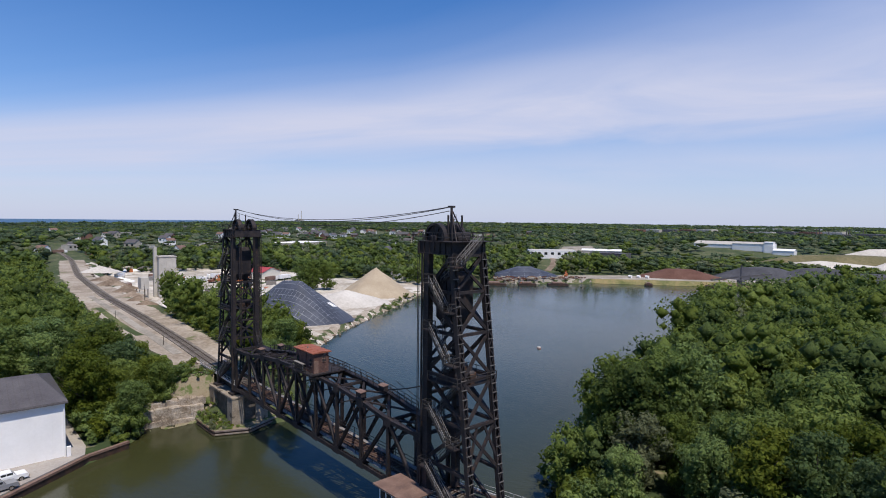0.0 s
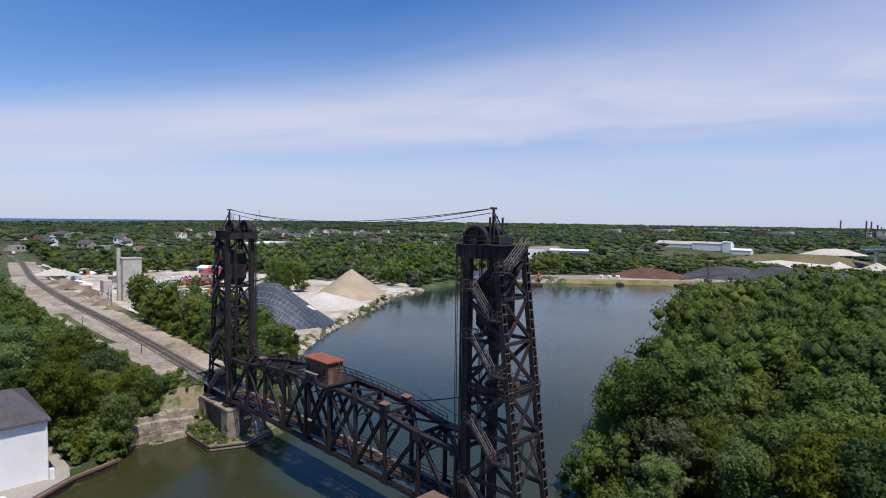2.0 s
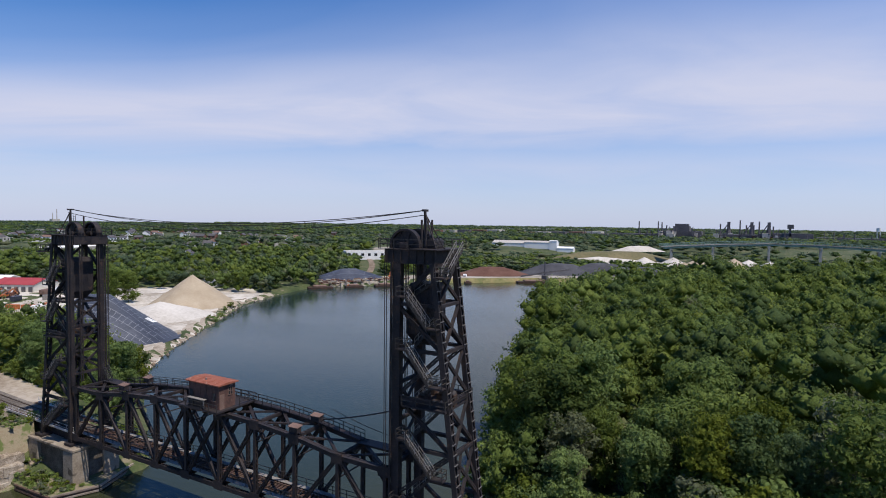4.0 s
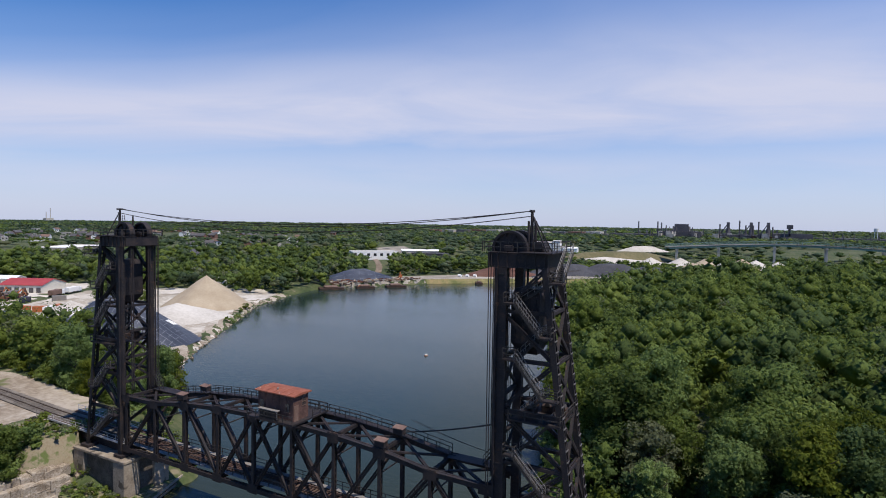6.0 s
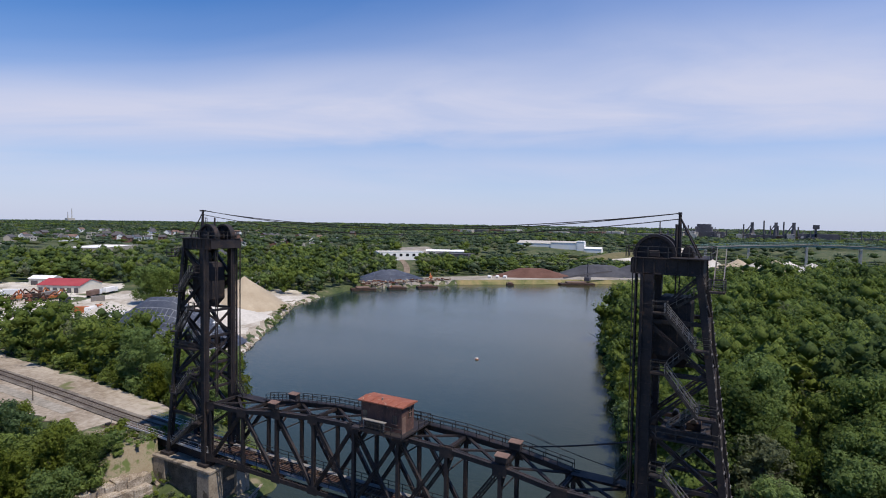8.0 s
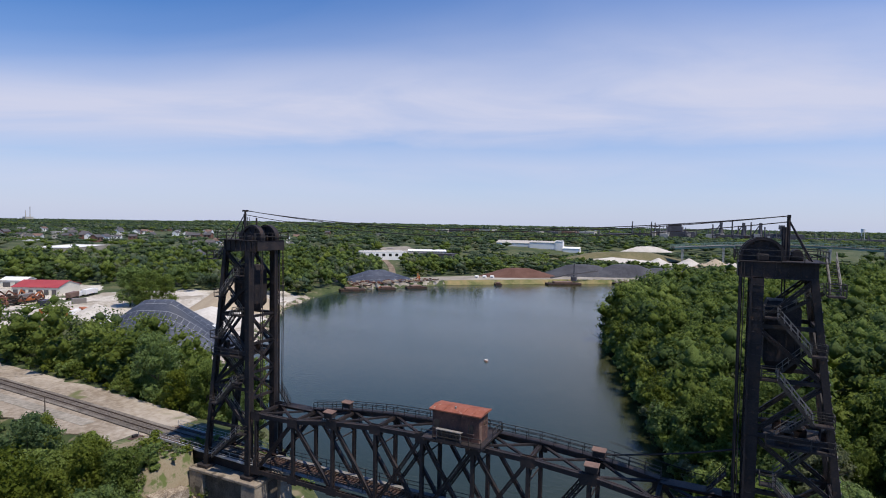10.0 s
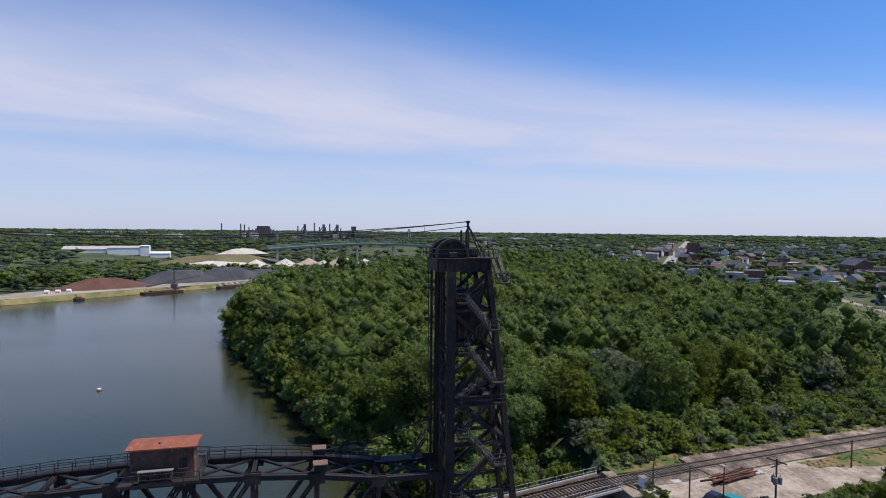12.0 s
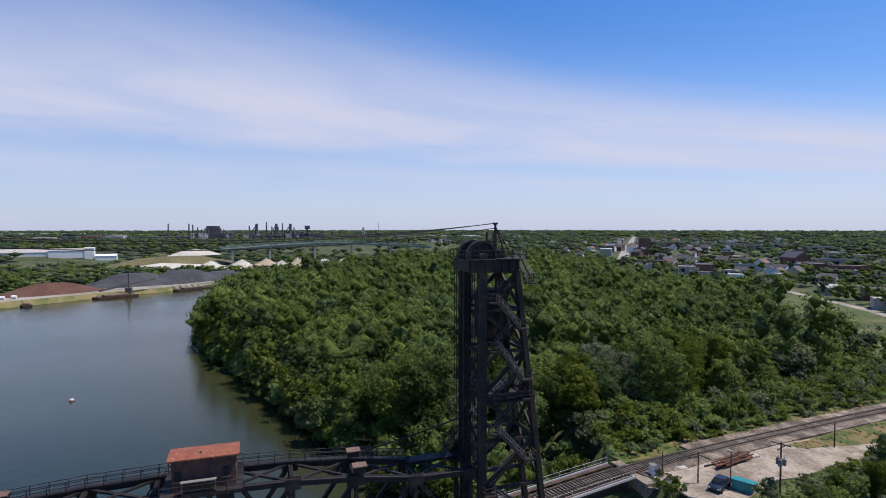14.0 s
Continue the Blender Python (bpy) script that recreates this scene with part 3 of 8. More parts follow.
# ---------------------------------------------------------------- lift towers
def lift_tower(s, label):
    """A tower of the lift bridge; s is -1 for the south bank and 1 for the north."""
    def y(off):
        return YC + s * off

    tw = thing("lift_tower", label, "bridge tower", "lift towers")
    top, base = 40.2, 6.9

    def leg(z):
        return 36.5 + (top - z) * 0.128

    for x in (XN, XF):
        bm = B()
        box(bm, x - 0.4, x + 0.4, y(32.05) - 0.48, y(32.05) + 0.48, base, top)
        for k in range(30):
            z = base + 0.6 + k * 1.1
            box(bm, x - 0.44, x + 0.44, y(32.05) - 0.52, y(32.05) + 0.52, z, z + 0.06)
        part("front_column", bm, STEEL, tw)
        bm = B()
        laced(bm, (x, y(leg(base)), base), (x, y(leg(top)), top), 0.75, 0.6, (0, 1, 0), 1.15, 0.13)
        lg = part("rear_leg", bm, STEEL, tw, "battered leg of laced channels")
        for k in range(30):
            z = base + 1.2 + k * 1.08
            part("batten", box(B(), x - 0.42, x + 0.42, y(leg(z) + 0.33) - 0.05, y(leg(z) + 0.33) + 0.05, z, z + 0.1), BATTEN, lg)
        for o in (31.9, leg(base)):
            part("footing_plate", box(B(), x - 0.9, x + 0.9, y(o) - 1.0, y(o) + 1.0, base - 0.02, base + 0.35), STEEL, tw)
    levels = [8.2, 14.0, 19.8, 25.2, 30.6, 35.6, 40.0]
    for x in (XN, XF):
        for i, z in enumerate(levels[1:-1], 1):
            part("side_strut", laced(B(), (x, y(31.9), z), (x, y(leg(z)), z), 0.4, 0.36, (0, 0, 1), 0.7), STEEL, tw)
        for i, (z0, z1) in enumerate(zip(levels, levels[1:])):
            a, b = ((31.9, z0), (leg(z1), z1)) if i % 2 else ((leg(z0), z0), (31.9, z1))
            part("side_brace", laced(B(), (x, y(a[0]), a[1]), (x, y(b[0]), b[1]), 0.36, 0.34, (1, 0, 0), 0.8), STEEL, tw)
    for z in levels[2:]:
        part("rear_strut", laced(B(), (XN, y(leg(z)), z), (XF, y(leg(z)), z), 0.36, 0.34, (0, 0, 1), 0.7), STEEL, tw)
    for z0, z1 in zip(levels[1:], levels[2:]):
        for a, b in ((XN, XF), (XF, XN)):
            part("rear_brace", laced(B(), (a, y(leg(z0)), z0), (b, y(leg(z1)), z1), 0.3, 0.28, (0, 1, 0), 0.8), STEEL, tw)
    for z in (18.6, 22.4, 26.6, 30.6):
        part("front_strut", laced(B(), (XN, y(31.9), z), (XF, y(31.9), z), 0.36, 0.34, (0, 0, 1), 0.7), STEEL, tw)
    for z0, z1 in ((18.6, 22.4), (22.4, 26.6), (26.6, 30.6)):
        for a, b in ((XN, XF), (XF, XN)):
            part("front_brace", beam(B(), (a, y(31.9), z0), (b, y(31.9), z1), 0.3, 0.26, (0, 1, 0)), STEEL, tw)
    for x in (XN, XF):
        k = 1 if x == XN else -1
        part("knee_brace", beam(B(), (x, y(leg(15)), 15.0), (x + k * 1.9, y(leg(19.6)), 19.6), 0.26, 0.26), STEEL, tw)
    # head frame
    for x in (XN, XF):
        bm = B()
        box(bm, x - 0.25, x + 0.25, min(y(30.45), y(36.8)), max(y(30.45), y(36.8)), 40.15, 41.6)
        for z in (40.1, 41.58):
            box(bm, x - 0.4, x + 0.4, min(y(30.45), y(36.8)), max(y(30.45), y(36.8)), z, z + 0.09)
        for k in range(7):
            box(bm, x - 0.36, x + 0.36, y(30.5 + k) - 0.05, y(30.5 + k) + 0.05, 40.15, 41.6)
        part("head_girder", bm, STEEL, tw)
    for o, h in ((30.5, 1.4), (33.6, 1.0), (36.5, 1.4)):
        part("cross_girder", box(B(), XN - 0.2, XF + 0.2, y(o) - 0.18, y(o) + 0.18, 41.6 - h, 41.55), STEEL, tw)
    part("head_deck", box(B(), XN - 0.9, XF + 0.9, min(y(33.9), y(37.4)), max(y(33.9), y(37.4)), 41.66, 41.74), STEEL, tw)
    railing(tw, [(XN - 0.9, y(30.2), 41.7), (XN - 0.9, y(37.4), 41.7), (XF + 0.9, y(37.4), 41.7), (XF + 0.9, y(30.2), 41.7)])
    railing(tw, [(XN - 0.9, y(30.0), 41.7), (XF + 0.9, y(30.0), 41.7)])
    # sheaves
    for x in (52.05, 54.95):
        bm = B()
        R, n = 1.95, 40
        for (r0, r1, w) in ((R - 0.26, R, 0.86), (0.0, 0.34, 0.96)):
            rings = []
            for dx in (-w / 2, w / 2):
                for r in (r0, r1):
                    rings.append([bm.verts.new((x + dx, y(32.35) + r * math.cos(i * math.tau / n), 41.95 + r * math.sin(i * math.tau / n))) for i in range(n)] if r > 0 else None)
            a, b, c, d = rings
            for i in range(n):
                j = (i + 1) % n
                if a:
                    bm.faces.new((a[i], a[j], b[j], b[i]))
                    bm.faces.new((c[i], d[i], d[j], c[j]))
                    bm.faces.new((a[i], c[i], c[j], a[j]))
                bm.faces.new((b[i], b[j], d[j], d[i]))
            if not a:
                bm.faces.new(b[::-1])
                bm.faces.new(d)
        sh = part("sheave", bm, STEEL, tw, "big black rope sheave with a plated web")
        part("web", tube(B(), (x - 0.13, y(32.35), 41.95), (x + 0.13, y(32.35), 41.95), R - 0.2, n=32), STEEL, sh)
        for i in range(8):
            f = (i + 0.5) * math.tau / 8
            c = Vector((x, y(32.35), 41.95))
            d = Vector((0, math.cos(f), math.sin(f)))
            part("spoke", beam(B(), c + d * 0.3, c + d * (R - 0.28), 0.16, 0.5, (1, 0, 0)), STEEL, sh)
        part("bearing_block", box(B(), x - 0.62, x - 0.42, y(32.35) - 0.5, y(32.35) + 0.5, 41.7, 42.35, 0.06), STEEL, tw)
        part("bearing_block", box(B(), x + 0.42, x + 0.62, y(32.35) - 0.5, y(32.35) + 0.5, 41.7, 42.35, 0.06), STEEL, tw)
        for k in range(4):
            rx = x - 0.24 + 0.16 * k
            rope("hoist_rope", [(rx, y(30.62 + 0.1 * (k % 2)), 41.9), (rx, y(30.64 + 0.1 * (k % 2)), 17.4)], 0.055, tw)
            rope("counterweight_rope", [(rx, y(34.3), 41.9), (rx, y(34.3), 37.6)], 0.045, tw)
    for x in (XN - 0.55, XF + 0.55):
        rope("guide_rope", [(x, y(30.6), 41.5), (x, y(30.7), 17.0)], 0.05, tw)
        rope("guide_rope", [(x, y(30.86), 41.5), (x, y(30.94), 17.0)], 0.05, tw)
        part("guide_rail", box(B(), x - 0.1, x + 0.1, y(31.5) - 0.09, y(31.5) + 0.09, 8.0, 40.1), STEEL, tw)
    bm = B()
    box(bm, 52.6, 54.6, min(y(34.7), y(35.8)), max(y(34.7), y(35.8)), 41.75, 42.35, 0.08)
    tube(bm, (52.4, y(35.25), 42.4), (54.8, y(35.25), 42.4), 0.42, n=16)
    part("gear_housing", bm, STEEL, tw)
    for x in (52.3, 54.6):
        part("vent_pipe", tube(B(), (x, y(34.2), 41.7), (x, y(34.2), 44.9), 0.13), STEEL, tw)
    # counterweight
    bm = B()
    c0, c1 = sorted((y(32.75), y(35.75)))
    v = []
    for z, q, m in ((31.0, 0.9, 0.5), (32.2, 0.0, 0.0), (37.2, 0.0, 0.0), (37.9, 0.35, 0.25)):
        v.append([bm.verts.new(p) for p in ((51.75 + q, c0 + m, z), (55.25 - q, c0 + m, z), (55.25 - q, c1 - m, z), (51.75 + q, c1 - m, z))])
    for a, b in zip(v, v[1:]):
        for i in range(4):
            bm.faces.new((a[i], a[(i + 1) % 4], b[(i + 1) % 4], b[i]))
    bm.faces.new(v[0][::-1])
    bm.faces.new(v[-1])
    cw = part("counterweight", bm, STEEL, tw, "big black plate counterweight box")
    for k in range(4):
        yy = c0 + 0.4 + k * (c1 - c0 - 0.8) / 3
        part("stiffener", box(B(), 51.66, 51.76, yy - 0.06, yy + 0.06, 32.2, 37.2), STEEL, cw)
    # mast and stays
    mx, my = 52.6, y(34.45)
    part("mast", tube(B(), (mx, my, 41.7), (mx, my, 45.9), 0.22, 0.15), STEEL, tw)
    ml = part("mast_ladder", beam(B(), (mx + 0.5, my, 41.7), (mx + 0.42, my, 45.0), 0.06, 0.06), STEEL, tw)
    part("stile", beam(B(), (mx + 0.95, my, 41.7), (mx + 0.75, my, 45.0), 0.06, 0.06), STEEL, ml)
    for k in range(9):
        part("rung", beam(B(), (mx + 0.46, my, 42.0 + 0.34 * k), (mx + 0.9 - 0.02 * k, my, 42.0 + 0.34 * k), 0.05, 0.05), RAILING, ml)
    part("mast_head", box(B(), mx - 0.5, mx + 0.5, my - 0.12, my + 0.12, 45.8, 46.05), STEEL, tw)
    for x in (mx - 0.9, mx + 0.9):
        part("mast_stay", beam(B(), (mx, my, 45.6), (x, y(36.4), 41.7), 0.12, 0.12), STEEL, tw)
    # platforms and stairs
    def platform(x0, x1, o0, o1, z):
        a, b = sorted((y(o0), y(o1)))
        pl = part("platform", box(B(), x0, x1, a, b, z - 0.14, z), STEEL, tw, "small grated steel platform")
        railing(pl, [(x0, a, z), (x0, b, z), (x1, b, z), (x1, a, z), (x0, a, z)], 1.05, 1.3)

    def flight(x, o0, z0, o1, z1, w=0.8, x1=None):
        """An open stair from (x, o0, z0) to (x1 or x, o1, z1), w wide."""
        a, b = Vector((x, y(o0), z0)), Vector((x if x1 is None else x1, y(o1), z1))
        side = Vector((w, 0, 0)) if x1 is None else Vector((0, y(o1 + w) - y(o1), 0))
        bm = B()
        for k in (0, 1):
            beam(bm, a + side * k, b + side * k, 0.06, 0.26)
        n = max(3, round(abs(z1 - z0) / 0.2))
        for i in range(n):
            q = a.lerp(b, (i + 0.5) / n) + side * 0.5
            u, v = (w / 2, 0.12) if x1 is None else (0.12, w / 2)
            box(bm, q.x - u, q.x + u, q.y - v, q.y + v, q.z, q.z + 0.04)
        st = part("stair_flight", bm, RAILING, tw, "steep open steel stair")
        bm = B()
        for k in (0, 1):
            for h in (0.5, 0.95):
                beam(bm, a + side * k + Vector((0, 0, h)), b + side * k + Vector((0, 0, h)), 0.055, 0.055)
            for i in range(6):
                q = a.lerp(b, i / 5) + side * k
                beam(bm, q, q + Vector((0, 0, 0.95)), 0.05, 0.05)
        # handrail paler than its stair, the sunlit look given as colour
        part("handrail", bm, STEEL_GREY, st)

    X0 = XN - 1.35
    flight(X0 + 0.9, 37.7, 38.9, 37.7, 41.7, 0.8, XN + 2.9)
    platform(X0 - 0.3, XN - 0.2, 37.4, 38.7, 38.9)
    flight(XN + 0.55, 33.8, 36.6, 37.4, 38.9)
    platform(X0, XN - 0.4, 32.6, 33.9, 36.6)
    flight(X0, 33.7, 36.6, 36.4, 33.4)
    platform(X0, XN - 0.4, 36.2, 37.6, 33.4)
    flight(XN + 0.55, 33.9, 30.9, 36.3, 33.4)
    platform(X0, XN - 0.4, 32.6, 34.0, 30.9)
    flight(X0, 33.9, 30.9, 36.8, 27.2)
    platform(X0, XN - 0.4, 36.6, 38.4, 27.2)
    flight(XN + 0.55, 34.0, 24.7, 36.8, 27.2)
    a, b = sorted((y(33.2), y(38.6)))
    pl = part("machinery_platform", box(B(), XN - 0.9, XF + 0.7, a, b, 24.5, 24.7), STEEL, tw, "wide steel platform with machinery")
    railing(pl, [(XN - 0.9, y(33.2), 24.7), (XN - 0.9, y(38.6), 24.7), (XF + 0.7, y(38.6), 24.7), (XF + 0.7, y(33.2), 24.7)])
    for (x, o, w, h) in ((52.0, 35.0, 1.1, 1.0), (54.3, 36.2, 1.3, 0.8), (52.6, 38.2, 0.8, 1.3), (55.2, 34.4, 0.7, 1.1)):
        m = part("machine", box(B(), x - w / 2, x + w / 2, y(o) - w / 2, y(o) + w / 2, 24.7, 24.7 + h, 0.08), STEEL_RUST, tw)
        part("drum", tube(B(), (x - w / 2, y(o), 24.7 + h), (x + w / 2, y(o), 24.7 + h), 0.3, n=12), RAILING, m)
    flight(XN + 0.55, 34.0, 21.0, 37.4, 24.5)
    platform(X0, XN - 0.4, 32.8, 34.1, 21.0)
    flight(X0, 33.9, 21.0, 37.2, 17.4)
    platform(X0, XN - 0.4, 37.0, 38.6, 17.4)
    flight(XN + 0.55, 33.2, 13.6, 37.1, 17.4)
    platform(X0, XN - 0.4, 32.0, 33.4, 13.6)
    flight(X0, 33.3, 13.6, 38.2, 9.2)
    return tw


south_tower = lift_tower(-1, "black riveted steel lift bridge tower standing by the wooded bank")
north_tower = lift_tower(1, "black riveted steel lift bridge tower standing on a concrete pier")

wires = thing("overhead_cables", "slack black cables strung between the two tower masts", "cable")
for dz, dx, sag in ((0.0, 0.0, 1.9), (0.02, 0.35, 2.2), (-0.55, -0.35, 2.3)):
    rope("cable", sagging((52.6 + dx, YC - 34.45, 45.95 + dz), (52.6 + dx, YC + 34.45, 45.95 + dz), sag, 24), 0.05, wires)

# ---------------------------------------------------------------- lift span
span = thing("lift_span", "dark steel through truss lift span, lowered over the river", "bridge span")
OFF = [-30.6, -23.8, -17.0, -10.2, -3.4, 3.4, 10.2, 17.0, 23.8, 30.6]
TOPZ = [16.5, 16.6, 17.6, 18.15, 18.35, 18.35, 18.15, 17.6, 16.6, 16.5]
ZL = 8.25
for x in (XN, XF):
    for i in range(9):
        a, b = (x, YC + OFF[i], TOPZ[i]), (x, YC + OFF[i + 1], TOPZ[i + 1])
        bm = beam(B(), a, b, 0.55, 0.55)
        for k in (-1, 1):
            beam(bm, (a[0] + k * 0.25, a[1], a[2] + 0.29), (b[0] + k * 0.25, b[1], b[2] + 0.29), 0.2, 0.05)
        part("top_chord", bm, STEEL, span)
        a, b = (x, YC + OFF[i], ZL), (x, YC + OFF[i + 1], ZL)
        part("bottom_chord", laced(B(), a, b, 0.55, 0.6, (0, 0, 1), 0.8), STEEL, span)
    for i in range(10):
        o = YC + OFF[i]
        part("vertical", laced(B(), (x, o, ZL), (x, o, TOPZ[i]), 0.42, 0.42, (0, 1, 0), 0.7), STEEL, span)
        for z, h in ((TOPZ[i], 0.62), (ZL, 0.62)):
            sgn = -1 if z > 12 else 1
            bm = B()
            for k in (-0.31, 0.31):
                box(bm, x + k - 0.02, x + k + 0.02, o - 0.85, o + 0.85, z - h + (0.25 if sgn > 0 else 0) - 0.1, z + h - (0.25 if sgn < 0 else 0) + 0.1)
            part("gusset_plate", bm, STEEL, span)
    # diagonals fall towards the middle; the middle panel is crossed
    for i in range(9):
        o0, o1, z0, z1 = YC + OFF[i], YC + OFF[i + 1], TOPZ[i], TOPZ[i + 1]
        if i == 0:
            ends = [((o0, ZL), (o1, z1))]
        elif i == 8:
            ends = [((o0, z0), (o1, ZL))]
        elif i < 4:
            ends = [((o0, z0), (o1, ZL))]
        elif i > 4:
            ends = [((o0, ZL), (o1, z1))]
        else:
            ends = [((o0, z0), (o1, ZL)), ((o0, ZL), (o1, z1))]
        if i in (3, 5):
            ends += [((o0, ZL), (o1, z1)) if i == 3 else ((o0, z0), (o1, ZL))]
        for a, b in ends:
            part("diagonal", laced(B(), (x, *a), (x, *b), 0.4, 0.4, (1, 0, 0), 0.75), STEEL, span)
for i in range(10):
    o = YC + OFF[i]
    part("top_strut", laced(B(), (XN, o, TOPZ[i]), (XF, o, TOPZ[i]), 0.36, 0.4, (0, 0, 1), 0.6), STEEL, span)
    part("floor_beam", box(B(), XN, XF, o - 0.18, o + 0.18, ZL - 0.25, ZL + 0.45), STEEL, span)
    if 0 < i < 9:
        for x, k in ((XN, 1), (XF, -1)):
            part("sway_brace", laced(B(), (x, o, TOPZ[i] - 2.6), (x + k * 2.5, o, TOPZ[i] - 0.3), 0.22, 0.2, (0, 1, 0), 0.5, 0.06), STEEL, span)
            part("sway_strut", beam(B(), (x, o, TOPZ[i] - 2.6), (XM, o, TOPZ[i] - 2.6), 0.14, 0.14), STEEL, span)
    if i < 9:
        for a, b in ((XN, XF), (XF, XN)):
            part("top_lateral", laced(B(), (a, o, TOPZ[i] + 0.1), (b, YC + OFF[i + 1], TOPZ[i + 1] + 0.1), 0.3, 0.2, (0, 0, 1), 0.55, 0.08), STEEL, span)
for x in (XM - 0.95, XM + 0.95):
    part("stringer", box(B(), x - 0.15, x + 0.15, YC - 30.6, YC + 30.6, ZL + 0.0, ZL + 0.55), STEEL, span)
for x, w in ((51.75, 0.7), (55.3, 0.7)):
    part("deck_walkway", box(B(), x - w / 2, x + w / 2, YC - 30.6, YC + 30.6, ZL + 0.62, ZL + 0.7), STEEL_GREY, span, "grey plank walkway beside the track")
    railing(span, [(x - 0.3 if x < XM else x + 0.3, YC - 30.6, ZL + 0.7), (x - 0.3 if x < XM else x + 0.3, YC + 30.6, ZL + 0.7)], 1.05, 2.3)
# walkways over the top
for x, w in ((XF - 0.1, 0.95),):
    for i in range(1, 8):
        part("top_walkway", beam(B(), (x, YC + OFF[i], TOPZ[i] + 0.48), (x, YC + OFF[i + 1], TOPZ[i + 1] + 0.48), w, 0.09), STEEL, span)
    for dx in (-0.45, 0.45):
        railing(span, [(x + dx, YC + OFF[i], TOPZ[i] + 0.5) for i in range(1, 9)], 1.0, 1.7)
for i0, sgn in ((1, -1), (8, 1)):
    o = YC + OFF[i0]
    st = part("end_platform", box(B(), XF - 1.2, XF + 0.5, min(o, o + sgn * 6.0), max(o, o + sgn * 6.0), 16.9, 17.0), STEEL, span)
    for x in (XF - 0.6,):
        bm = B()
        a, b = Vector((x, o + sgn * 4.6, 17.0)), Vector((x, o + sgn * 6.3, 19.2))
        for dx in (-0.35, 0.35):
            beam(bm, a + Vector((dx, 0, 0)), b + Vector((dx, 0, 0)), 0.06, 0.2)
            for h in (0.5, 1.0):
                beam(bm, a + Vector((dx, 0, h)), b + Vector((dx, 0, h)), 0.05, 0.05)
            for k in range(4):
                q = a.lerp(b, k / 3) + Vector((dx, 0, 0))
                beam(bm, q, q + Vector((0, 0, 1.0)), 0.05, 0.05)
        for k in range(9):
            q = a.lerp(b, (k + 0.5) / 9)
            box(bm, q.x - 0.35, q.x + 0.35, q.y - 0.1, q.y + 0.1, q.z, q.z + 0.04)
        part("access_stair", bm, RAILING, st)
# power cable to the south tower
rope("power_cable", sagging((55.2, YC - 18.0, 18.8), (52.0, YC - 31.2, 23.2), 0.2, 10), 0.09, span)
for dx in (0.0, 0.7):
    rope("signal_wire", sagging((56.3, YC - 18.0 - dx, 20.0), (55.5, YC - 30.8, 18.2), 0.3, 8), 0.025, span)


def equipment_box(x, y, z):
    th = thing("equipment_box", "small rusty roofed equipment housing on the truss top", "equipment", "equipment boxes on the truss", at=(x, y, z))
    part("housing", box(B(), -0.6, 0.6, -0.95, 0.95, 0.35, 1.15, 0.04), STEEL, th)
    bm = B()
    v = [bm.verts.new(p) for p in ((-0.75, -1.1, 1.12), (0.75, -1.1, 1.3), (0.75, 1.1, 1.3), (-0.75, 1.1, 1.12))]
    bm.faces.new(v)
    g = bmesh.ops.extrude_face_region(bm, geom=bm.faces[:])
    for q in g["geom"]:
        if isinstance(q, bmesh.types.BMVert):
            q.co.z += 0.1
    part("lid", bm, ROOF_BROWN, th, "sun-bleached brown lid")
    for dx in (-0.5, 0.5):
        for dy in (-0.8, 0.8):
            part("leg", box(B(), dx - 0.06, dx + 0.06, dy - 0.06, dy + 0.06, 0.0, 0.36), STEEL, th)
    return th


for sgn in (-1, 1):
    for x, dz in ((50.7, 0.55), (54.7, 0.75)):
        equipment_box(x, YC + sgn * 17.3, 17.6 + dz).scale = (0.66, 0.72, 0.85)

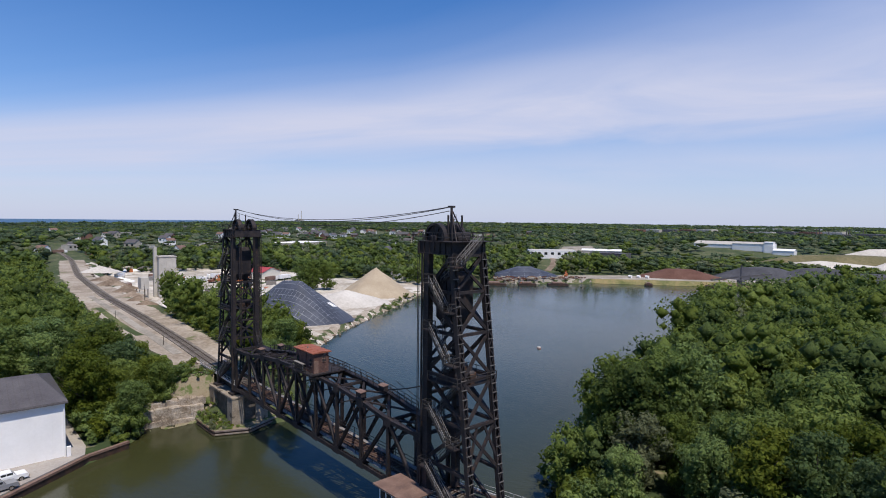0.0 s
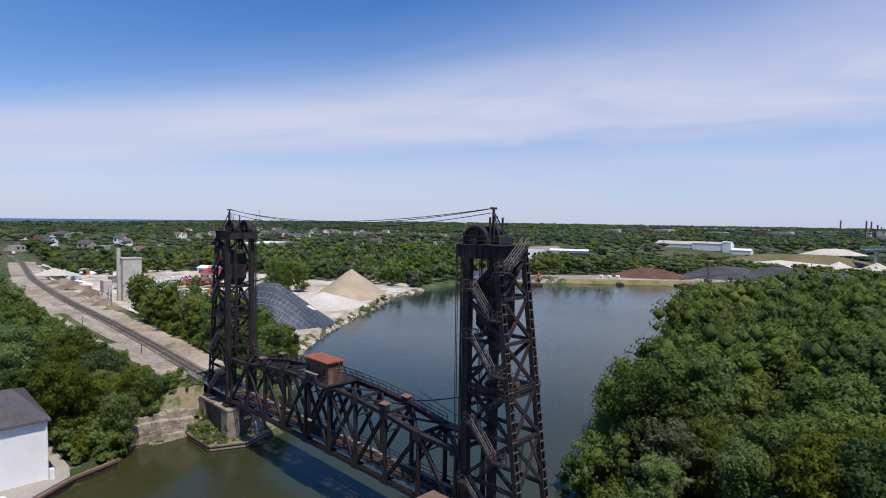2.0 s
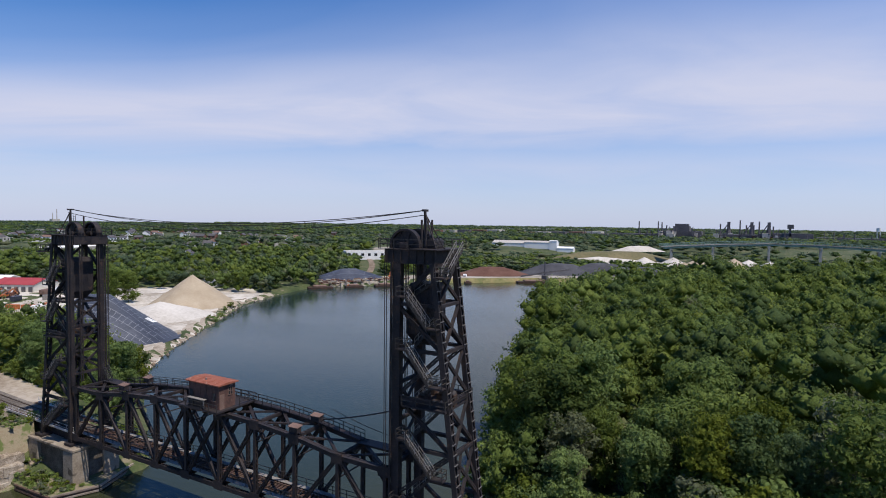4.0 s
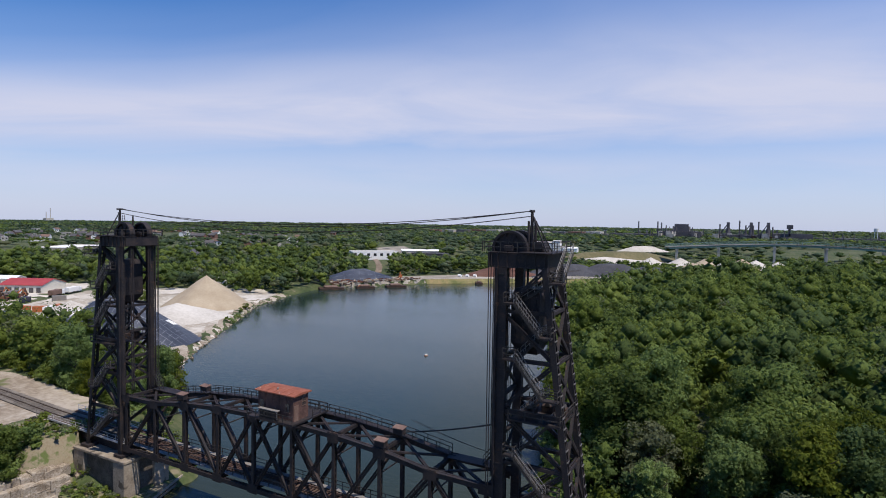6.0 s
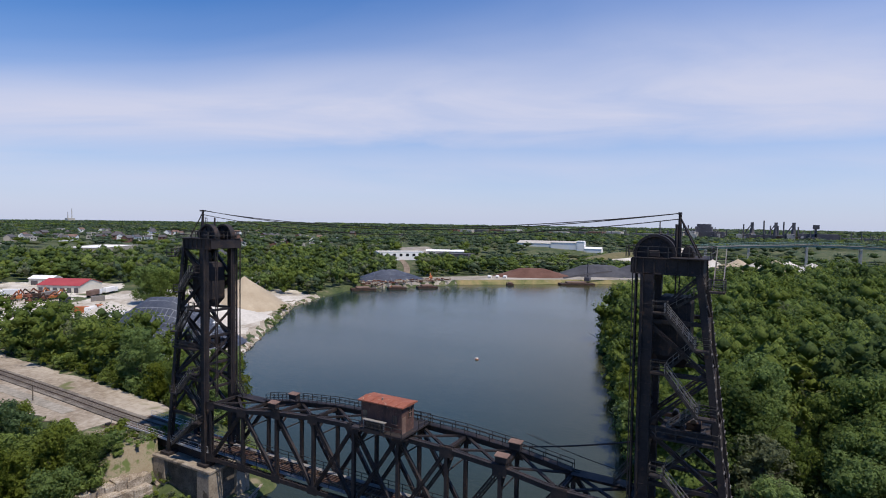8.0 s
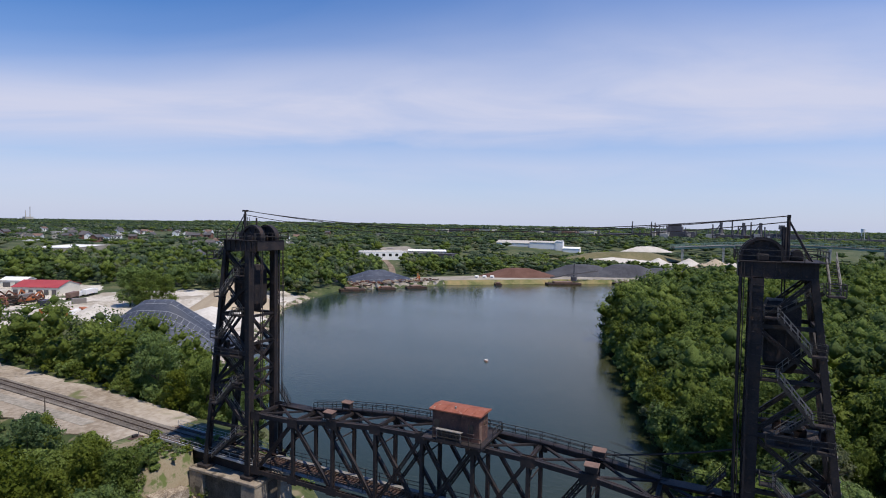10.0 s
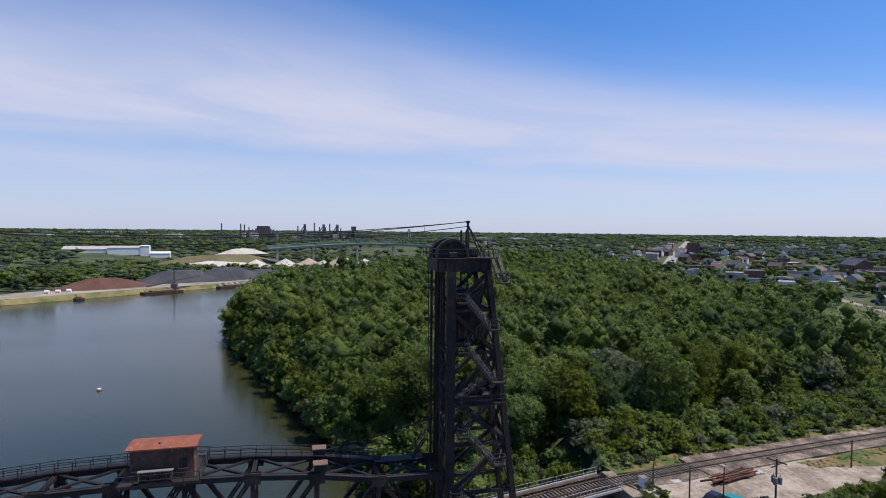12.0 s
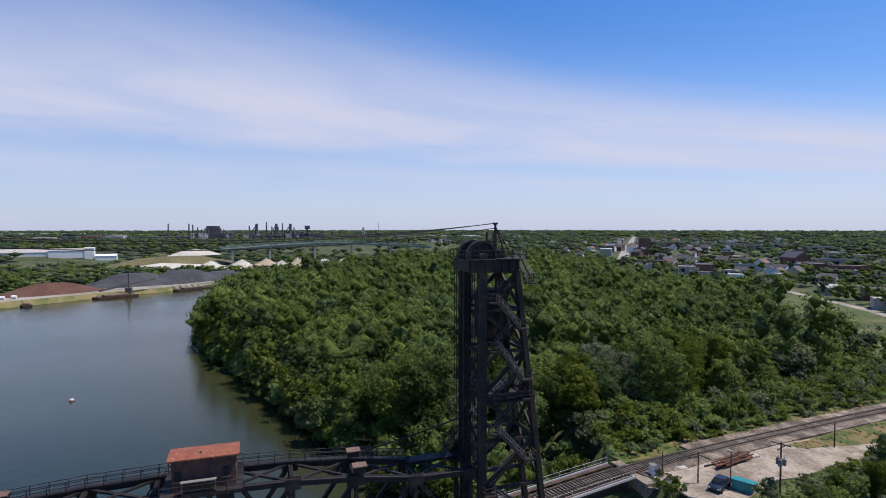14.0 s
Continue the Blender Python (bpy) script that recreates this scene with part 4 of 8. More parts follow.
# ---------------------------------------------------------------- machinery house on the span
mh = thing("machinery_house", "rusty brown plate machinery house with a red roof on the truss", "machinery house")
HX0, HX1, HY0, HY1, HZ0, HZ1 = 49.98, 52.72, 91.28, 97.3, 19.15, 22.38
part("floor_plate", box(B(), 49.0, 55.9, 90.6, 98.3, HZ0 - 0.22, HZ0), STEEL, mh)
for yy in np.arange(90.8, 98.3, 1.2):
    part("bracket", beam(B(), (48.95, yy, HZ0 - 0.25), (XN - 0.2, yy, HZ0 - 0.75), 0.12, 0.2), STEEL, mh)
for nm, b in (("south_wall", (HX0, HX1, HY0, HY0 + 0.12)), ("north_wall", (HX0, HX1, HY1 - 0.12, HY1)), ("west_wall", (HX0, HX0 + 0.12, HY0 + 0.12, HY1 - 0.12)), ("east_wall", (HX1 - 0.12, HX1, HY0 + 0.12, HY1 - 0.12))):
    w = part("wall", box(B(), *b, HZ0, HZ1), HOUSE_WALL, mh)
    if nm == "south_wall":
        wn = part("window", box(B(), 51.55, 52.2, HY0 - 0.03, HY0 + 0.05, 20.9, 21.9), WINDOW, w)
        bm = B()
        for x in (51.5, 51.85, 52.2):
            box(bm, x - 0.03, x + 0.05, HY0 - 0.07, HY0 - 0.02, 20.85, 21.95)
        for z in (20.85, 21.4, 21.92):
            box(bm, 51.5, 52.25, HY0 - 0.08, HY0 - 0.025, z - 0.03, z + 0.03)
        part("window_frame", bm, ROOF_BROWN, wn)
        part("door", box(B(), 50.1, 50.85, HY0 - 0.05, HY0 + 0.04, HZ0, 21.15), ROOF_BROWN, w, "weathered brown plate door")
    if nm == "west_wall":
        for yy in (92.3, 96.7):
            wn = part("window", box(B(), HX0 - 0.03, HX0 + 0.05, yy - 0.35, yy + 0.35, 20.3, 21.3), WINDOW, w)
            part("window_sill", box(B(), HX0 - 0.1, HX0 + 0.02, yy - 0.45, yy + 0.45, 20.18, 20.27), ROOF_BROWN, wn)
    for k in range(1, 5):
        if nm in ("west_wall", "east_wall"):
            yy = HY0 + k * (HY1 - HY0) / 5
            xx = HX0 - 0.02 if nm == "west_wall" else HX1 + 0.02
            part("seam", box(B(), xx - 0.02, xx + 0.02, yy - 0.04, yy + 0.04, HZ0, HZ1 - 0.02), HOUSE_WALL, w)
bm = B()
v0 = [bm.verts.new(p) for p in ((HX0 - 0.35, HY0 - 0.35, HZ1 + 0.02), (HX1 + 0.35, HY0 - 0.35, HZ1 + 0.02), (HX1 + 0.35, HY1 + 0.35, HZ1 + 0.02), (HX0 - 0.35, HY1 + 0.35, HZ1 + 0.02))]
v1 = [bm.verts.new(v.co + Vector((0, 0, 0.14))) for v in v0]
r = [bm.verts.new(((HX0 + HX1) / 2, HY0 - 0.35, HZ1 + 0.34)), bm.verts.new(((HX0 + HX1) / 2, HY1 + 0.35, HZ1 + 0.34))]
bm.faces.new(v0[::-1])
for i in (1, 3):
    bm.faces.new((v0[i], v0[(i + 1) % 4], v1[(i + 1) % 4], v1[i]))
bm.faces.new((v0[0], v0[1], v1[1], r[0], v1[0]))
bm.faces.new((v0[2], v0[3], v1[3], r[1], v1[2]))
bm.faces.new((v1[0], r[0], r[1], v1[3]))
bm.faces.new((r[0], v1[1], v1[2], r[1]))
rf = part("roof", bm, ROOF_RED, mh, "faded red roofing with pale patches")
for yy in np.arange(HY0 + 0.7, HY1, 1.25):
    part("roof_seam", beam(B(), (HX0 - 0.3, yy, HZ1 + 0.19), ((HX0 + HX1) / 2, yy, HZ1 + 0.36), 0.05, 0.05), ROOF_RED, rf)
part("roof_vent", tube(B(), (50.7, 94.6, HZ1 + 0.2), (50.7, 94.6, HZ1 + 0.55), 0.12), STEEL_GREY, rf)
railing(mh, [(49.0, 90.6, HZ0), (49.0, 98.3, HZ0)], 1.0, 1.6)
railing(mh, [(52.9, 90.65, HZ0), (55.85, 90.65, HZ0), (55.85, 98.25, HZ0), (52.9, 98.25, HZ0)], 1.0, 1.5)
# resistor bank before the west wall
rb = thing("resistor_bank", "rack of pale resistor grids standing by the house wall", "electrical rack")
part("frame", box(B(), 49.0, 49.5, 93.2, 96.3, HZ0, HZ0 + 0.25), STEEL, rb)
part("rack_top", box(B(), 48.98, 49.52, 93.1, 96.4, HZ0 + 1.25, HZ0 + 1.33), STEEL_GREY, rb)
for yy in (93.2, 96.25):
    part("upright", box(B(), 49.0, 49.1, yy - 0.04, yy + 0.04, HZ0 + 0.25, HZ0 + 1.25), STEEL_GREY, rb)
for k in range(14):
    yy = 93.45 + k * 0.2
    part("grid", box(B(), 49.08, 49.45, yy - 0.06, yy + 0.06, HZ0 + 0.3, HZ0 + 1.15), RAILING, rb)


# ---------------------------------------------------------------- piers and approach spans
def pier(s, label):
    th = thing("bridge_pier", label, "bridge pier", "bridge piers")
    a, b = sorted((YC + s * 29.6, YC + s * 42.8))
    # recessed core, darker than the pilasters
    part("core", box(B(), 50.2, 57.0, a + 0.5, b - 0.5, -3.0, 6.2), DARK_CONCRETE, th, "dark concrete face")
    for x in (50.9, 56.1):
        for yy in (a + 1.3, b - 1.3):
            part("pilaster", box(B(), x - 1.3, x + 1.3, yy - 1.4, yy + 1.4, -3.0, 6.3, 0.08), CONCRETE, th)
    part("cap", box(B(), 49.5, 57.5, a - 0.2, b + 0.2, 6.3, 6.8, 0.1), CONCRETE, th)
    return th


pier(1, "weathered tan concrete pier with a dark recessed face")
pier(-1, "weathered concrete pier standing in the river")

def track_bed(name, line, z_of, y_lo, y_hi, label, wood=None):
    """Sleepers and two rails along a line between y_lo and y_hi."""
    th = thing(name, label, "railway track", "track", kind="structure")
    pts = [(p, d) for p, d in smooth_line(line, 0.58) if y_lo <= p.y <= y_hi]
    me = mesh_of("sleeper", box(B(), -1.3, 1.3, -0.12, 0.12, -0.17, 0.0), wood or TIMBER)
    for i, (p, d) in enumerate(pts[:300]):
        ob = new("sleeper", me)
        ob.matrix_world = pose(p.x, p.y, z_of(p) - 0.16, 0, 0, math.degrees(math.atan2(d.y, d.x)) - 90)
        ob.parent = th
    for k in (-0.7525, 0.7525):
        bm = B()
        last = None
        for p, d in pts[::3] + pts[-1:]:
            n = Vector((-d.y, d.x)) * k
            q = Vector((p.x + n.x, p.y + n.y, z_of(p) - 0.09))
            if last is not None:
                beam(bm, last, q, 0.075, 0.17)
            last = q
        part("rail", bm, RAIL, th)
    if len(pts) > 300:
        bm = B()
        for p, d in pts[300:]:
            n = Vector((-d.y, d.x))
            a, b = p + n * 1.3, p - n * 1.3
            beam(bm, (a.x, a.y, z_of(p) - 0.24), (b.x, b.y, z_of(p) - 0.24), 0.24, 0.17)
        tagged(part("far_sleepers", bm, wood or TIMBER, th), kind="stuff")
    return th


def z_south(p):
    f = min(1, max(0, (66 - p.y) / 20))
    return ZB + (ZS - ZB) * f * f * (3 - 2 * f)


track_bed("bridge_track", [(XM, YC - 30.4), (XM, YC), (XM, YC + 30.4)], lambda p: ZB, 0, 200, "rusty rails on open timbers across the span")
track_bed("north_track", TRACK_N, lambda p: ZN + (ZB - ZN) * max(0, min(1, (140 - p.y) / 12)), 126.3, 600, "rusty single track curving away on pale ballast", OLD_TIMBER)
track_bed("south_track", TRACK_S, z_south, -160, 65.3, "rusty single track on ballast beside the woods", OLD_TIMBER)


def approach(line, y0, y1, z, label):
    th = thing("approach_span", label, "bridge span", "approach spans")
    pts = [p for p, d in smooth_line(line, 1.0) if min(y0, y1) <= p.y <= max(y0, y1)]
    a, b = pts[0], pts[-1]
    d = (b - a).normalized()
    n = Vector((-d.y, d.x))

    def q(p, k, dz):
        return (p.x + n.x * k, p.y + n.y * k, z(p) + dz)
    for k in (-1.6, 1.6):
        part("plate_girder", beam(B(), q(a, k, -1.15), q(b, k, -1.15), 0.35, 1.7), STEEL, th)
    part("deck_plate", beam(B(), q(a, 0, -0.42), q(b, 0, -0.42), 2.9, 0.08), STEEL_RUST, th)
    for k in (-2.35, 2.35):
        part("walkway", beam(B(), q(a, k, -0.12), q(b, k, -0.12), 0.75, 0.08), TIMBER, th)
        kk = k * 1.14
        railing(th, [q(a, kk, -0.1), q(b, kk, -0.1)], 1.05, 2.4, 0.02, PALE_RAIL)
        part("kerb_angle", beam(B(), q(a, kk, -0.02), q(b, kk, -0.02), 0.16, 0.32), PALE_RAIL, th)
    return th


approach(TRACK_N, 126.8, 150.5, lambda p: ZN, "short plate girder span with pale handrails by the abutment")
approach(TRACK_S, 37.5, 65, z_south, "plate girder approach span with grey walkways and handrails")

for s, label in ((1, "sloping concrete abutment below the north track"), (-1, "concrete abutment with a wing wall")):
    if s > 0:
        th = thing("abutment", label, "abutment", "abutments")
        part("back_wall", box(B(), 49.6, 58.4, 150.4, 152.2, -1, ZN - 0.5, 0.06), CONCRETE, th)
        bm = B()
        v = [bm.verts.new(p) for p in ((49.6, 152, -1), (49.6, 137, -1), (49.0, 137, -1), (49.0, 152, -1), (49.6, 152, 8.4), (49.6, 137, 2.2), (49.0, 137, 2.2), (49.0, 152, 8.4))]
        for f in ((0, 1, 2, 3), (4, 5, 6, 7), (0, 1, 5, 4), (1, 2, 6, 5), (2, 3, 7, 6), (3, 0, 4, 7)):
            bm.faces.new([v[i] for i in f])
        part("wing_wall", bm, CONCRETE, th)
    else:
        th = thing("abutment", label, "abutment", "abutments")
        part("back_wall", box(B(), 54.2, 62.5, 35.6, 37.4, -1, ZS - 0.5, 0.06), CONCRETE, th)
        part("wing_wall", beam(B(), (54.3, 37.2, 6.4), (50.5, 30.5, 6.0), 0.5, 5.2), CONCRETE, th)

# timber dolphins and the grassy cell round the north pier
cell = [(45.4, 133.6), (45.7, 124.4), (51.7, 121.8), (59.6, 125.2), (61, 140), (45.4, 140)]
bm = B()
f = bm.faces.new([bm.verts.new((x, y, -2.0)) for x, y in cell])
g = bmesh.ops.extrude_face_region(bm, geom=[f])
for q in g["geom"]:
    if isinstance(q, bmesh.types.BMVert):
        q.co.z = 0.9
solid("pier_cell", bm, WEEDY_SAND, "grassy fill behind sheet piling round the pier", "embankment", kind="structure")
fender = thing("timber_fender", "weathered timber fender walings round the pier", "fender")
for (a, b) in zip(cell[:3], cell[1:4]):
    out = Vector((b[1] - a[1], a[0] - b[0])).normalized() * 0.24
    for z in (0.3, 0.95):
        part("waling", beam(B(), (a[0] + out.x, a[1] + out.y, z), (b[0] + out.x, b[1] + out.y, z), 0.3, 0.26), PALE_TIMBER if a[0] > 45.5 else TIMBER, fender)
    part("pile_wall", beam(B(), (*a, -0.4), (*b, -0.4), 0.2, 2.5), TIMBER, fender)
    n = int((Vector(b) - Vector(a)).length / 1.1)
    for i in range(n + 1):
        c = Vector(a).lerp(Vector(b), i / n)
        part("pile", tube(B(), (c.x, c.y, -2), (c.x, c.y, 0.92), 0.18, 0.16), TIMBER, fender)


# ---------------------------------------------------------------- ground coverings
sheet("ballast_north", ribbon([p for p in TRACK_N if p[1] > 139.5] , 2.0), 0.34, TRACK_STONE, "dark grey stone ballast under the north track", "ballast")
sheet("gravel_north", [(46.4, 152), (47, 165), (45.2, 185), (44.6, 205), (45, 230), (46, 262), (48, 300), (54.5, 400), (71.8, 540), (88.2, 540), (72.2, 400), (66.7, 300), (65.4, 225), (63.7, 178), (62.2, 151)], 0.14, SANDY_STRIP, "bare sandy gravel strip along the track", "gravel", rag=1.0)
sheet("grass_patch", ribbon([(48.9, 196), (48.4, 206), (48.5, 225), (49.6, 262)], 1.1), 0.2, GRASS, "long patch of green weeds on the sandy strip", "grass", grid=3.0)
sheet("lane_north", ribbon([(50.6, 165), (51.5, 200), (52.4, 240), (53.2, 300)], 1.2), 0.19, GRAVEL, "pale wheel worn lane beside the track", "lane", grid=3.0)
sheet("ballast_south", ribbon([p for p in TRACK_S if p[1] < 38], 3.2), 0.33, BALLAST, "grey stone ballast under the south track", "ballast")
sheet("quay_paving", [(-58, 63.4), (4, 112), (14, 119.5), (23.6, 126.6), (24.4, 131), (24, 150), (18, 168), (-40, 168)], 0.2, QUAY_PAVE, "worn pale asphalt quay round the white building", "paving")
sheet("yard_floor", [(100, 181), (113, 193.5), (131, 208), (150, 221), (180, 242), (212, 265), (235, 275), (250, 300), (225, 350), (190, 375), (130, 340), (108, 345), (82, 352), (67.5, 330), (67, 272), (92, 262), (94, 215), (88, 176)], 0.14, YARD_STONE, "white crushed limestone yard floor", "yard", grid=6.0, rag=0.8)
sheet("parking_south", [(56.6, 35.5), (50, 34), (45.5, 30), (47.4, 25), (49.2, 18), (50.2, 8), (51.4, -4), (53, -22), (56.2, -22), (59.4, -6), (59.4, 4), (59.4, 12), (59.2, 24)], 0.13, LOT_GRAVEL, "pale rutted gravel lot beside the track", "gravel", grid=3.0, rag=0.5)
sheet("ballast_field", [(58.6, 36.5), (56.4, 36), (56.6, 30), (57.4, 22), (58.4, 12), (59.2, 4), (60.8, -8), (62.4, -30), (63.4, -60), (65.4, -60), (64.2, -23), (62.0, 3), (59.8, 23)], 0.2, BALLAST, "spread of grey stone ballast between track and lot", "ballast", grid=3.0, rag=0.45)
sheet("north_yard", [(66.5, 336), (100, 352), (130, 345), (190, 380), (206, 402), (190, 436), (150, 476), (100, 530), (84, 500), (74, 430), (70, 380)], 0.14, YARD_STONE, "white trodden stone yard round the sheds", "yard", grid=8.0, rag=2.0)


# ---------------------------------------------------------------- heaps
def heap(name, x, y, z, rx, ry, h, material, label, category="stockpile", turn=0.0, sharp=1.0, seed=1, flat=0.0):
    """A stockpile with an uneven crest and foot."""
    bm = B()
    n, m = 48, 14
    ring0 = None
    c, s = math.cos(turn), math.sin(turn)
    top = None
    for j in range(m + 1):
        f = j / m
        rr = 1 - f
        ring = []
        for i in range(n):
            a = i * math.tau / n
            w = 1 + 0.10 * noise.noise((math.cos(a) * 1.5 + seed, math.sin(a) * 1.5, seed * 3.1)) + 0.04 * noise.noise((math.cos(a) * 6, math.sin(a) * 6 + seed, 1))
            px, py = rr * w * rx * math.cos(a), rr * w * ry * math.sin(a)
            hh = h * (1 - (1 - f) ** sharp) if sharp != 1 else h * f
            if flat:
                hh = min(hh, h * (1 - flat)) + 0.15 * max(0, hh - h * (1 - flat))
            hh += 0.03 * h * noise.noise((px * 0.18 + seed, py * 0.18, 2.0)) * (f > 0)
            ring.append(bm.verts.new((x + px * c - py * s, y + px * s + py * c, z + hh)) if j < m else None)
        if j == m:
            tp = bm.verts.new((x, y, z + (h if not flat else h * (1 - flat) + 0.15 * h * flat)))
            for i in range(n):
                bm.faces.new((ring0[i], ring0[(i + 1) % n], tp))
        elif ring0:
            for i in range(n):
                bm.faces.new((ring0[i], ring0[(i + 1) % n], ring[(i + 1) % n], ring[i]))
        ring0 = ring
    return solid(name, bm, material, label, category, smooth=True)


heap("sand_mound", 187, 273, 1.6, 21.5, 21, 15.4, SAND, "tall conical heap of tan sand in the yard", seed=2)
heap("limestone_mound", 156, 254, 1.6, 23, 20, 7.0, LIMESTONE, "white limestone heap spreading beside the sand", seed=5)


# ---------------------------------------------------------------- trees
def leaf_cloud(seed, height_m, radius, lobes, leaves, size, low=0.3, solid=26):
    """Vertices and faces of a crown: leaf clumps over uneven lobes, with a solid inner mass."""
    rng = np.random.default_rng(seed)
    cen, rad = [], []
    for i in range(lobes):
        f = rng.uniform(low, 0.93)
        w = radius * (1 - (abs(f - 0.52) / 0.62) ** 2.0) ** 0.5 if abs(f - 0.52) < 0.62 else radius * 0.2
        a, r = rng.uniform(0, math.tau), w * rng.uniform(0.2, 0.78)
        cen.append((r * math.cos(a), r * math.sin(a), f * height_m))
        rad.append(radius * rng.uniform(0.13, 0.32))
    cen.append((0, 0, height_m * 0.55))
    rad.append(radius * 0.5)
    cen, rad = np.array(cen), np.array(rad)
    pick = rng.choice(len(rad), leaves, p=rad ** 2 / (rad ** 2).sum())
    d = rng.normal(size=(leaves, 3))
    d[:, 2] += 0.25
    d /= np.linalg.norm(d, axis=1)[:, None]
    pos = cen[pick] + d * (rad[pick] * rng.uniform(0.55, 1.22, leaves))[:, None] * np.array([1, 1, 0.85])
    nor = d + rng.normal(size=(leaves, 3)) * 0.3
    nor /= np.linalg.norm(nor, axis=1)[:, None]
    ref = rng.normal(size=(leaves, 3))
    u = np.cross(nor, ref)
    u /= np.linalg.norm(u, axis=1)[:, None]
    w = np.cross(nor, u)
    sz = (size * rng.uniform(0.55, 1.25, leaves))[:, None]
    corners = np.stack([pos - u * sz * 0.62 - w * sz * 0.3, pos + u * sz * 0.62 - w * sz * 0.3, pos + w * sz * 0.72 - nor * sz * 0.1], 1).reshape(-1, 3)
    faces = np.arange(leaves * 3).reshape(-1, 3)
    # inner mass: an icosahedron a lobe
    g = (1 + 5 ** 0.5) / 2
    ico = np.array([(-1, g, 0), (1, g, 0), (-1, -g, 0), (1, -g, 0), (0, -1, g), (0, 1, g), (0, -1, -g), (0, 1, -g), (g, 0, -1), (g, 0, 1), (-g, 0, -1), (-g, 0, 1)]) / (1 + g * g) ** 0.5
    tri = [(0, 11, 5), (0, 5, 1), (0, 1, 7), (0, 7, 10), (0, 10, 11), (1, 5, 9), (5, 11, 4), (11, 10, 2), (10, 7, 6), (7, 1, 8), (3, 9, 4), (3, 4, 2), (3, 2, 6), (3, 6, 8), (3, 8, 9), (4, 9, 5), (2, 4, 11), (6, 2, 10), (8, 6, 7), (9, 8, 1)]
    keep = sorted(range(len(rad)), key=lambda q: -rad[q])[:solid]
    inner_v = np.concatenate([cen[q] + ico * rad[q] * 0.52 * rng.uniform(0.8, 1.15, (12, 1)) for q in keep])
    inner_f = [tuple(i + k * 12 + leaves * 3 for i in t3) for k in range(len(keep)) for t3 in tri]
    return np.concatenate([corners, inner_v]), [tuple(int(i) for i in q) for q in faces] + inner_f


def crown_mesh(name, material, *args, **kw):
    v, f = leaf_cloud(*args, **kw)
    me = bpy.data.meshes.new(name)
    me.from_pydata(v.tolist(), [], f)
    me.materials.append(material)
    me.polygons.foreach_set("use_smooth", [True] * len(f))
    return me


def trunk_mesh(name, h, r, seed):
    rng = random.Random(seed)
    bm = B()
    tube(bm, (0, 0, -0.5), (0, 0, h * 0.35), r, r * 0.75, 7)
    tube(bm, (0, 0, h * 0.35), (rng.uniform(-0.4, 0.4), rng.uniform(-0.4, 0.4), h * 0.78), r * 0.75, r * 0.25, 7)
    for i in range(5):
        a = rng.uniform(0, math.tau)
        z = h * rng.uniform(0.3, 0.55)
        l = h * rng.uniform(0.18, 0.28)
        tube(bm, (0, 0, z), (math.cos(a) * l, math.sin(a) * l, z + l * 0.9), r * 0.42, r * 0.12, 5)
    return mesh_of(name, bm, BARK)


KINDS = []
for i, (mat, h, r) in enumerate(((LEAF_A, 15, 5.0), (LEAF_B, 13, 4.6), (LEAF_C, 16, 5.2), (LEAF_A, 17, 4.4), (LEAF_D, 13, 4.4), (LEAF_B, 11, 4.0), (LEAF_A, 14, 5.6), (LEAF_C, 13, 4.8))):
    KINDS.append((h, trunk_mesh("trunk", h, 0.26, i), crown_mesh("crown", mat, 100 + i, h, r, 84, 6000, 0.40, low=0.1)))
BUSHES = []
for i, mat in enumerate((LEAF_A, LEAF_B, LEAF_D, LEAF_B)):
    BUSHES.append((3.2, trunk_mesh("trunk", 2.6, 0.08, 50 + i), crown_mesh("crown", mat, 300 + i, 3.2, 2.1, 18, 520, 0.29, low=0.1, solid=12)))
TREE_WORDS = {0: "leafy green broadleaf tree with a rounded crown", 1: "pale green broadleaf tree with a loose crown", 2: "dark green broadleaf tree with a dense crown", 3: "tall narrow leafy green tree",
              4: "grey green willow-like tree with a soft crown", 5: "small bright green broadleaf tree", 6: "wide spreading leafy green tree", 7: "dark green bushy tree"}
GREEN_OF = [0, 1, 2, 0, 3, 1, 0, 2]


def tree(k, x, y, scale, group="riverside woods"):
    h, tr, cr = KINDS[k]
    th = thing("tree", TREE_WORDS[k], "tree", group, at=(x, y, height1(x, y) - 0.1))
    sx = scale * random.uniform(0.95, 1.15)
    th.scale = (sx, sx, scale)
    th.rotation_euler = (0, 0, random.uniform(0, math.tau))
    for nm, me in (("trunk", tr), ("crown", cr)):
        ob = new(nm, me)
        ob.parent = th
    return th


def bush(k, x, y, scale, group="bushes"):
    h, tr, cr = BUSHES[k]
    th = thing("bush", ("green leafy bush on rough ground", "bright green bush on rough ground", "grey green bush on rough ground", "bright green bush on rough ground")[k], "bush", group, at=(x, y, height1(x, y) - 0.1))
    th.scale = (scale * random.uniform(0.9, 1.3), scale * random.uniform(0.9, 1.3), scale)
    th.rotation_euler = (0, 0, random.uniform(0, math.tau))
    for nm, me in (("stem", tr), ("crown", cr)):
        ob = new(nm, me)
        ob.parent = th
    return th


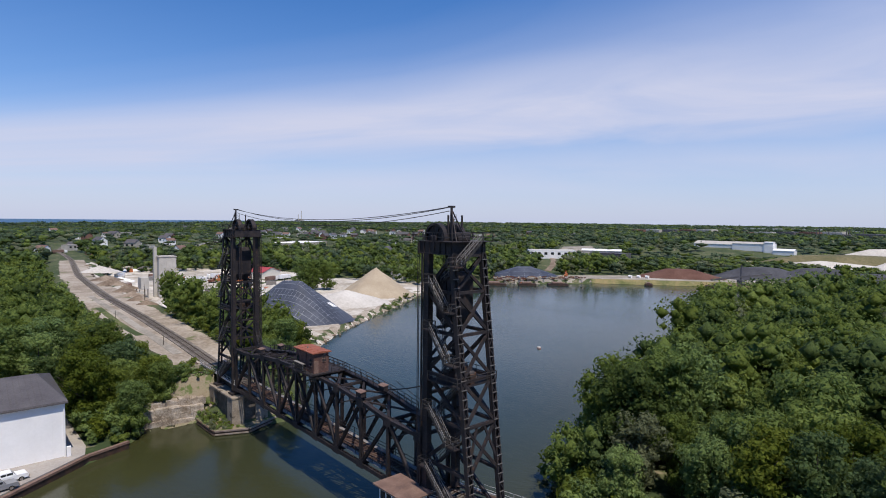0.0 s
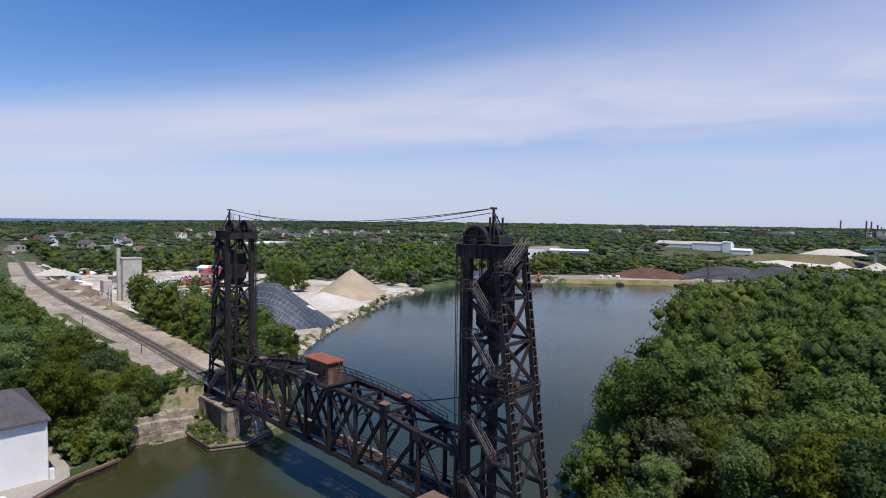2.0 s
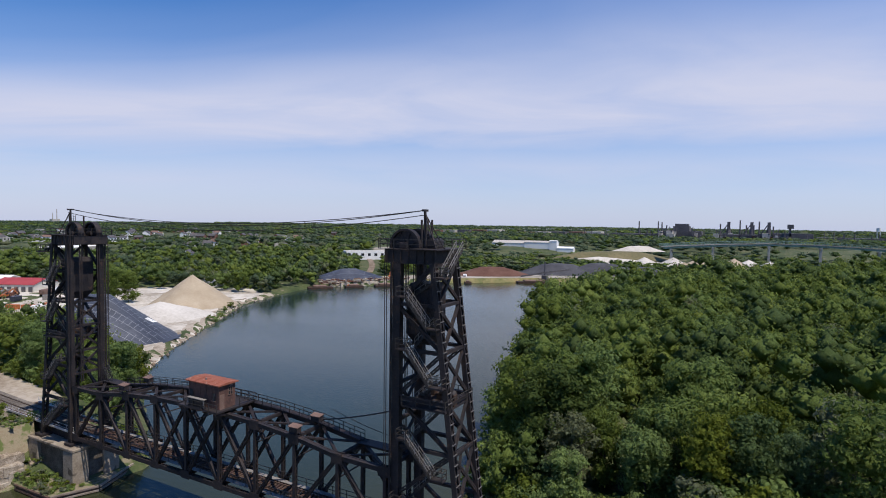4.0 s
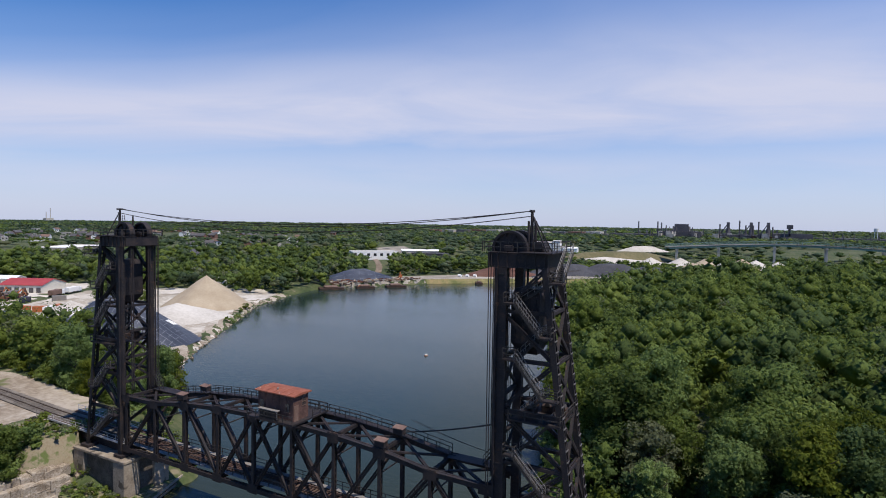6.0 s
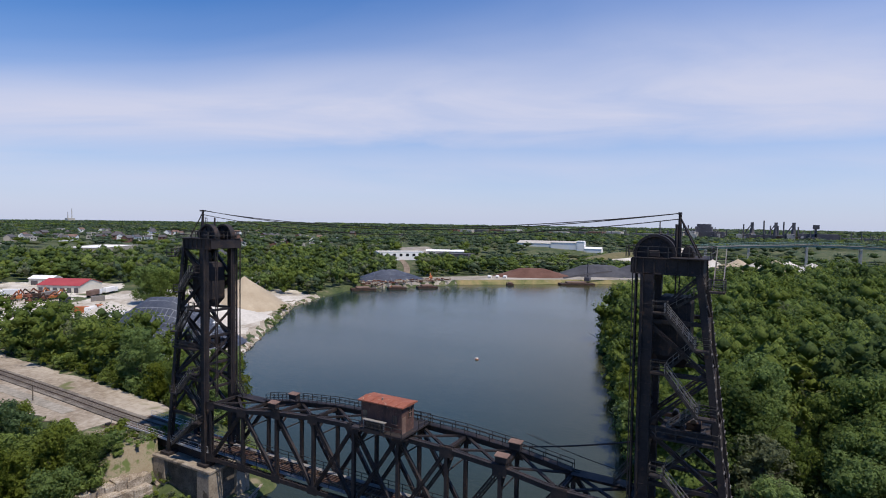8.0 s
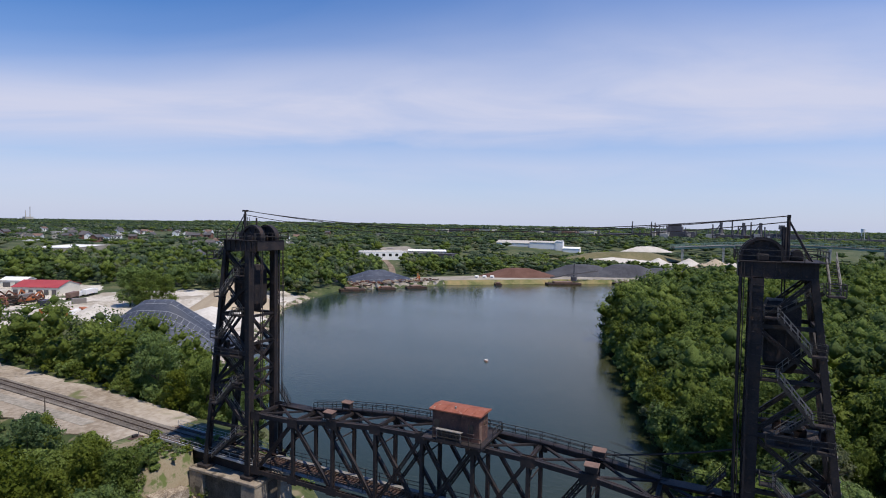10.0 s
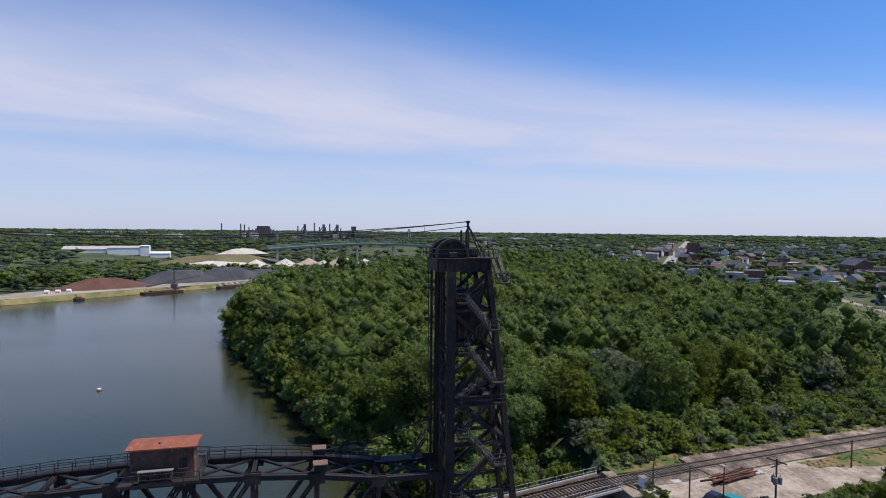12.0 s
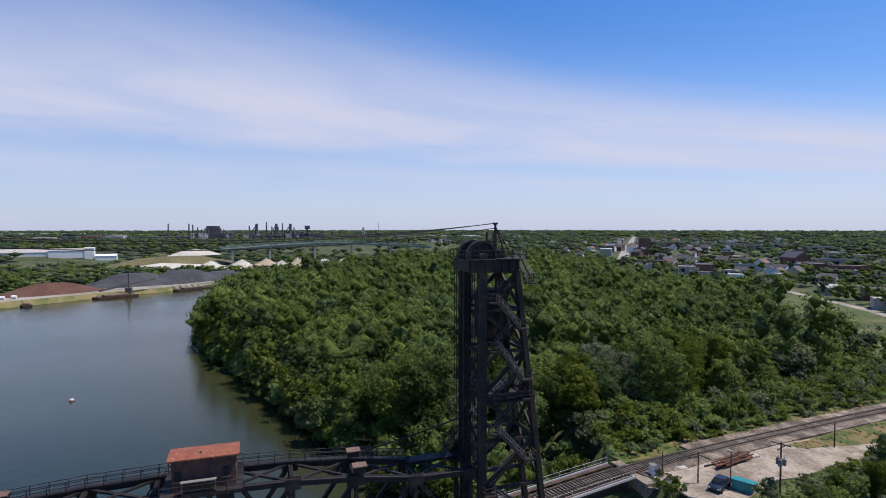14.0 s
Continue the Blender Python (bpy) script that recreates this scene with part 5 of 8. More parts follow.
def scatter(poly, gap, seed):
    rng = random.Random(seed)
    xs, ys = [p[0] for p in poly], [p[1] for p in poly]
    out = []
    y, row = min(ys), 0
    while y < max(ys):
        x = min(xs) + (gap / 2 if row % 2 else 0)
        while x < max(xs):
            out.append((x + rng.uniform(-0.42, 0.42) * gap, y + rng.uniform(-0.42, 0.42) * gap))
            x += gap
        y += gap * 0.87
        row += 1
    a = np.array(out)
    ok = inside(a[:, 0], a[:, 1], poly)
    return [tuple(p) for p, o in zip(out, ok) if o]


OCT = np.array([(1, 0, 0), (-1, 0, 0), (0, 1, 0), (0, -1, 0), (0, 0, 1), (0, 0, -1)], float)
OCT_F = np.array([(0, 2, 4), (2, 1, 4), (1, 3, 4), (3, 0, 4), (2, 0, 5), (1, 2, 5), (3, 1, 5), (0, 3, 5)])


def woods(name, places, lobes, leaves, label, seed, core_size=0.58):
    """Joined trees. places: rows of x, y, ground z, height, radius, leaf size, material, tone."""
    rng = np.random.default_rng(seed)
    P = np.array(places, float)
    n = len(P)
    ca = rng.uniform(0, math.tau, (n, lobes))
    cf = rng.uniform(0.14, 0.9, (n, lobes))
    cf[:, 0] = 0.66
    w = np.sqrt(np.clip(1 - ((cf - 0.5) / 0.6) ** 2, 0.05, 1))
    cr = w * rng.uniform(0.15, 0.72, (n, lobes)) * (np.arange(lobes) > 0)
    rad = rng.uniform(0.3, 0.48, (n, lobes))
    rad[:, 0] = 0.62
    C = np.stack([P[:, None, 0] + np.cos(ca) * cr * P[:, None, 4], P[:, None, 1] + np.sin(ca) * cr * P[:, None, 4], P[:, None, 2] + cf * P[:, None, 3]], -1)
    R = rad[..., None] * np.stack([P[:, 4], P[:, 4], np.minimum(P[:, 4], P[:, 3] * 0.42)], -1)[:, None, :]
    pick = rng.integers(0, lobes, (n, leaves))
    row = np.arange(n)[:, None]
    d = rng.normal(size=(n, leaves, 3))
    d[..., 2] = np.abs(d[..., 2]) * 1.0 + 0.1 - 0.35 * (rng.random((n, leaves)) < 0.3)
    d /= np.linalg.norm(d, axis=-1, keepdims=True)
    pos = C[row, pick] + d * R[row, pick] * rng.uniform(0.68, 1.2, (n, leaves, 1))
    nor = d + rng.normal(size=d.shape) * 0.36
    nor /= np.linalg.norm(nor, axis=-1, keepdims=True)
    u = np.cross(nor, rng.normal(size=d.shape))
    u /= np.linalg.norm(u, axis=-1, keepdims=True)
    v = np.cross(nor, u)
    s = P[:, None, 5, None] * rng.uniform(0.55, 1.25, (n, leaves, 1))
    clumps = np.stack([pos - u * s * 0.62 - v * s * 0.3, pos + u * s * 0.62 - v * s * 0.3, pos + v * s * 0.72], 2).reshape(-1, 3)
    core = (C[:, :, None, :] + OCT[None, None] * R[:, :, None, :] * core_size * rng.uniform(0.8, 1.15, (n, lobes, 6, 1))).reshape(-1, 3)
    nq, nc = n * leaves, n * lobes
    verts = np.concatenate([clumps, core])
    loops = np.concatenate([np.arange(nq * 3), (OCT_F[None] + 6 * np.arange(nc)[:, None, None] + nq * 3).ravel()])
    starts = np.arange(nq + nc * 8) * 3
    mats = np.concatenate([np.repeat(P[:, 6], leaves), np.repeat(P[:, 6], lobes * 8)]).astype(np.int32)
    tone = np.concatenate([np.repeat(P[:, 7], leaves * 3), np.repeat(P[:, 7], lobes * 6)])
    me = bpy.data.meshes.new(name)
    me.vertices.add(len(verts))
    me.vertices.foreach_set("co", verts.astype(np.float32).ravel())
    me.loops.add(len(loops))
    me.loops.foreach_set("vertex_index", loops.astype(np.int32))
    me.polygons.add(len(starts))
    me.polygons.foreach_set("loop_start", starts.astype(np.int32))
    for m in WOOD_LEAVES:
        me.materials.append(m)
    me.polygons.foreach_set("material_index", mats)
    me.polygons.foreach_set("use_smooth", [True] * len(starts))
    a = me.attributes.new("tone", "FLOAT", "POINT")
    a.data.foreach_set("value", tone.astype(np.float32))
    me.update(calc_edges=True)
    return tagged(new(name, me), label, "woods", kind="stuff")


# woods on both banks: the nearest trees singly, the rest joined
WOODS = [(84, 64), (103, 70), (121, 76), (150, 83), (183, 93), (217, 104), (260, 109), (303, 109), (350, 97), (420, 66), (520, -14), (590, -79), (640, -135), (520, -205), (400, -190), (310, -165), (240, -135), (170, -110), (128, -92), (104, -74), (86, -50), (78, -20), (74, 5), (72, 24), (73, 40), (77, 52)]
NW_WOODS = [(24.5, 152), (27, 134), (32, 131.5), (36, 140), (43, 140.5), (42, 150), (40.5, 178), (39.5, 205), (40, 230), (41, 300), (48, 400), (62, 530), (-40, 540), (-110, 330), (-80, 172), (20, 172)]
N_WOODS = [(63.5, 146), (72, 143), (84, 160), (89, 178), (94, 200), (95, 230), (96, 250), (82, 262), (71, 256), (67.5, 225), (66, 180)]
picked = []
for poly, gap, seed, lo, hi in ((WOODS, 8.4, 3, 0.8, 1.35), (NW_WOODS, 7.0, 4, 0.75, 1.1), (N_WOODS, 6.2, 6, 0.6, 1.05)):
    for x, y in scatter(poly, gap, seed):
        k = random.choices(range(8), (5, 5, 2, 3, 0.4, 4, 3, 1) if y > 120 else (5, 3, 3, 3, 2.0 if 70 < x < 150 and y < 70 else 0.4, 2, 3, 2))[0]
        sc = random.uniform(lo, hi)
        if poly is NW_WOODS and x > 30:
            sc *= 0.84 if y < 200 and x < 41 else 0.66
        if poly is WOODS:
            sc *= 0.72 + 0.28 * min(1.0, max(0.0, (x - 70) / 28))
        d = math.hypot(x + 4, y - 55)
        picked.append((d * (0.8 if y > 120 else 1.0), k, x, y, sc))
picked.sort()
for d, k, x, y, sc in picked[:125]:
    tree(k, x, y, sc, "trees of the north bank" if y > 120 else "riverside woods")
for name, lo, hi, lobes, leaves, size, label, seed in (("bank_woods", 0, 235, 15, 420, 0.62, "dense green riverside woods seen from above", 11), ("outer_bank_woods", 235, 9999, 6, 90, 1.05, "dense green woods farther along the banks", 12)):
    rest = []
    for d, k, x, y, sc in picked[125:]:
        if lo <= d < hi:
            h, r = KINDS[k][0] * sc, (5.0, 4.6, 5.2, 4.4, 4.4, 4.0, 5.6, 4.8)[k] * sc * 1.25
            big = random.uniform(0.82, 1.22)
            rest.append((x, y, height1(x, y), h * big, r * (0.35 + 0.75 * big), size, GREEN_OF[k], random.uniform(0.22, 0.62)))
    woods(name, rest, lobes, leaves, label, seed)

# undergrowth along the edges
edge = []
rng = random.Random(21)
for line, off, n in (([(74, 50), (71, 38), (70, 22), (71, 3), (73.5, -23), (77, -60)], 2.4, 70), ([(30, 133), (36, 139), (46, 143)], 1.4, 8), ([(64.5, 150), (66, 178), (68, 225)], 1.6, 26), ([(86, 172), (95, 178), (101, 186)], 1.5, 7), ([(128, 207), (176, 241), (207, 264)], 1.6, 6), ([(88, 66), (121, 76.5), (150, 83), (217, 104)], 1.5, 26)):
    for i in range(n):
        f = rng.random() * (len(line) - 1)
        a, b = Vector(line[int(f)]), Vector(line[int(f) + 1])
        p = a.lerp(b, f % 1)
        edge.append((p.x + rng.uniform(-off, off), p.y + rng.uniform(-off, off), rng.choice((2, 1, 0, 1) if line[0][0] == 74 else (0, 1, 3, 1)), rng.uniform(0.55, 1.25)))
for x, y in scatter([(25.5, 132), (31.5, 131), (36, 139.5), (44, 141.5), (43.2, 166), (30, 172), (24.5, 166)], 3.6, 71):
    edge.append((x, y, rng.choice((0, 1, 1, 3)), rng.uniform(1.0, 1.9) * (0.75 if x > 42 or y < 136 else 1.0)))
for i in range(30):
    y = rng.uniform(-40, 42)
    edge.append((70.2 - 0.1 * min(y, 20) + rng.uniform(0, 5.5), y, rng.choice((0, 1, 1, 0, 2)), rng.uniform(1.2, 2.1)))
for x, y, k, sc in edge:
    if not (45 < y < 125 and 45 < x < 62):
        bush(k, x, y, sc)

# foliage hanging over the water along the wooded shore, and dense scrub up to the track
SHORE = [(72, 56), (84, 67), (103, 73), (121, 79), (150, 86), (183, 96), (217, 107), (260, 112), (303, 112), (350, 100), (420, 70), (520, -10), (590, -75)]
rng = random.Random(87)
low = []
for (x0, y0), (x1, y1) in zip(SHORE, SHORE[1:]):
    l = math.hypot(x1 - x0, y1 - y0)
    nx_, ny_ = (y1 - y0) / l, -(x1 - x0) / l      # inland
    s_ = 0.0
    while s_ < l:
        f, b = s_ / l, rng.uniform(-0.4, 2.2)
        x, y = x0 + (x1 - x0) * f + nx_ * b, y0 + (y1 - y0) * f + ny_ * b
        if x < 125 and b < 1.4:
            bush(rng.choice((0, 1, 0, 2)), x, y, rng.uniform(1.3, 2.2), "bushes overhanging the water")
        else:
            low.append((x, y, height1(x, y) - 0.6, rng.uniform(4.5, 8.5), rng.uniform(2.6, 4.2), 0.9 if x < 260 else 1.6, rng.choice((0, 0, 1, 2)), rng.random()))
        if rng.random() < 0.5 and x > 74:
            q_ = b + rng.uniform(2.5, 4.5)
            xx, yy = x + nx_ * q_, y + ny_ * q_
            low.append((xx, yy, height1(xx, yy) - 0.4, rng.uniform(8, 12), rng.uniform(3.6, 5.0), 0.9 if x < 260 else 1.6, rng.choice((0, 0, 1, 2, 2)), rng.random()))
        s_ += rng.uniform(1.8, 3.2) * (1.0 if x0 < 200 else 1.7)
for (x0, y0), (x1, y1) in zip(SHORE, SHORE[1:]):
    l = math.hypot(x1 - x0, y1 - y0)
    s_ = rng.uniform(2, 9)
    while s_ < l and x0 < 400:
        f, b = s_ / l, rng.uniform(-1.2, 2.0)
        x, y = x0 + (x1 - x0) * f + (y1 - y0) / l * b, y0 + (y1 - y0) * f - (x1 - x0) / l * b
        low.append((x, y, 0.3, rng.uniform(8.5, 13), rng.uniform(3.6, 5.2), 0.66 if x < 260 else 1.4, rng.choice((0, 0, 1, 2)), rng.random()))
        s_ += rng.uniform(7, 17)
woods("shore_foliage", [(*p[:5], 0.42, *p[6:]) for p in low if p[0] < 135], 12, 600, "leafy branches overhanging the river shore", 88)
woods("far_shore_foliage", [p for p in low if p[0] >= 135], 9, 170, "leafy branches overhanging the farther river shore", 89)
scrub = []
for x, y in scatter([(59.6, 45.5), (61.2, 38.6), (62.8, 37), (63.8, 30), (64.7, 18), (66.4, 3), (69.1, -23), (71.4, -60), (69, -110), (92, -105), (90, -60), (84, -20), (80, 20), (80, 48), (73, 55)], 2.1, 90):
    inner = min(1.0, max(0.0, (x - (67.4 - 0.095 * y)) / 6))
    if 66.6 < x < 68.2 and 44 < y < 52:
        continue
    h = (rng.uniform(1.0, 2.4) + inner * rng.uniform(0.8, 3.6)) * (0.6 if x < 72 and y > 38 else 1.0)
    scrub.append((x, y, height1(x, y) - 0.3, h, rng.uniform(1.0, 1.7) + inner * rng.uniform(0.2, 1.2), 0.42, rng.choice((3, 1, 1, 0, 1)) if inner < 0.6 else rng.choice((0, 1, 0, 2, 3)), rng.random()))
woods("trackside_scrub", scrub, 4, 110, "dense bright green scrub between track and woods", 91)
weeds = []
for x, y in scatter([(24.6, 128.5), (31.5, 129.5), (36.5, 138.6), (45.5, 138.8), (45, 150), (43.6, 170), (43.2, 188), (43.6, 215), (44.4, 262), (46.5, 330), (38, 330), (30, 215), (24.6, 170)], 2.6, 92):
    tall = 0.55 if (x > 44.5 and y < 150) or y < 131 else 0.8 if x > 45 else 1.15 if y < 140 and x < 37 else 1.0
    weeds.append((x, y, max(height1(x, y), 4.25 if 36.7 < x < 46.8 and 139.5 < y < 151.8 else -9) - 0.3, rng.uniform(2.2, 4.6) * tall, rng.uniform(1.5, 2.4) * tall, 0.5, rng.choice((0, 1, 1, 1, 2)), rng.uniform(0.3, 1.0)))
woods("bank_undergrowth", weeds, 6, 190, "bright green undergrowth on the north bank", 93)
tufts = []
for x, y in scatter([(47, 137.5), (51.5, 133.5), (58, 133), (60, 128), (62, 124), (65, 128), (70, 139), (64, 146), (58, 139), (47.5, 148)], 1.5, 94):
    tufts.append((x, y, max(height1(x, y), 0.9 if 46.6 < x < 61 and y < 140 else -9) - 0.15, rng.uniform(0.7, 1.7), rng.uniform(0.7, 1.2), 0.3, rng.choice((0, 1, 1, 3)), rng.random()))
for x, y in scatter([(45.8, 125.2), (49.2, 123.4), (50.5, 124), (49.3, 137), (45.6, 139)], 1.05, 98):
    tufts.append((x, y, 0.85, rng.uniform(0.4, 1.0) * (1.5 if y > 130 else 1.0), rng.uniform(0.5, 0.95), 0.28, rng.choice((0, 1, 1, 3)), rng.random()))
for x, y in scatter([(46, 139), (49.5, 138), (50, 151), (46.5, 151)], 2.1, 99):
    tufts.append((x, y, 0.9 + 7.7 * min(1.0, max(0.0, (y - 137.0) / 15.0)) ** 1.25, rng.uniform(0.4, 0.9), rng.uniform(0.4, 0.8), 0.28, rng.choice((1, 3, 3)), rng.random()))
woods("pier_weeds", tufts, 4, 60, "low green weeds round the bridge pier", 95)
tufts = []
for poly in ([(63.2, 36), (64.4, 30), (65.6, 18), (67.3, 3), (69.8, -23), (71.4, -60), (69.6, -60), (67.9, -23), (65.4, 3), (63.4, 20), (62.0, 34)], [(58.2, 6), (59.8, -4), (61.2, -18), (62, -40), (55, -36), (54.6, -8), (56.6, 4)], [(45.2, 24), (47.6, 24), (49.4, 16), (50.4, 4), (51.6, -8), (47, -8), (46, 10)], [(60, 46), (62, 39), (66, 40), (72, 45), (74, 54), (68, 53)]):
    for x, y in scatter(poly, 0.8, 96):
        if rng.random() < 0.62 + 0.9 * noise.noise((x * 0.3, y * 0.3, 2.2)) and not (66 < x < 69 and 42 < y < 51):
            tufts.append((x, y, height1(x, y), rng.uniform(0.12, 0.34), rng.uniform(0.3, 0.7), 0.16, rng.choice((3, 1, 1, 0)), rng.random()))
woods("grass_tufts", tufts, 2, 22, "tufts of rough grass beside the south track", 97)


# ---------------------------------------------------------------- buildings
def building(name, label, x, y, turn, length, width, eave, ridge, wall, roof, z=None, category="building", group="", doors=0, windows=0, door_mat=None):
    """A gabled or flat building; its length runs along turn (degrees). Ridge equal to eave gives a flat roof."""
    z = height1(x, y) if z is None else z
    th = thing(name, label, category, group, at=(x, y, z))
    th.rotation_euler = (0, 0, radians(turn))
    l, w = length / 2, width / 2
    body = B()
    if ridge > eave:
        a = [body.verts.new(p) for p in ((-l, -w, -1), (-l, w, -1), (-l, w, eave), (-l, 0, ridge), (-l, -w, eave))]
        b = [body.verts.new((l, v.co.y, v.co.z)) for v in a]
        body.faces.new(a)
        body.faces.new(b[::-1])
        for i in range(5):
            body.faces.new((a[i], b[i], b[(i + 1) % 5], a[(i + 1) % 5]))
        wl = part("wall", body, wall, th)
        o = 0.4
        for sgn in (-1, 1):
            k = (ridge - eave) / w
            bm = B()
            q = [bm.verts.new(p) for p in ((-l - o, sgn * (w + o), eave - k * o + 0.05), (l + o, sgn * (w + o), eave - k * o + 0.05), (l + o, 0, ridge + 0.05), (-l - o, 0, ridge + 0.05))]
            q2 = [bm.verts.new(v.co + Vector((0, 0, 0.18))) for v in q]
            bm.faces.new(q)
            bm.faces.new(q2)
            for i in range(4):
                bm.faces.new((q[i], q[(i + 1) % 4], q2[(i + 1) % 4], q2[i]))
            part("roof", bm, roof, th)
    else:
        wl = part("wall", box(body, -l, l, -w, w, -1, eave), wall, th)
        part("roof", box(B(), -l + 0.3, l - 0.3, -w + 0.3, w - 0.3, eave, eave + 0.12), roof, th)
        bm = B()
        for b in ((-l - 0.1, l + 0.1, -w - 0.1, -w + 0.25), (-l - 0.1, l + 0.1, w - 0.25, w + 0.1), (-l - 0.1, -l + 0.25, -w + 0.25, w - 0.25), (l - 0.25, l + 0.1, -w + 0.25, w - 0.25)):
            box(bm, *b, eave - 0.15, eave + 0.45)
        part("parapet", bm, wall, th)
    for sgn in (-1, 1):
        for i in range(doors):
            c = -l + (i + 0.5) * length / doors
            part("door", box(B(), c - length / doors * 0.3, c + length / doors * 0.3, sgn * w - 0.06, sgn * w + 0.06, 0, min(eave * 0.7, 4.2)), door_mat or GREY_ROOF, wl)
        for i in range(windows):
            c = -l + (i + 0.5) * length / windows
            part("window", box(B(), c - length / windows * 0.22, c + length / windows * 0.22, sgn * w - 0.05, sgn * w + 0.05, eave * 0.45, eave * 0.8), WINDOW, wl)
    return th


# white warehouse on the quay
wh = thing("warehouse", "big white metal warehouse with a dark grey roof on the quay", "warehouse")
part("wall", box(B(), -34, 20.9, 127.8, 150.0, 0.9, 11.4), WHITE_WALL, wh)
bm = B()
pts = ((127.3, 11.25), (139.5, 14.1), (150.5, 11.25))
a = [bm.verts.new((-34.5, y, z)) for y, z in pts] + [bm.verts.new((-34.5, y, z + 0.3)) for y, z in pts[::-1]]
b = [bm.verts.new((21.3 - (3.4 if v.co.z > 12.5 else 0.0), v.co.y, v.co.z)) for v in a]
bm.faces.new(a)
bm.faces.new(b[::-1])
for i in range(6):
    bm.faces.new((a[i], b[i], b[(i + 1) % 6], a[(i + 1) % 6]))
rf = part("roof", bm, GREY_ROOF, wh)
bm = B()
hip = [(21.3, 127.3, 11.27), (21.3, 150.5, 11.27), (17.88, 139.5, 14.12)]
lo_ = [bm.verts.new(p_) for p_ in hip]
hi_ = [bm.verts.new((p_[0], p_[1], p_[2] + 0.26)) for p_ in hip]
bm.faces.new(lo_[::-1])
bm.faces.new(hi_)
for i in range(3):
    bm.faces.new((lo_[i], lo_[(i + 1) % 3], hi_[(i + 1) % 3], hi_[i]))
part("roof_hip", bm, GREY_ROOF, wh)
for x in np.arange(-33.5, 17.9, 0.9):
    part("roof_seam", beam(B(), (x, 127.3, 11.58), (x, 139.5, 14.43), 0.06, 0.07), GREY_ROOF, rf)
part("gutter", box(B(), -34.5, 21.3, 127.05, 127.3, 11.2, 11.45), GREY_ROOF, wh)
part("downpipe", box(B(), 20.6, 20.8, 127.55, 127.79, 1.3, 11.2), WHITE_WALL, wh)
for x in np.arange(-33, 20.5, 2.6):
    part("wall_rib", box(B(), x - 0.03, x + 0.03, 127.76, 127.8, 1.3, 11.2), WHITE_WALL, wh)
building("shed", "lower grey roofed shed behind the white warehouse", -18, 160, 0, 44, 15, 10.5, 13.2, WHITE_WALL, GREY_ROOF, z=1.3, category="shed")
part("plinth_block", box(B(), 20.95, 21.6, 127.2, 127.9, 1.2, 3.2), WHITE_WALL, wh)


def pickup(x, y, turn, paint, label):
    th = thing("pickup_truck", label, "truck", "parked trucks", at=(x, y, height1(x, y) + 0.07))
    th.rotation_euler = (0, 0, radians(turn))

    def block(prof, w, top=1.0):
        bm = B()
        a = [bm.verts.new((px, -w * (top if pz > 1.25 else 1), pz)) for px, pz in prof]
        b = [bm.verts.new((px, w * (top if pz > 1.25 else 1), pz)) for px, pz in prof]
        bm.faces.new(a)
        bm.faces.new(b[::-1])
        n = len(prof)
        for i in range(n):
            bm.faces.new((a[i], b[i], b[(i + 1) % n], a[(i + 1) % n]))
        return bm
    part("body", block([(-2.9, 0.5), (2.9, 0.5), (2.95, 0.95), (2.75, 1.15), (1.3, 1.22), (-0.95, 1.22), (-0.95, 0.85), (-2.8, 0.85), (-2.8, 1.22), (-2.92, 1.22)], 0.98), paint, th)
    for s in (-1, 1):
        part("bed_side", box(B(), -2.9, -0.95, s * 0.97 - 0.06, s * 0.97 + 0.06, 0.8, 1.24), paint, th)
    part("cab", block([(-0.95, 1.2), (1.35, 1.2), (0.75, 1.85), (-0.75, 1.88)], 0.93, 0.86), paint, th)
    part("windscreen", beam(B(), (1.33, 0, 1.27), (0.8, 0, 1.83), 1.5, 0.03, (1, 0, 1)), WINDOW, th)
    for s in (-1, 1):
        for x0, x1 in ((-0.72, 0.0), (0.08, 0.86)):
            part("side_window", box(B(), x0, x1, s * 0.86 - 0.03, s * 0.86 + 0.03, 1.32, 1.74), WINDOW, th)
        part("headlight", box(B(), 2.86, 2.97, s * 0.75 - 0.15, s * 0.75 + 0.15, 0.8, 0.98), STEEL_GREY, th)
        for px in (-1.9, 1.95):
            wl = part("wheel", tube(B(), (px, s * 0.78, 0.4), (px, s * 1.0, 0.4), 0.4, n=16), RUBBER, th)
            part("rim", tube(B(), (px, s * 0.98, 0.4), (px, s * 1.02, 0.4), 0.24, n=12), STEEL_GREY, wl)
    part("bumper", box(B(), 2.9, 3.05, -0.95, 0.95, 0.5, 0.72), STEEL_GREY, th)
    return th


pickup(11.9, 121.9, 8, CAR_WHITE, "white crew cab pickup truck parked on the quay")
pickup(10.4, 118.9, 10, CAR_GREY, "silver grey pickup truck parked on the quay")

# quay wall and stone bank
qw = thing("quay_wall", "rusty brown sheet pile wall with a timber cap", "quay wall", kind="structure")
ql = [(-60, 62), (4, 111), (14, 118.5), (24, 126), (31, 128.5)]
for a, b in zip(ql, ql[1:]):
    part("sheet_pile", beam(B(), (*a, -0.4), (*b, -0.4), 0.4, 3.0), STEEL_RUST, qw)
    part("cap_beam", beam(B(), (*a, 1.3), (*b, 1.3), 0.7, 0.4), ROOF_BROWN, qw)
rng = random.Random(5)


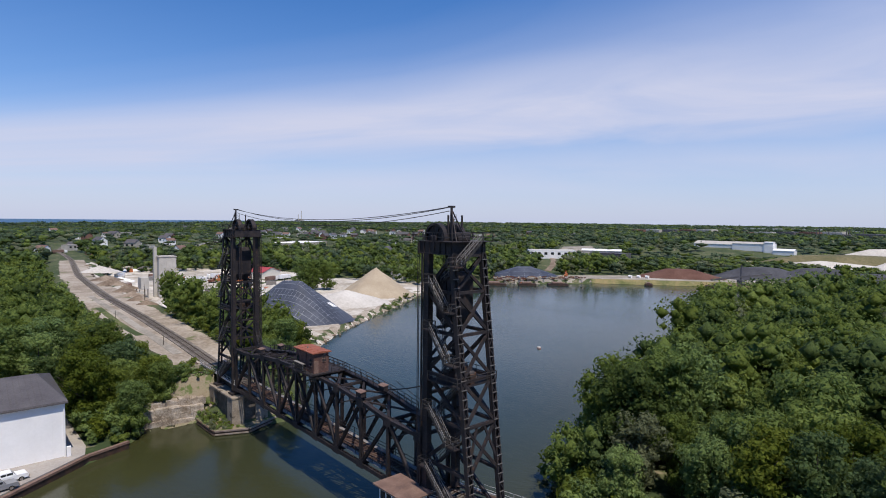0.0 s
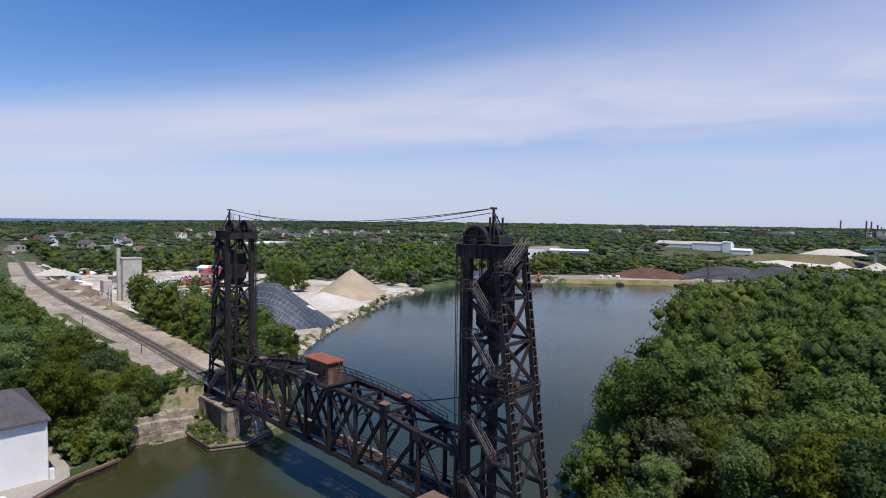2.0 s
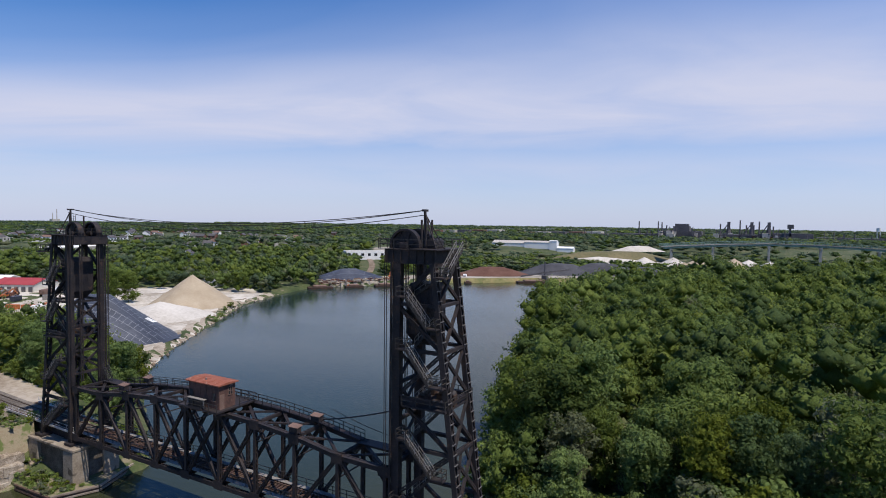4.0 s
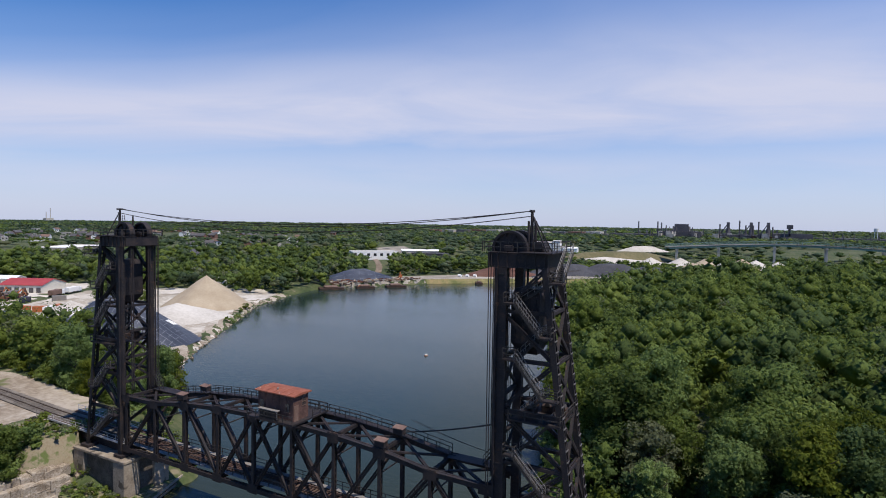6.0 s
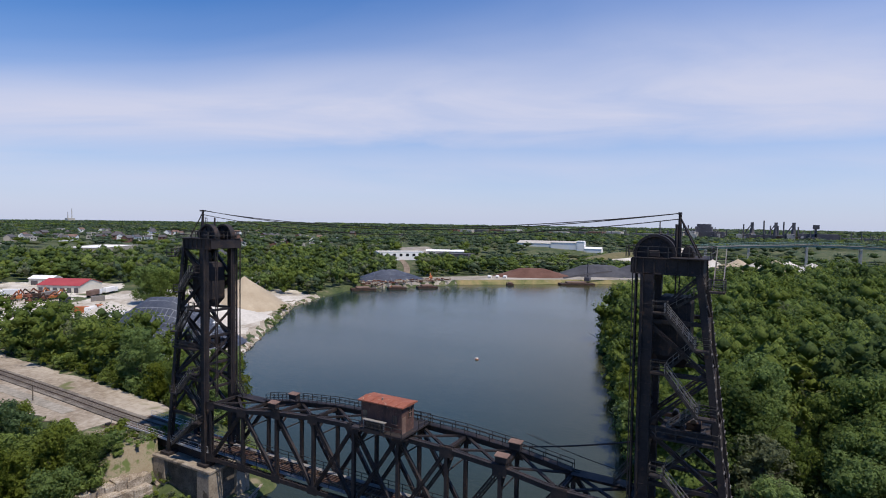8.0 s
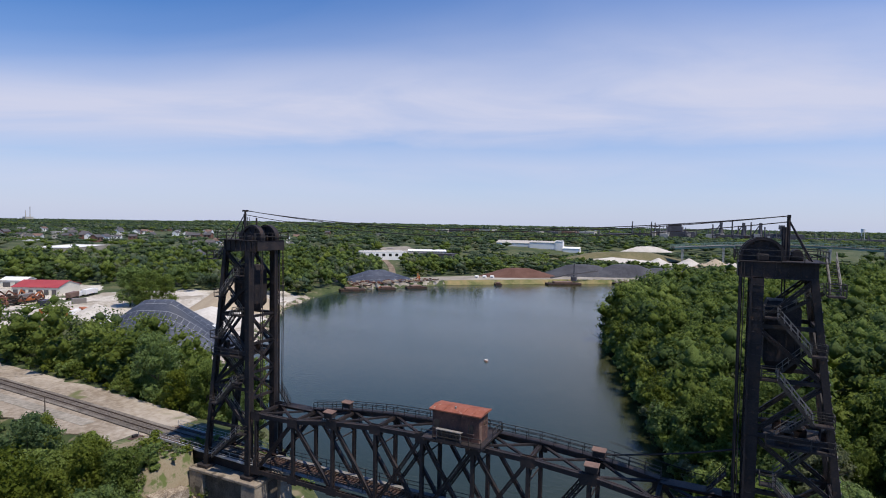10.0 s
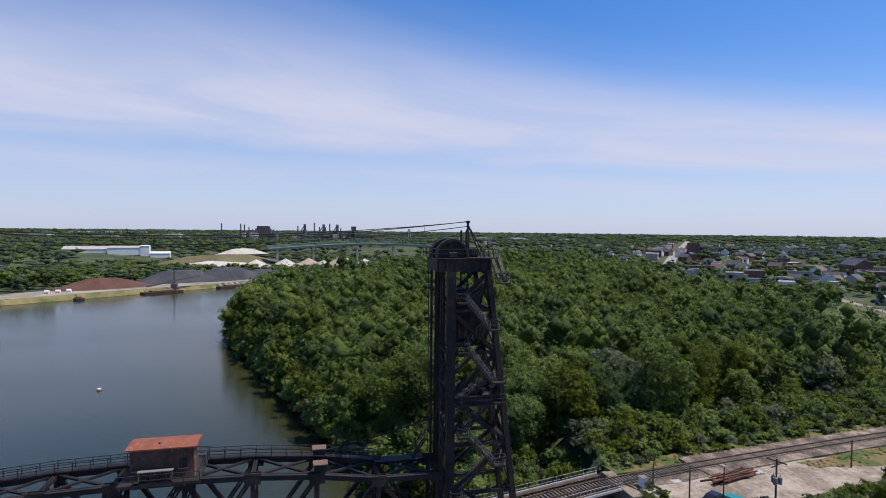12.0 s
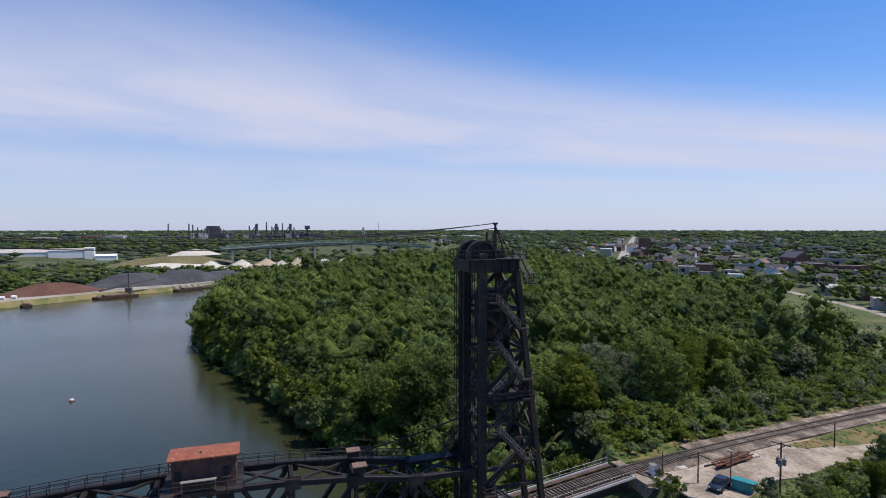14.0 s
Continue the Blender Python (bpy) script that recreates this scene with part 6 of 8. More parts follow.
def boulder(bm, x, y, z, r):
    c = bmesh.ops.create_icosphere(bm, subdivisions=1, radius=1.0)["verts"]
    k = [rng.uniform(0.7, 1.25) for _ in range(3)]
    for v in c:
        v.co = Vector((x + v.co.x * r * k[0] * rng.uniform(0.85, 1.12), y + v.co.y * r * k[1] * rng.uniform(0.85, 1.12), z + v.co.z * r * k[2] * rng.uniform(0.8, 1.1)))
    return bm


bank = thing("stone_abutment", "broken pale limestone masonry face of an old abutment", "stonework")
for i in range(8):
    for j in range(4):
        x = 36.8 + (i + 0.5 * (j % 2)) * 1.3 + rng.uniform(-0.3, 0.3)
        bm = B()
        w, h = rng.uniform(1.9, 2.9), rng.uniform(1.5, 2.1)
        y0 = 136.9 - 0.22 * i + j * (0.16 if j < 3 else 0.5) + rng.uniform(-0.07, 0.07)
        box(bm, x - w / 2, x + w / 2, y0, y0 + 2.6, -0.8 + j * 1.25, -0.8 + j * 1.25 + h, 0.12)
        for v in bm.verts:
            v.co += Vector((rng.uniform(-0.2, 0.2), rng.uniform(-0.12, 0.12), rng.uniform(-0.18, 0.18)))
        part("stone", bm, ROCK, bank)
bm = B()
rows = []
for j in range(20):
    y = 134.5 + j
    rows.append([])
    for i in range(17):
        x = 36.5 + i * 0.9
        low, high = 4.2 * min(1.0, max(0.0, (y - 138.6) / 1.6)), 0.95 + 7.7 * min(1.0, max(0.0, (y - 137.0) / 15.0)) ** 1.25
        f = min(1.0, max(0.0, (x - 44.2) / 2.6))
        z = low * (1 - f) + high * f + 0.28 * noise.noise((x * 0.7, y * 0.7, 5.5))
        rows[-1].append(bm.verts.new((x, y, max(z, height1(x, y) + 0.2 if y > 139 else z))))
for a, b in zip(rows, rows[1:]):
    for i in range(16):
        bm.faces.new((a[i], a[i + 1], b[i + 1], b[i]))
rim = bmesh.ops.extrude_edge_only(bm, edges=[e for e in bm.edges if e.is_boundary])
for q in rim["geom"]:
    if isinstance(q, bmesh.types.BMVert):
        q.co.z = -1.5
solid("bank_slope", bm, WEEDY_SAND, "worn sandy slope with weeds beside the old stone face", "embankment", kind="structure", smooth=True)
YARD_SHORE = [(96, 176), (108, 189), (127, 205), (146, 218), (176, 239), (209, 262), (245, 276)]
sheet("shore_gravel", YARD_SHORE + [(x - 8, y + 9) for x, y in YARD_SHORE[::-1]], 0.1, SANDY_STRIP, "bare tan gravel along the yard shore", "gravel", grid=4.0, rag=0.9)
rip = thing("rock_bank", "rough rubble edging the limestone yard shore", "riprap")
for i in range(150):
    f = i / 150 * 8
    shore = [(97, 176), (109, 189), (128, 205), (147, 218), (177, 239), (210, 262), (246, 276), (270, 283), (283, 285)]
    a, b = Vector(shore[int(f)]), Vector(shore[int(f) + 1])
    p = a.lerp(b, f % 1)
    part("rock", boulder(B(), p.x + rng.uniform(-2.2, 0.6), p.y + rng.uniform(-0.6, 2.2), rng.uniform(0.0, 0.6), rng.uniform(0.25, 0.7)), (CONCRETE, SOIL, ROCK, SOIL)[i % 4], rip)

# ---------------------------------------------------------------- the yard
def covered_mound(name, x, y, z, rx, ry, h, turn, seams_u, seams_v, label, mat, seed):
    """A stockpile under a tarpaulin with pale seams that follow its surface."""
    c, s = math.cos(turn), math.sin(turn)

    def at(u, v, up=0.0):
        r = (abs(u) ** 2.1 + (max(0.0, abs(v) - 0.12) / 0.88) ** 2.1) ** (1 / 2.1)
        f = min(1.0, max(0.0, (1 - r) / 0.94))
        hh = h * f + 0.25 * noise.noise((u * 4 + seed, v * 4, 0.0)) * (f > 0.02)
        px, py = u * rx, v * ry
        return Vector((x + px * c - py * s, y + px * s + py * c, z + hh + up))
    def strip(uv, du, parent):
        bm = B()
        last = None
        for u, v in uv:
            a, b = (at(u - 0.0045, v, 0.12), at(u + 0.0045, v, 0.12)) if du else (at(u, v - 0.003, 0.12), at(u, v + 0.003, 0.12))
            now = (bm.verts.new(a), bm.verts.new(b))
            if last:
                bm.faces.new((last[0], now[0], now[1], last[1]))
            last = now
        part("seam", bm, STRAP, parent)
    th = thing(name, label, "covered stockpile")
    bm = B()
    n = 56
    g = [[bm.verts.new(at(-1.0 + 2 * i / n, -1.0 + 2 * j / n)) for i in range(n + 1)] for j in range(n + 1)]
    for j in range(n):
        for i in range(n):
            cu, cv = -1.0 + 2 * (i + 0.5) / n, -1.0 + 2 * (j + 0.5) / n
            if abs(cu) ** 2.1 + (max(0.0, abs(cv) - 0.12) / 0.88) ** 2.1 < 1.06:
                bm.faces.new((g[j][i], g[j][i + 1], g[j + 1][i + 1], g[j + 1][i]))
    bmesh.ops.delete(bm, geom=[v for v in bm.verts if not v.link_faces], context="VERTS")
    part("tarpaulin", bm, mat, th, smooth=True)
    for k in range(seams_u):
        u = -0.9 + 1.8 * (k + 0.5) / seams_u
        lim = ((1 - abs(u) ** 2.1) ** (1 / 2.1) * 0.88 + 0.12) * 0.97
        strip([(u, -lim + 2 * lim * i / 20) for i in range(21)], 0.012, th)
    for k in range(seams_v):
        v = -0.9 + 1.8 * (k + 0.5) / seams_v
        lim = (1 - (max(0.0, abs(v) - 0.12) / 0.88) ** 2.1) ** (1 / 2.1) * 0.97
        for c0 in (-0.8, -0.45, -0.1, 0.25, 0.6):
            if rng.random() < 0.92:
                strip([(lim * (c0 + 0.2 * i / 5), v) for i in range(6)], 0.0, th)
    return th, at


tm, tat = covered_mound("covered_salt_mound", 116.8, 233.5, 1.7, 19.5, 27.5, 15.6, 0.42, 15, 26, "large mound under dark blue tarpaulin with pale seams", TARP, 3)
bm = B()
v = [bm.verts.new(tat(u, w, 0.22)) for u, w in ((0.05, -0.62), (0.2, -0.6), (0.32, -0.68), (0.12, -0.7))]
bm.faces.new(v)
part("torn_patch", bm, WHITE_WALL, tm, "torn white patch")
covered_mound("covered_mound", 326, 284, 2.5, 15, 30, 8, 0.75, 6, 5, "dark tarpaulin covered mound on the far shore", TARP, 9)

silo = thing("concrete_silo", "weathered grey concrete silo block with a lift tower", "silo", at=(91, 325, 3.2))
part("silo_block", box(B(), -4.2, 4.2, -4.4, 4.4, -0.5, 20.2, 0.15), PALE_CONCRETE, silo)
for k in range(3):
    part("pilaster", box(B(), -4.2 + k * 2.9 + 0.6, -4.2 + k * 2.9 + 1.4, -4.52, -4.35, 0, 19.8), PALE_CONCRETE, silo)
part("lift_shaft", box(B(), -5.7, -4.22, -1, 0.8, -0.5, 25.4, 0.1), PALE_CONCRETE, silo)
part("roof_slab", box(B(), -4.5, 4.5, -4.7, 4.7, 20.2, 20.6), PALE_CONCRETE, silo)
railing(silo, [(-4.3, -4.5, 20.6), (4.3, -4.5, 20.6), (4.3, 4.5, 20.6)], 1.1, 2.0)
part("hopper", box(B(), -12, -8.3, -2, 4, 4.0, 10.0, 0.2), PALE_CONCRETE, silo)
for dx in (-12.6, -8.8):
    for dy in (-1.6, 4.6):
        part("leg", box(B(), dx - 0.25, dx + 0.25, dy - 0.25, dy + 0.25, -0.5, 4.1), STEEL_GREY, silo)
part("conveyor", beam(B(), (-10, -2, 2.5), (-38, 8, 1.6), 1.6, 1.2), PALE_CONCRETE, silo)

building("barn", "long cream shed with a bright red roof in the yard", 169.5, 393, 117, 24, 19, 4.2, 7.0, CREAM, BARN_ROOF, category="shed", doors=6)
building("shed", "small cream shed in the stone yard", 176, 433, 117, 14, 9, 4.0, 5.5, CREAM, WHITE_WALL, category="shed", doors=2)
for i, (x, y, r, h, m) in enumerate(((143, 309, 11, 5.2, LIMESTONE), (134, 290, 9, 3.2, LIMESTONE), (152, 296, 8, 2.6, LIMESTONE), (84, 395, 10, 3.6, LIMESTONE), (79, 425, 12, 4.2, LIMESTONE), (88, 412, 9, 3.4, WHITE_WALL), (70, 345, 8, 3.4, SOIL), (72, 370, 9, 2.8, SOIL), (74, 330, 6, 2.2, SOIL), (66.5, 262, 4.5, 2.0, SOIL), (67, 276, 5, 2.6, SOIL), (68, 292, 5.5, 2.4, SOIL), (69, 310, 6, 3.0, SOIL), (96, 455, 9, 3, LIMESTONE), (108, 478, 8, 2.6, WHITE_WALL))):
    heap("gravel_mound", x, y, height1(x, y) - 0.2, r, r * 0.85, h, m, "pale crushed stone mound in the yard" if m is not SOIL else "brown soil mound beside the track", seed=20 + i)


def digger(x, y, turn, paint, label):
    th = thing("excavator", label, "construction machine", "yard machines", at=(x, y, height1(x, y) + 0.07))
    th.rotation_euler = (0, 0, radians(turn))
    for s in (-1, 1):
        part("crawler", box(B(), -2.0, 2.0, s * 1.25 - 0.3, s * 1.25 + 0.3, 0, 0.9, 0.25), RUBBER, th)
    part("house", box(B(), -2.2, 1.2, -1.3, 1.3, 1.0, 2.3, 0.15), paint, th)
    cab = part("cab", box(B(), 0.2, 1.7, -1.3, -0.2, 1.2, 3.1, 0.12), paint, th)
    part("window", box(B(), 0.3, 1.75, -1.34, -0.16, 2.1, 2.9), WINDOW, cab)
    part("boom", beam(B(), (1.0, 0.3, 1.8), (4.2, 0.3, 4.6), 0.45, 0.6), paint, th)
    part("stick", beam(B(), (4.1, 0.3, 4.7), (6.2, 0.3, 1.8), 0.35, 0.45), paint, th)
    part("bucket", box(B(), 5.7, 6.7, -0.2, 0.8, 0.7, 1.8, 0.2), STEEL_RUST, th)
    return th


digger(97, 268, 40, ORANGE, "orange crawler excavator parked in the yard")
digger(120, 398, 200, ORANGE, "orange crawler excavator parked in the yard")
digger(304, 262, 120, ORANGE, "yellow orange excavator on the far shore")
digger(347, 262, 30, ORANGE, "yellow orange excavator on the far shore")


for i in range(11):
    digger(131 + 4.6 * (i % 6) + 1.3 * (i // 6), 372 + 2.2 * (i % 6) - 14 * (i // 6), 25 + 37 * i, (RUST, ORANGE, RUST, STEEL_RUST)[i % 4], ("rusty brown excavator in a row of parked machines", "orange crawler excavator in a row of parked machines", "rusty brown excavator in a row of parked machines", "dark rusty excavator in a row of parked machines")[i % 4])


def lorry(x, y, turn, paint, label, group="parked lorries"):
    th = thing("lorry", label, "truck", group, at=(x, y, height1(x, y) + 0.07))
    th.rotation_euler = (0, 0, radians(turn))
    part("trailer", box(B(), -7, 2.2, -1.25, 1.25, 1.1, 3.6, 0.08), paint, th)
    cab = part("cab", box(B(), 2.6, 5.0, -1.2, 1.2, 0.7, 3.2, 0.2), CAR_WHITE, th)
    part("windscreen", box(B(), 4.95, 5.04, -1.0, 1.0, 2.0, 2.9), WINDOW, cab)
    for px in (-6, -4.6, 1.2, 3.9):
        for s in (-1, 1):
            part("wheel", tube(B(), (px, s * 0.9, 0.5), (px, s * 1.25, 0.5), 0.5, n=12), RUBBER, th)
    return th


for i, (x, y, a) in enumerate(((118, 372, 20), (126, 380, 25), (104, 398, 15), (112, 415, 10), (100, 372, 100), (140, 395, 117), (150, 372, 30), (168, 366, 35), (180, 372, 30), (92, 432, 60), (40, 520, 5), (86, 640, 10))):
    lorry(x, y, a, (WHITE_WALL, CAR_WHITE, STEEL_GREY, ROOF_BROWN)[i % 4], ("white box lorry parked on pale ground", "white box lorry parked on pale ground", "grey box lorry parked on pale ground", "brown box lorry parked on pale ground")[i % 4])

# ---------------------------------------------------------------- far shore
sheet("far_quay", [(298, 277), (331, 253), (352, 244), (375, 216), (402, 184), (436, 142), (470, 112), (488, 128), (440, 190), (405, 235), (375, 262), (345, 283), (310, 300)], 0.05, GRAVEL, "bare brown gravel quay of the far shore", "gravel")
sheet("far_verge", [(352, 242.5), (375, 214.5), (402, 182.5), (436, 140.5), (438, 143), (405, 186), (378, 218), (354, 245.5)], 0.4, DRY_GRASS, "strip of yellow green grass along the far quay", "grass")
heap("ore_mound", 418, 212, 2.6, 34, 14, 9.5, IRON_ORE, "long red brown ore mound on the far quay", turn=-0.95, seed=31, flat=0.28)
heap("coal_mound", 466, 172, 2.6, 36, 18, 13, COAL, "dark grey ore mound on the far quay", turn=-0.95, seed=33, flat=0.36)
heap("coal_mound", 484, 140, 2.6, 36, 19, 13.5, COAL, "dark grey ore mound on the far quay", turn=-0.8, seed=34, flat=0.34)
heap("coal_mound", 504, 112, 2.6, 30, 16, 10, COAL, "dark grey ore mound on the far quay", turn=-0.8, seed=35, flat=0.4)


def barge(x, y, turn, l, w, label):
    th = thing("barge", label, "barge", "moored barges", at=(x, y, 0))
    th.rotation_euler = (0, 0, radians(turn))
    part("hull", box(B(), -l / 2, l / 2, -w / 2, w / 2, -0.6, 1.3, 0.15), STEEL_RUST, th)
    part("deck_load", box(B(), -l * 0.3, l * 0.25, -w * 0.35, w * 0.35, 1.3, 2.4, 0.3), ROOF_BROWN, th)
    for k in (-0.4, 0.4):
        part("bollard", tube(B(), (l * k, w * 0.4, 1.3), (l * k, w * 0.4, 1.9), 0.2), STEEL, th)
    return th


barge(287, 277, -42, 16, 7, "rusty work barge moored at the far shore")
barge(305, 263, -42, 12, 6, "small rusty barge with a brown load")
barge(322, 250, -42, 14, 6, "small rusty barge with a brown load")
barge(406, 172, -54, 26, 7, "dark flat barge moored below the ore mounds")
barge(440, 129, -50, 28, 6, "dark flat barge moored below the ore mounds")
barge(373, 211, -54, 5, 4, "small mooring float at the far quay")
crane = thing("loading_crane", "dark steel loading conveyor on the far quay", "crane", at=(414, 166, 2.6))
part("base", box(B(), -2, 2, -2, 2, 0, 3, 0.2), MILL, crane)
part("mast", beam(B(), (0, 0, 2), (0, 0, 13), 0.8, 0.8), MILL, crane)
part("boom", laced(B(), (0, 0, 5), (-14, 14, 2.5), 1.2, 1.0, (0, 0, 1), 2.0, 0.2), MILL, crane)
part("boom", laced(B(), (0, 0, 5), (15, -14, 7), 1.2, 1.0, (0, 0, 1), 2.0, 0.2), MILL, crane)
for i in range(26):
    x, y = rng.uniform(296, 350), 0
    y = 279 - (x - 298) * 0.66 + rng.uniform(0, 12)
    th = thing("timber_stack", "loose stack of pale timbers on the shore", "timber stack", "shore timber stacks")
    for k in range(8):
        a = rng.uniform(0, math.tau)
        p = Vector((x + rng.uniform(-2.5, 2.5), y + rng.uniform(-2.5, 2.5), height1(x, y) + rng.uniform(0.2, 1.6)))
        q = p + Vector((math.cos(a) * 4.4, math.sin(a) * 4.4, rng.uniform(-0.2, 0.6)))
        part("timber", beam(B(), p, q, 0.6, 0.6), (TAN_WALL, ROOF_BROWN, SAND, RUST)[(i + k) % 4], th)
for i in range(3):
    tk = thing("storage_tank", "white cylindrical tank on the far quay", "tank", "quay tanks", at=(386 + i * 3.6, 233 - i * 4.8, 2.8))
    tk.scale = (0.62, 0.62, 0.62)
    part("shell", tube(B(), (0, -2, 1.8), (0, 2, 1.8), 1.7, n=14), WHITE_WALL, tk)
    part("cradle", box(B(), -1.2, 1.2, -1.4, 1.4, 0, 0.7), STEEL, tk)

# dead branch and buoy
snag = thing("driftwood_snag", "bleached dead branch standing in shallow water", "driftwood")
part("limb", tube(B(), (212, 107, -0.5), (218, 110.5, 2.2), 0.25, 0.08, 6), PALE_CONCRETE, snag)
part("limb", tube(B(), (214, 108, 0.4), (213, 112, 2.8), 0.15, 0.05, 6), PALE_CONCRETE, snag)
part("limb", tube(B(), (216, 109.2, 1.2), (221, 107.5, 2.9), 0.13, 0.04, 6), PALE_CONCRETE, snag)

buoy = thing("mooring_buoy", "small white and orange buoy afloat on the river", "buoy", at=(160, 134.2, 0))
part("float", tube(B(), (0, 0, -0.3), (0, 0, 0.55), 0.62, 0.5, 12), WHITE_WALL, buoy)
part("collar", tube(B(), (0, 0, 0.1), (0, 0, 0.3), 0.68, 0.66, 12), ORANGE, buoy)
part("lifting_eye", tube(B(), (0, 0, 0.5), (0, 0, 0.95), 0.12, 0.08, 8), STEEL_GREY, buoy)


def container(x, y, turn, paint, label):
    th = thing("shipping_container", label, "container", "yard containers", at=(x, y, height1(x, y) + 0.1))
    th.rotation_euler = (0, 0, radians(turn))
    bm = box(B(), -3.0, 3.0, -1.2, 1.2, 0, 2.6, 0.05)
    for k in range(14):
        for s in (-1, 1):
            box(bm, -2.8 + k * 0.42, -2.6 + k * 0.42, s * 1.2 - 0.05, s * 1.2 + 0.05, 0.2, 2.4)
    part("shell", bm, paint, th)
    part("door", box(B(), 2.98, 3.06, -1.1, 1.1, 0.1, 2.5), STEEL_GREY, th)


rng = random.Random(66)
for i in range(26):
    x, y = rng.choice(((rng.uniform(80, 130), rng.uniform(365, 480)), (rng.uniform(125, 165), rng.uniform(345, 385)), (rng.uniform(100, 118), rng.uniform(268, 345)), (rng.uniform(120, 150), rng.uniform(282, 325))))
    k = i % 5
    container(x, y, rng.uniform(0, 180), (WHITE_WALL, ORANGE, STEEL_GREY, ROOF_BROWN, CAR_DARK)[k], ("white steel container on the stone yard", "orange steel container on the stone yard", "grey steel container on the stone yard", "brown steel container on the stone yard", "dark blue steel container on the stone yard")[k])
for i in range(18):
    x, y = rng.choice(((rng.uniform(78, 128), rng.uniform(370, 480)), (rng.uniform(118, 158), rng.uniform(278, 330)), (rng.uniform(100, 112), rng.uniform(262, 340))))
    r = rng.uniform(2.5, 6)
    m = rng.choice((LIMESTONE, YARD_STONE, SAND, SOIL))
    heap("rubble_mound", x, y, height1(x, y) - 0.1, r, r * rng.uniform(0.6, 1), r * rng.uniform(0.25, 0.45), m, "small pile of crushed stone in the yard" if m in (LIMESTONE, YARD_STONE) else "small brown pile of soil in the yard", seed=500 + i)


# ---------------------------------------------------------------- far country
CLEAR = [([(60, 140), (100, 175), (215, 262), (238, 274), (226, 316), (216, 352), (205, 410), (185, 450), (110, 460), (70, 440), (60, 330)]),
         ([(298, 277), (375, 216), (436, 142), (500, 82), (530, 100), (515, 135), (475, 190), (432, 230), (400, 242), (345, 290), (310, 302)]),
         ([(618, 215), (720, 240), (745, 140), (655, 60), (645, -30), (545, -28), (560, 50), (580, 112), (590, 170)]),
         ([(128, -94), (175, -120), (208, -150), (262, -236), (215, -236), (196, -226), (158, -186), (112, -128)])]
CLEAR_SPOTS = [(545, 385, 34), (505, 350, 30), (620, 440, 30), (395, -200, 30), (350, -182, 26), (318, -168, 22), (680, 295, 24), (712, 240, 26), (306, 602, 48), (470, 370, 38), (505, 325, 36), (765, 300, 66), (600, -345, 24), (397, -398, 26), (322, -256, 15), (262, -266, 26), (290, -258, 16), (228, -262, 16), (410, -226, 36), (60, 620, 16), (520, -300, 25), (560, 400, 30), (120, 350, 40)]
STREETS = [[(530, -309), (1380, -972), (2050, -1495)], [(250, -190), (420, -250), (700, -200)], [(470, 370), (420, 330), (350, 285)], [(110, 560), (320, 830), (700, 1500)]]


def open_ground(x, y):
    p = np.array([x]), np.array([y])
    if inside(*p, RIVER)[0] or any(inside(*p, c)[0] for c in CLEAR):
        return True
    if any(math.hypot(x - a, y - b) < r for a, b, r in CLEAR_SPOTS):
        return True
    return False


TOWN = [(360, -200), (520, -260), (640, -330), (1500, -1000), (1200, -1300), (520, -640), (300, -430), (200, -250)]
SUBURB = [(120, 560), (420, 620), (760, 640), (900, 1000), (700, 1300), (300, 1150), (110, 800)]
# houses
HOUSE_SPOTS = []
rng = random.Random(77)
for cx, cy, sx, sy, n in ((420, 900, 240, 220, 46), (700, 800, 200, 200, 26), (900, 1300, 300, 300, 24), (160, 720, 70, 120, 12), (520, 560, 120, 60, 8), (700, -420, 190, 130, 40), (1000, -700, 260, 220, 40), (460, -330, 120, 50, 16), (1150, -350, 200, 150, 20), (330, -330, 70, 50, 10)):
    for i in range(n):
        HOUSE_SPOTS.append((cx + rng.gauss(0, sx * 0.6), cy + rng.gauss(0, sy * 0.6)))
HOUSE_SPOTS = [(x, y) for x, y in HOUSE_SPOTS if not open_ground(x, y)]
models = []
for wall, roof, words in ((WHITE_WALL, GREY_ROOF, "white house with a grey gabled roof among trees"), (WHITE_WALL, ROOF_BROWN, "white house with a brown gabled roof among trees"), (TAN_WALL, GREY_ROOF, "tan house with a grey gabled roof among trees"), (BRICK, GREY_ROOF, "brick house with a grey gabled roof among trees"), (PALE_CONCRETE, PALE_CONCRETE, "pale flat roofed block among trees")):
    models.append((wall, roof, words))
made = {}
for i, (x, y) in enumerate(HOUSE_SPOTS):
    k = i % 5
    sz = rng.uniform(0.75, 1.1)
    if k not in made:
        wall, roof, words = models[k]
        made[k] = building("house", words, x, y, rng.choice((20, 37, 110, 127)), 12, 9, 6.0, 6.0 if k == 4 else 9.2, wall, roof, category="house", group="houses among the trees", windows=2)
    else:
        o = copy_thing(made[k], pose(x, y, height1(x, y), 0, 0, rng.choice((20, 37, 110, 127))))
        o.scale = (sz, sz, sz)

